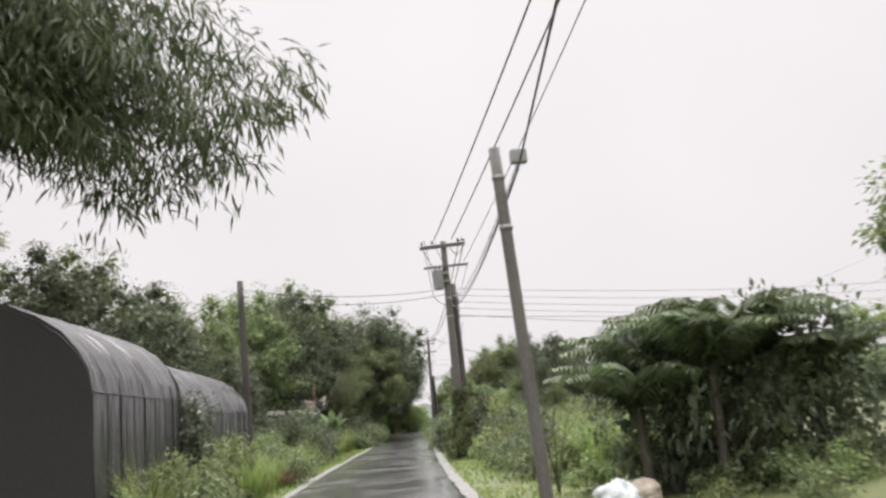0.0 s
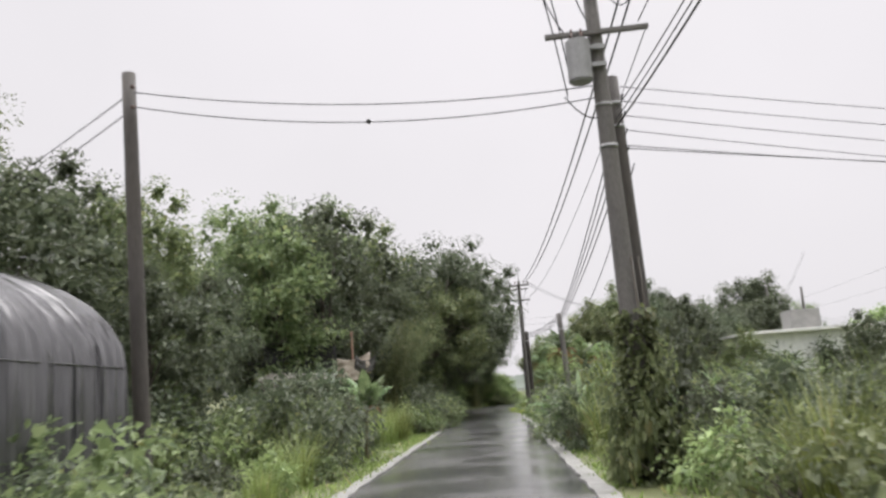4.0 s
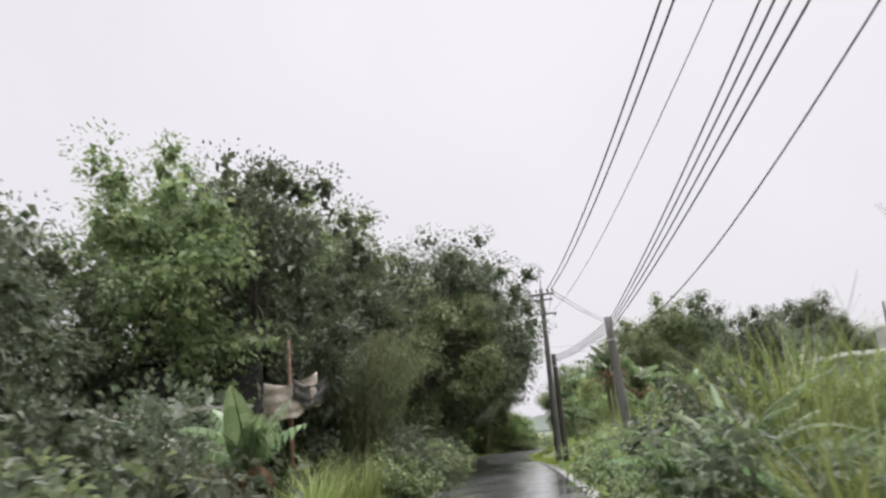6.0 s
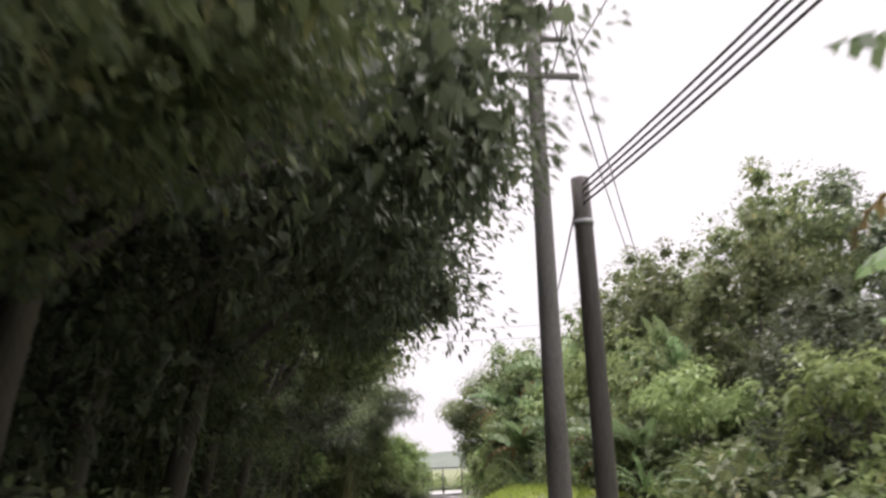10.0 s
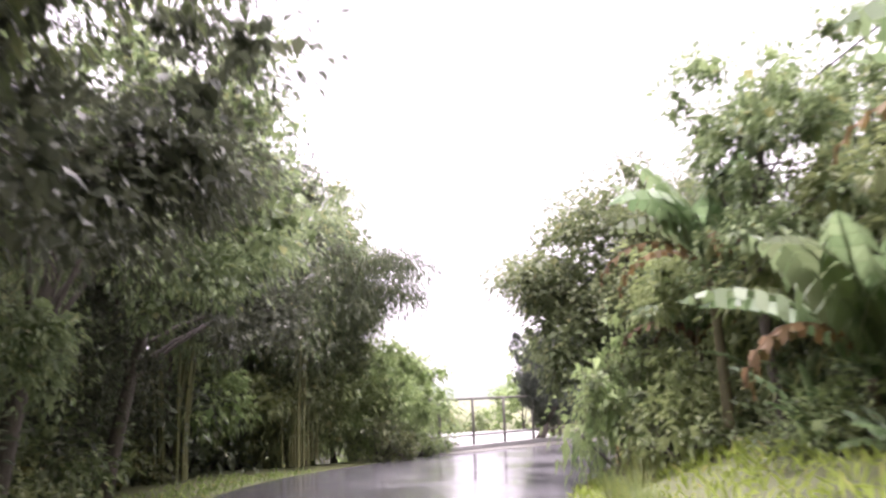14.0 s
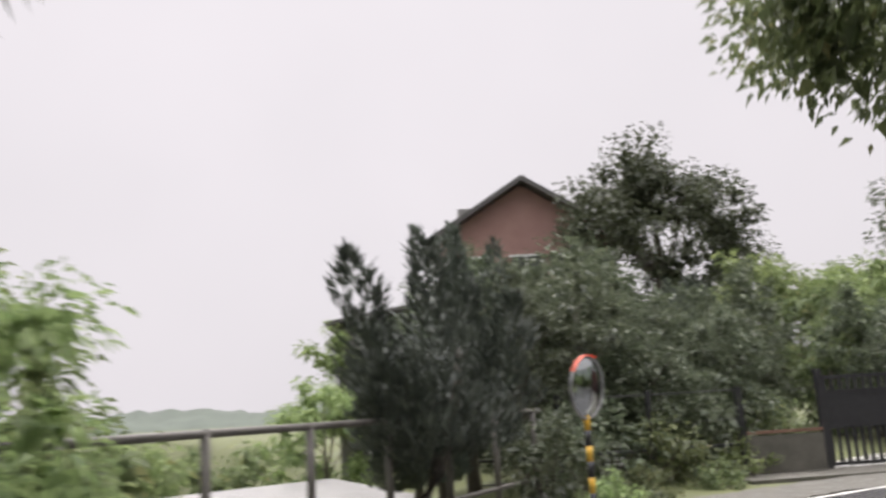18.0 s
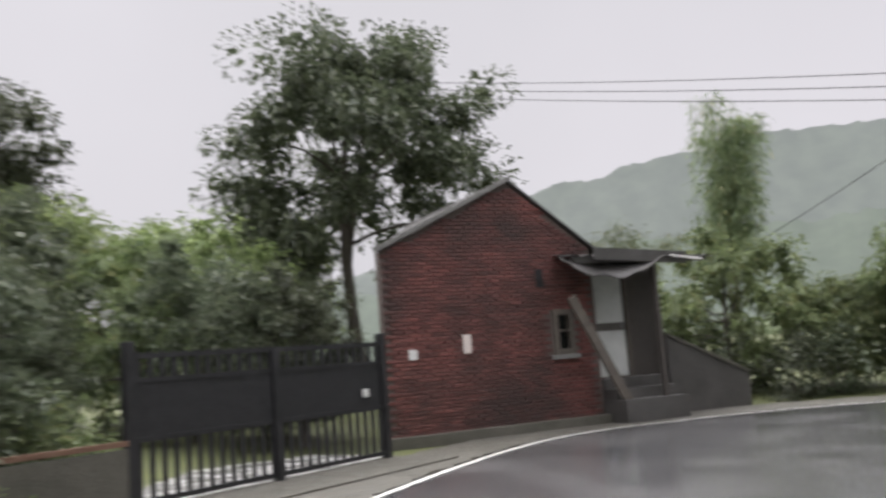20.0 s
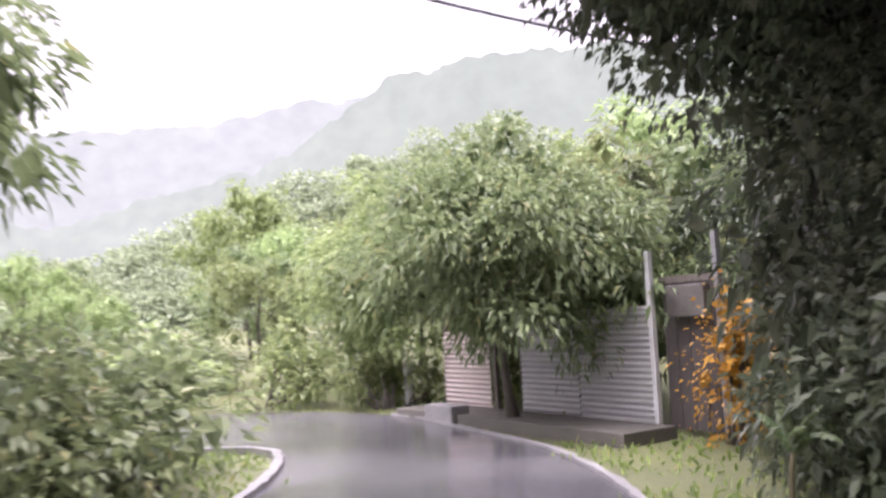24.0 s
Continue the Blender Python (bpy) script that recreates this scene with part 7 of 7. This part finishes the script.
def corrugated(x0, x1, z0, z1, wave=0.076, amp=0.012):
    """Sheet with level ripples, one above the other."""
    n = int((z1 - z0) / wave * 6)
    z = np.linspace(z0, z1, n)
    y = amp * np.sin((z - z0) / wave * 2 * np.pi)
    bm = bmesh.new()
    r = [[bm.verts.new((x, y[k], z[k])) for k in range(n)] for x in (x0, x1)]
    for k in range(n - 1):
        bm.faces.new((r[0][k], r[1][k], r[1][k + 1], r[0][k + 1]))
    bmesh.ops.solidify(bm, geom=bm.faces[:], thickness=0.004)
    return bm


part("sheet_panel", corrugated(0.0, 1.25, 0.1, 1.25), M["pink"], cf, "faded pinkish corrugated sheet")
part("sheet_panel", corrugated(2.0, 3.2, 0.08, 1.35), M["sheet"], cf)
part("sheet_panel", corrugated(3.22, cl, 0.05, 1.5), M["sheet"], cf)
for x in (-0.04, 1.3, 1.95, 3.21):
    part("fence_post", box(x, x + 0.06, 0.02, 0.08, -0.1, 1.55), M["wood_old"], cf)
part("tall_post", box(cl, cl + 0.07, -0.03, 0.04, -0.1, 2.15, 0.006), M["white"], cf, "white painted post")
bdoor = thing("board_door", "dark weathered board door in a frame", "door", cm @ pose(cl + 0.1, 0.1, 0))
for k in range(4):
    part("board", box(0.04 + 0.19 * k, 0.22 + 0.19 * k, 0, 0.03, 0.05, 1.75, 0.004), M["pole_dark"], bdoor)
part("frame", box(0.0, 0.84, -0.01, 0.05, 1.75, 1.83), M["wood_old"], bdoor)
part("frame", box(0.82, 0.88, -0.02, 0.06, -0.1, 2.3), M["steel"], bdoor)
part("meter_box", box(0.2, 0.75, -0.12, 0, 1.35, 1.72, 0.02), M["rail"], bdoor)
ledge = thing("low_ledge", "low dark concrete ledge beside the road", "ledge", cm, kind="structure")
part("slab", box(0.0, cl + 0.4, -0.95, -0.1, -0.1, 0.12, 0.02), M["mossy"], ledge)
blk = thing("concrete_block", "pale concrete block on the road edge", "block", pose(33.0, 91.7, 0, 0, 0, -12))
part("body", box(-0.35, 0.35, -0.16, 0.16, -0.05, 0.24, 0.03), M["concrete"], blk)
post = thing("marker_post", "short white roadside marker post", "post", pose(35.5, 90.05, 0))
part("shaft", box(-0.05, 0.05, -0.05, 0.05, -0.1, 0.75, 0.01), M["white"], post)

# ---- sacks and dead growth by the road ----
for x, y, s, c in ((3.1, 12.1, 1.0, "clear_sack"), (3.6, 12.5, 0.8, "cloth")):
    bm = bmesh.new()
    bmesh.ops.create_icosphere(bm, subdivisions=4, radius=0.32)
    for v in bm.verts:
        v.co *= 1 + 0.28 * noise.noise(v.co * 4 + Vector((x, 0, 0))) + 0.1 * noise.noise(v.co * 11)
        v.co.z = max(v.co.z * 0.8, -0.2)
    me = bpy.data.meshes.new("rubbish_sack")
    bm.to_mesh(me)
    bm.free()
    me.materials.append(M[c])
    tagged(new("rubbish_sack", me), "tied pale plastic sack dumped in weeds", "sack").matrix_basis = pose(x, y, 0.2) @ Matrix.Diagonal((s, s, s, 1))
twigs = grass_clump("small heap of broken twigs on the road shoulder", 160, 0.45, 0.014, 0.35, "leaf_dry", 1.5, "twig_heap")
twigs.matrix_basis = pose(28.4, 108.6, 0.03)
dead = grass_clump("patch of dead orange grass cuttings", 420, 0.55, 0.022, 0.85, "leaf_rust", 1.6, "dead_grass")
dead.matrix_basis = pose(-3.45, 25.6, 0.08)

# ---- verge grass ----


def verge(n, line, lo, hi, L, keep, mat="grass"):
    """Short blades scattered along a road edge; lo to hi is measured outwards."""
    p = np.asarray(line)
    t = unit(np.gradient(p, axis=0))
    nrm = np.stack([-t[:, 1], t[:, 0]], 1)
    k = rng.integers(0, len(p), n)
    off = lo + (hi - lo) * rng.random(n) ** 1.4 if abs(hi) > 0 else 0
    q = p[k] + nrm[k] * off[:, None] + rng.normal(0, 0.12, (n, 2))
    q = q[keep(q)]
    # patches
    g = np.array([noise.noise(Vector((a * 0.6, b * 0.6, 2.0))) for a, b in q])
    q = q[g > -0.4]
    m = len(q)
    z = ground_z(q[:, 0], q[:, 1])
    P = np.concatenate([q, z[:, None] - 0.02], 1)
    D = unit(rng.normal(0, 0.45, (m, 3)) + np.array([0, 0, 1.0]))
    s = rng.uniform(0.4, 1.2, m)
    return leaves(P, D, L * s, 0.03 * s + 0.008, 0.1, 0.25)


o_mid, i_mid = resample(OUTER, 1600), resample(INNER, 1600)
parts_g = [
    verge(26000, o_mid, 0.25, 1.9, 0.22, lambda q: (q[:, 1] > 8) & (q[:, 1] < 102.6) & (q[:, 0] < 1.5)),
    verge(22000, i_mid, -0.25, -2.0, 0.2, lambda q: (q[:, 1] > 8) & (q[:, 1] < 77.6) & (q[:, 0] < 8.5)),
    verge(34000, i_mid, -0.12, -2.2, 0.17, lambda q: (q[:, 0] > 8.5) & (q[:, 0] < 30.5)),
    verge(26000, o_mid, 0.15, 1.8, 0.17, lambda q: (q[:, 0] > 28.5) & (q[:, 0] < 43.5) & (q[:, 1] < 101.1)),
    verge(3500, i_mid, -0.15, -0.9, 0.16, lambda q: (q[:, 0] > 30.5) & (q[:, 0] < 45.5)),
]
lime = verge(90000, i_mid, -0.15, -4.0, 0.26, lambda q: (q[:, 1] > 70) & (q[:, 1] < 101) & (q[:, 0] < 11))
tagged(new("verge_grass", mesh_np("verge_grass", *lime, M["grass_lime"])), "bright yellow-green wet grass inside the bend", "grass", kind="stuff")
V, F = join(parts_g)
tagged(new("verge_grass", mesh_np("verge_grass", V, F, M["grass"])), "short wet green grass along the road edges", "grass", kind="stuff")

# ---- bricks of the hut, last ----
CO, BL, BH, GAP = 0.072, 0.225, 0.06, 0.012
bb = bmesh.new()
bmesh.ops.create_cube(bb, size=1)
bmesh.ops.scale(bb, vec=(BL - GAP, 0.05, BH), verts=bb.verts[:])
bmesh.ops.bevel(bb, geom=[e for e in bb.edges], offset=0.005, segments=1, affect="EDGES")
brick_me = bpy.data.meshes.new("brick")
bb.to_mesh(brick_me)
bb.free()
brick_me.materials.append(M["brick"])
src = np.array([v.co[:] for v in brick_me.vertices])
src_f = [tuple(p.vertices) for p in brick_me.polygons]
spots = []
for r in range(int((AP + 0.25) / CO)):
    z = -0.2 + r * CO
    for c in range(-1, int(HW / BL) + 2):
        x = (c + 0.5 * (r % 2)) * BL + BL / 2
        if x - BL / 2 < -0.02 or x + BL / 2 > HW + 0.03 or z + BH / 2 > roof_z(min(max(x, 0.01), HW - 0.01)) - 0.05:
            continue
        if WX0 - 0.14 < x < WX1 + 0.14 and WZ0 - 0.14 < z < WZ1 + 0.08:
            continue
        spots.append((x, z))
spots.sort(key=lambda s: -s[0] + 0.3 * abs(s[1] - 1.2))
for x, z in spots[:300]:
    under("brick", brick_me, front, pose(x, -0.012 + rng.uniform(-0.004, 0.004), z, 0, rng.uniform(-0.6, 0.6), rng.uniform(-0.8, 0.8)))
vs, fs, o = [], [], 0
for x, z in spots[300:]:
    vs.append(src + np.array([x, -0.012 + rng.uniform(-0.004, 0.004), z]))
    fs += [tuple(i + o for i in f) for f in src_f]
    o += len(src)
rest = bpy.data.meshes.new("brickwork")
rest.from_pydata([tuple(map(float, v)) for v in np.concatenate(vs)], [], fs)
rest.materials.append(M["brick"])
tagged(under("brickwork", rest, front), kind="stuff")
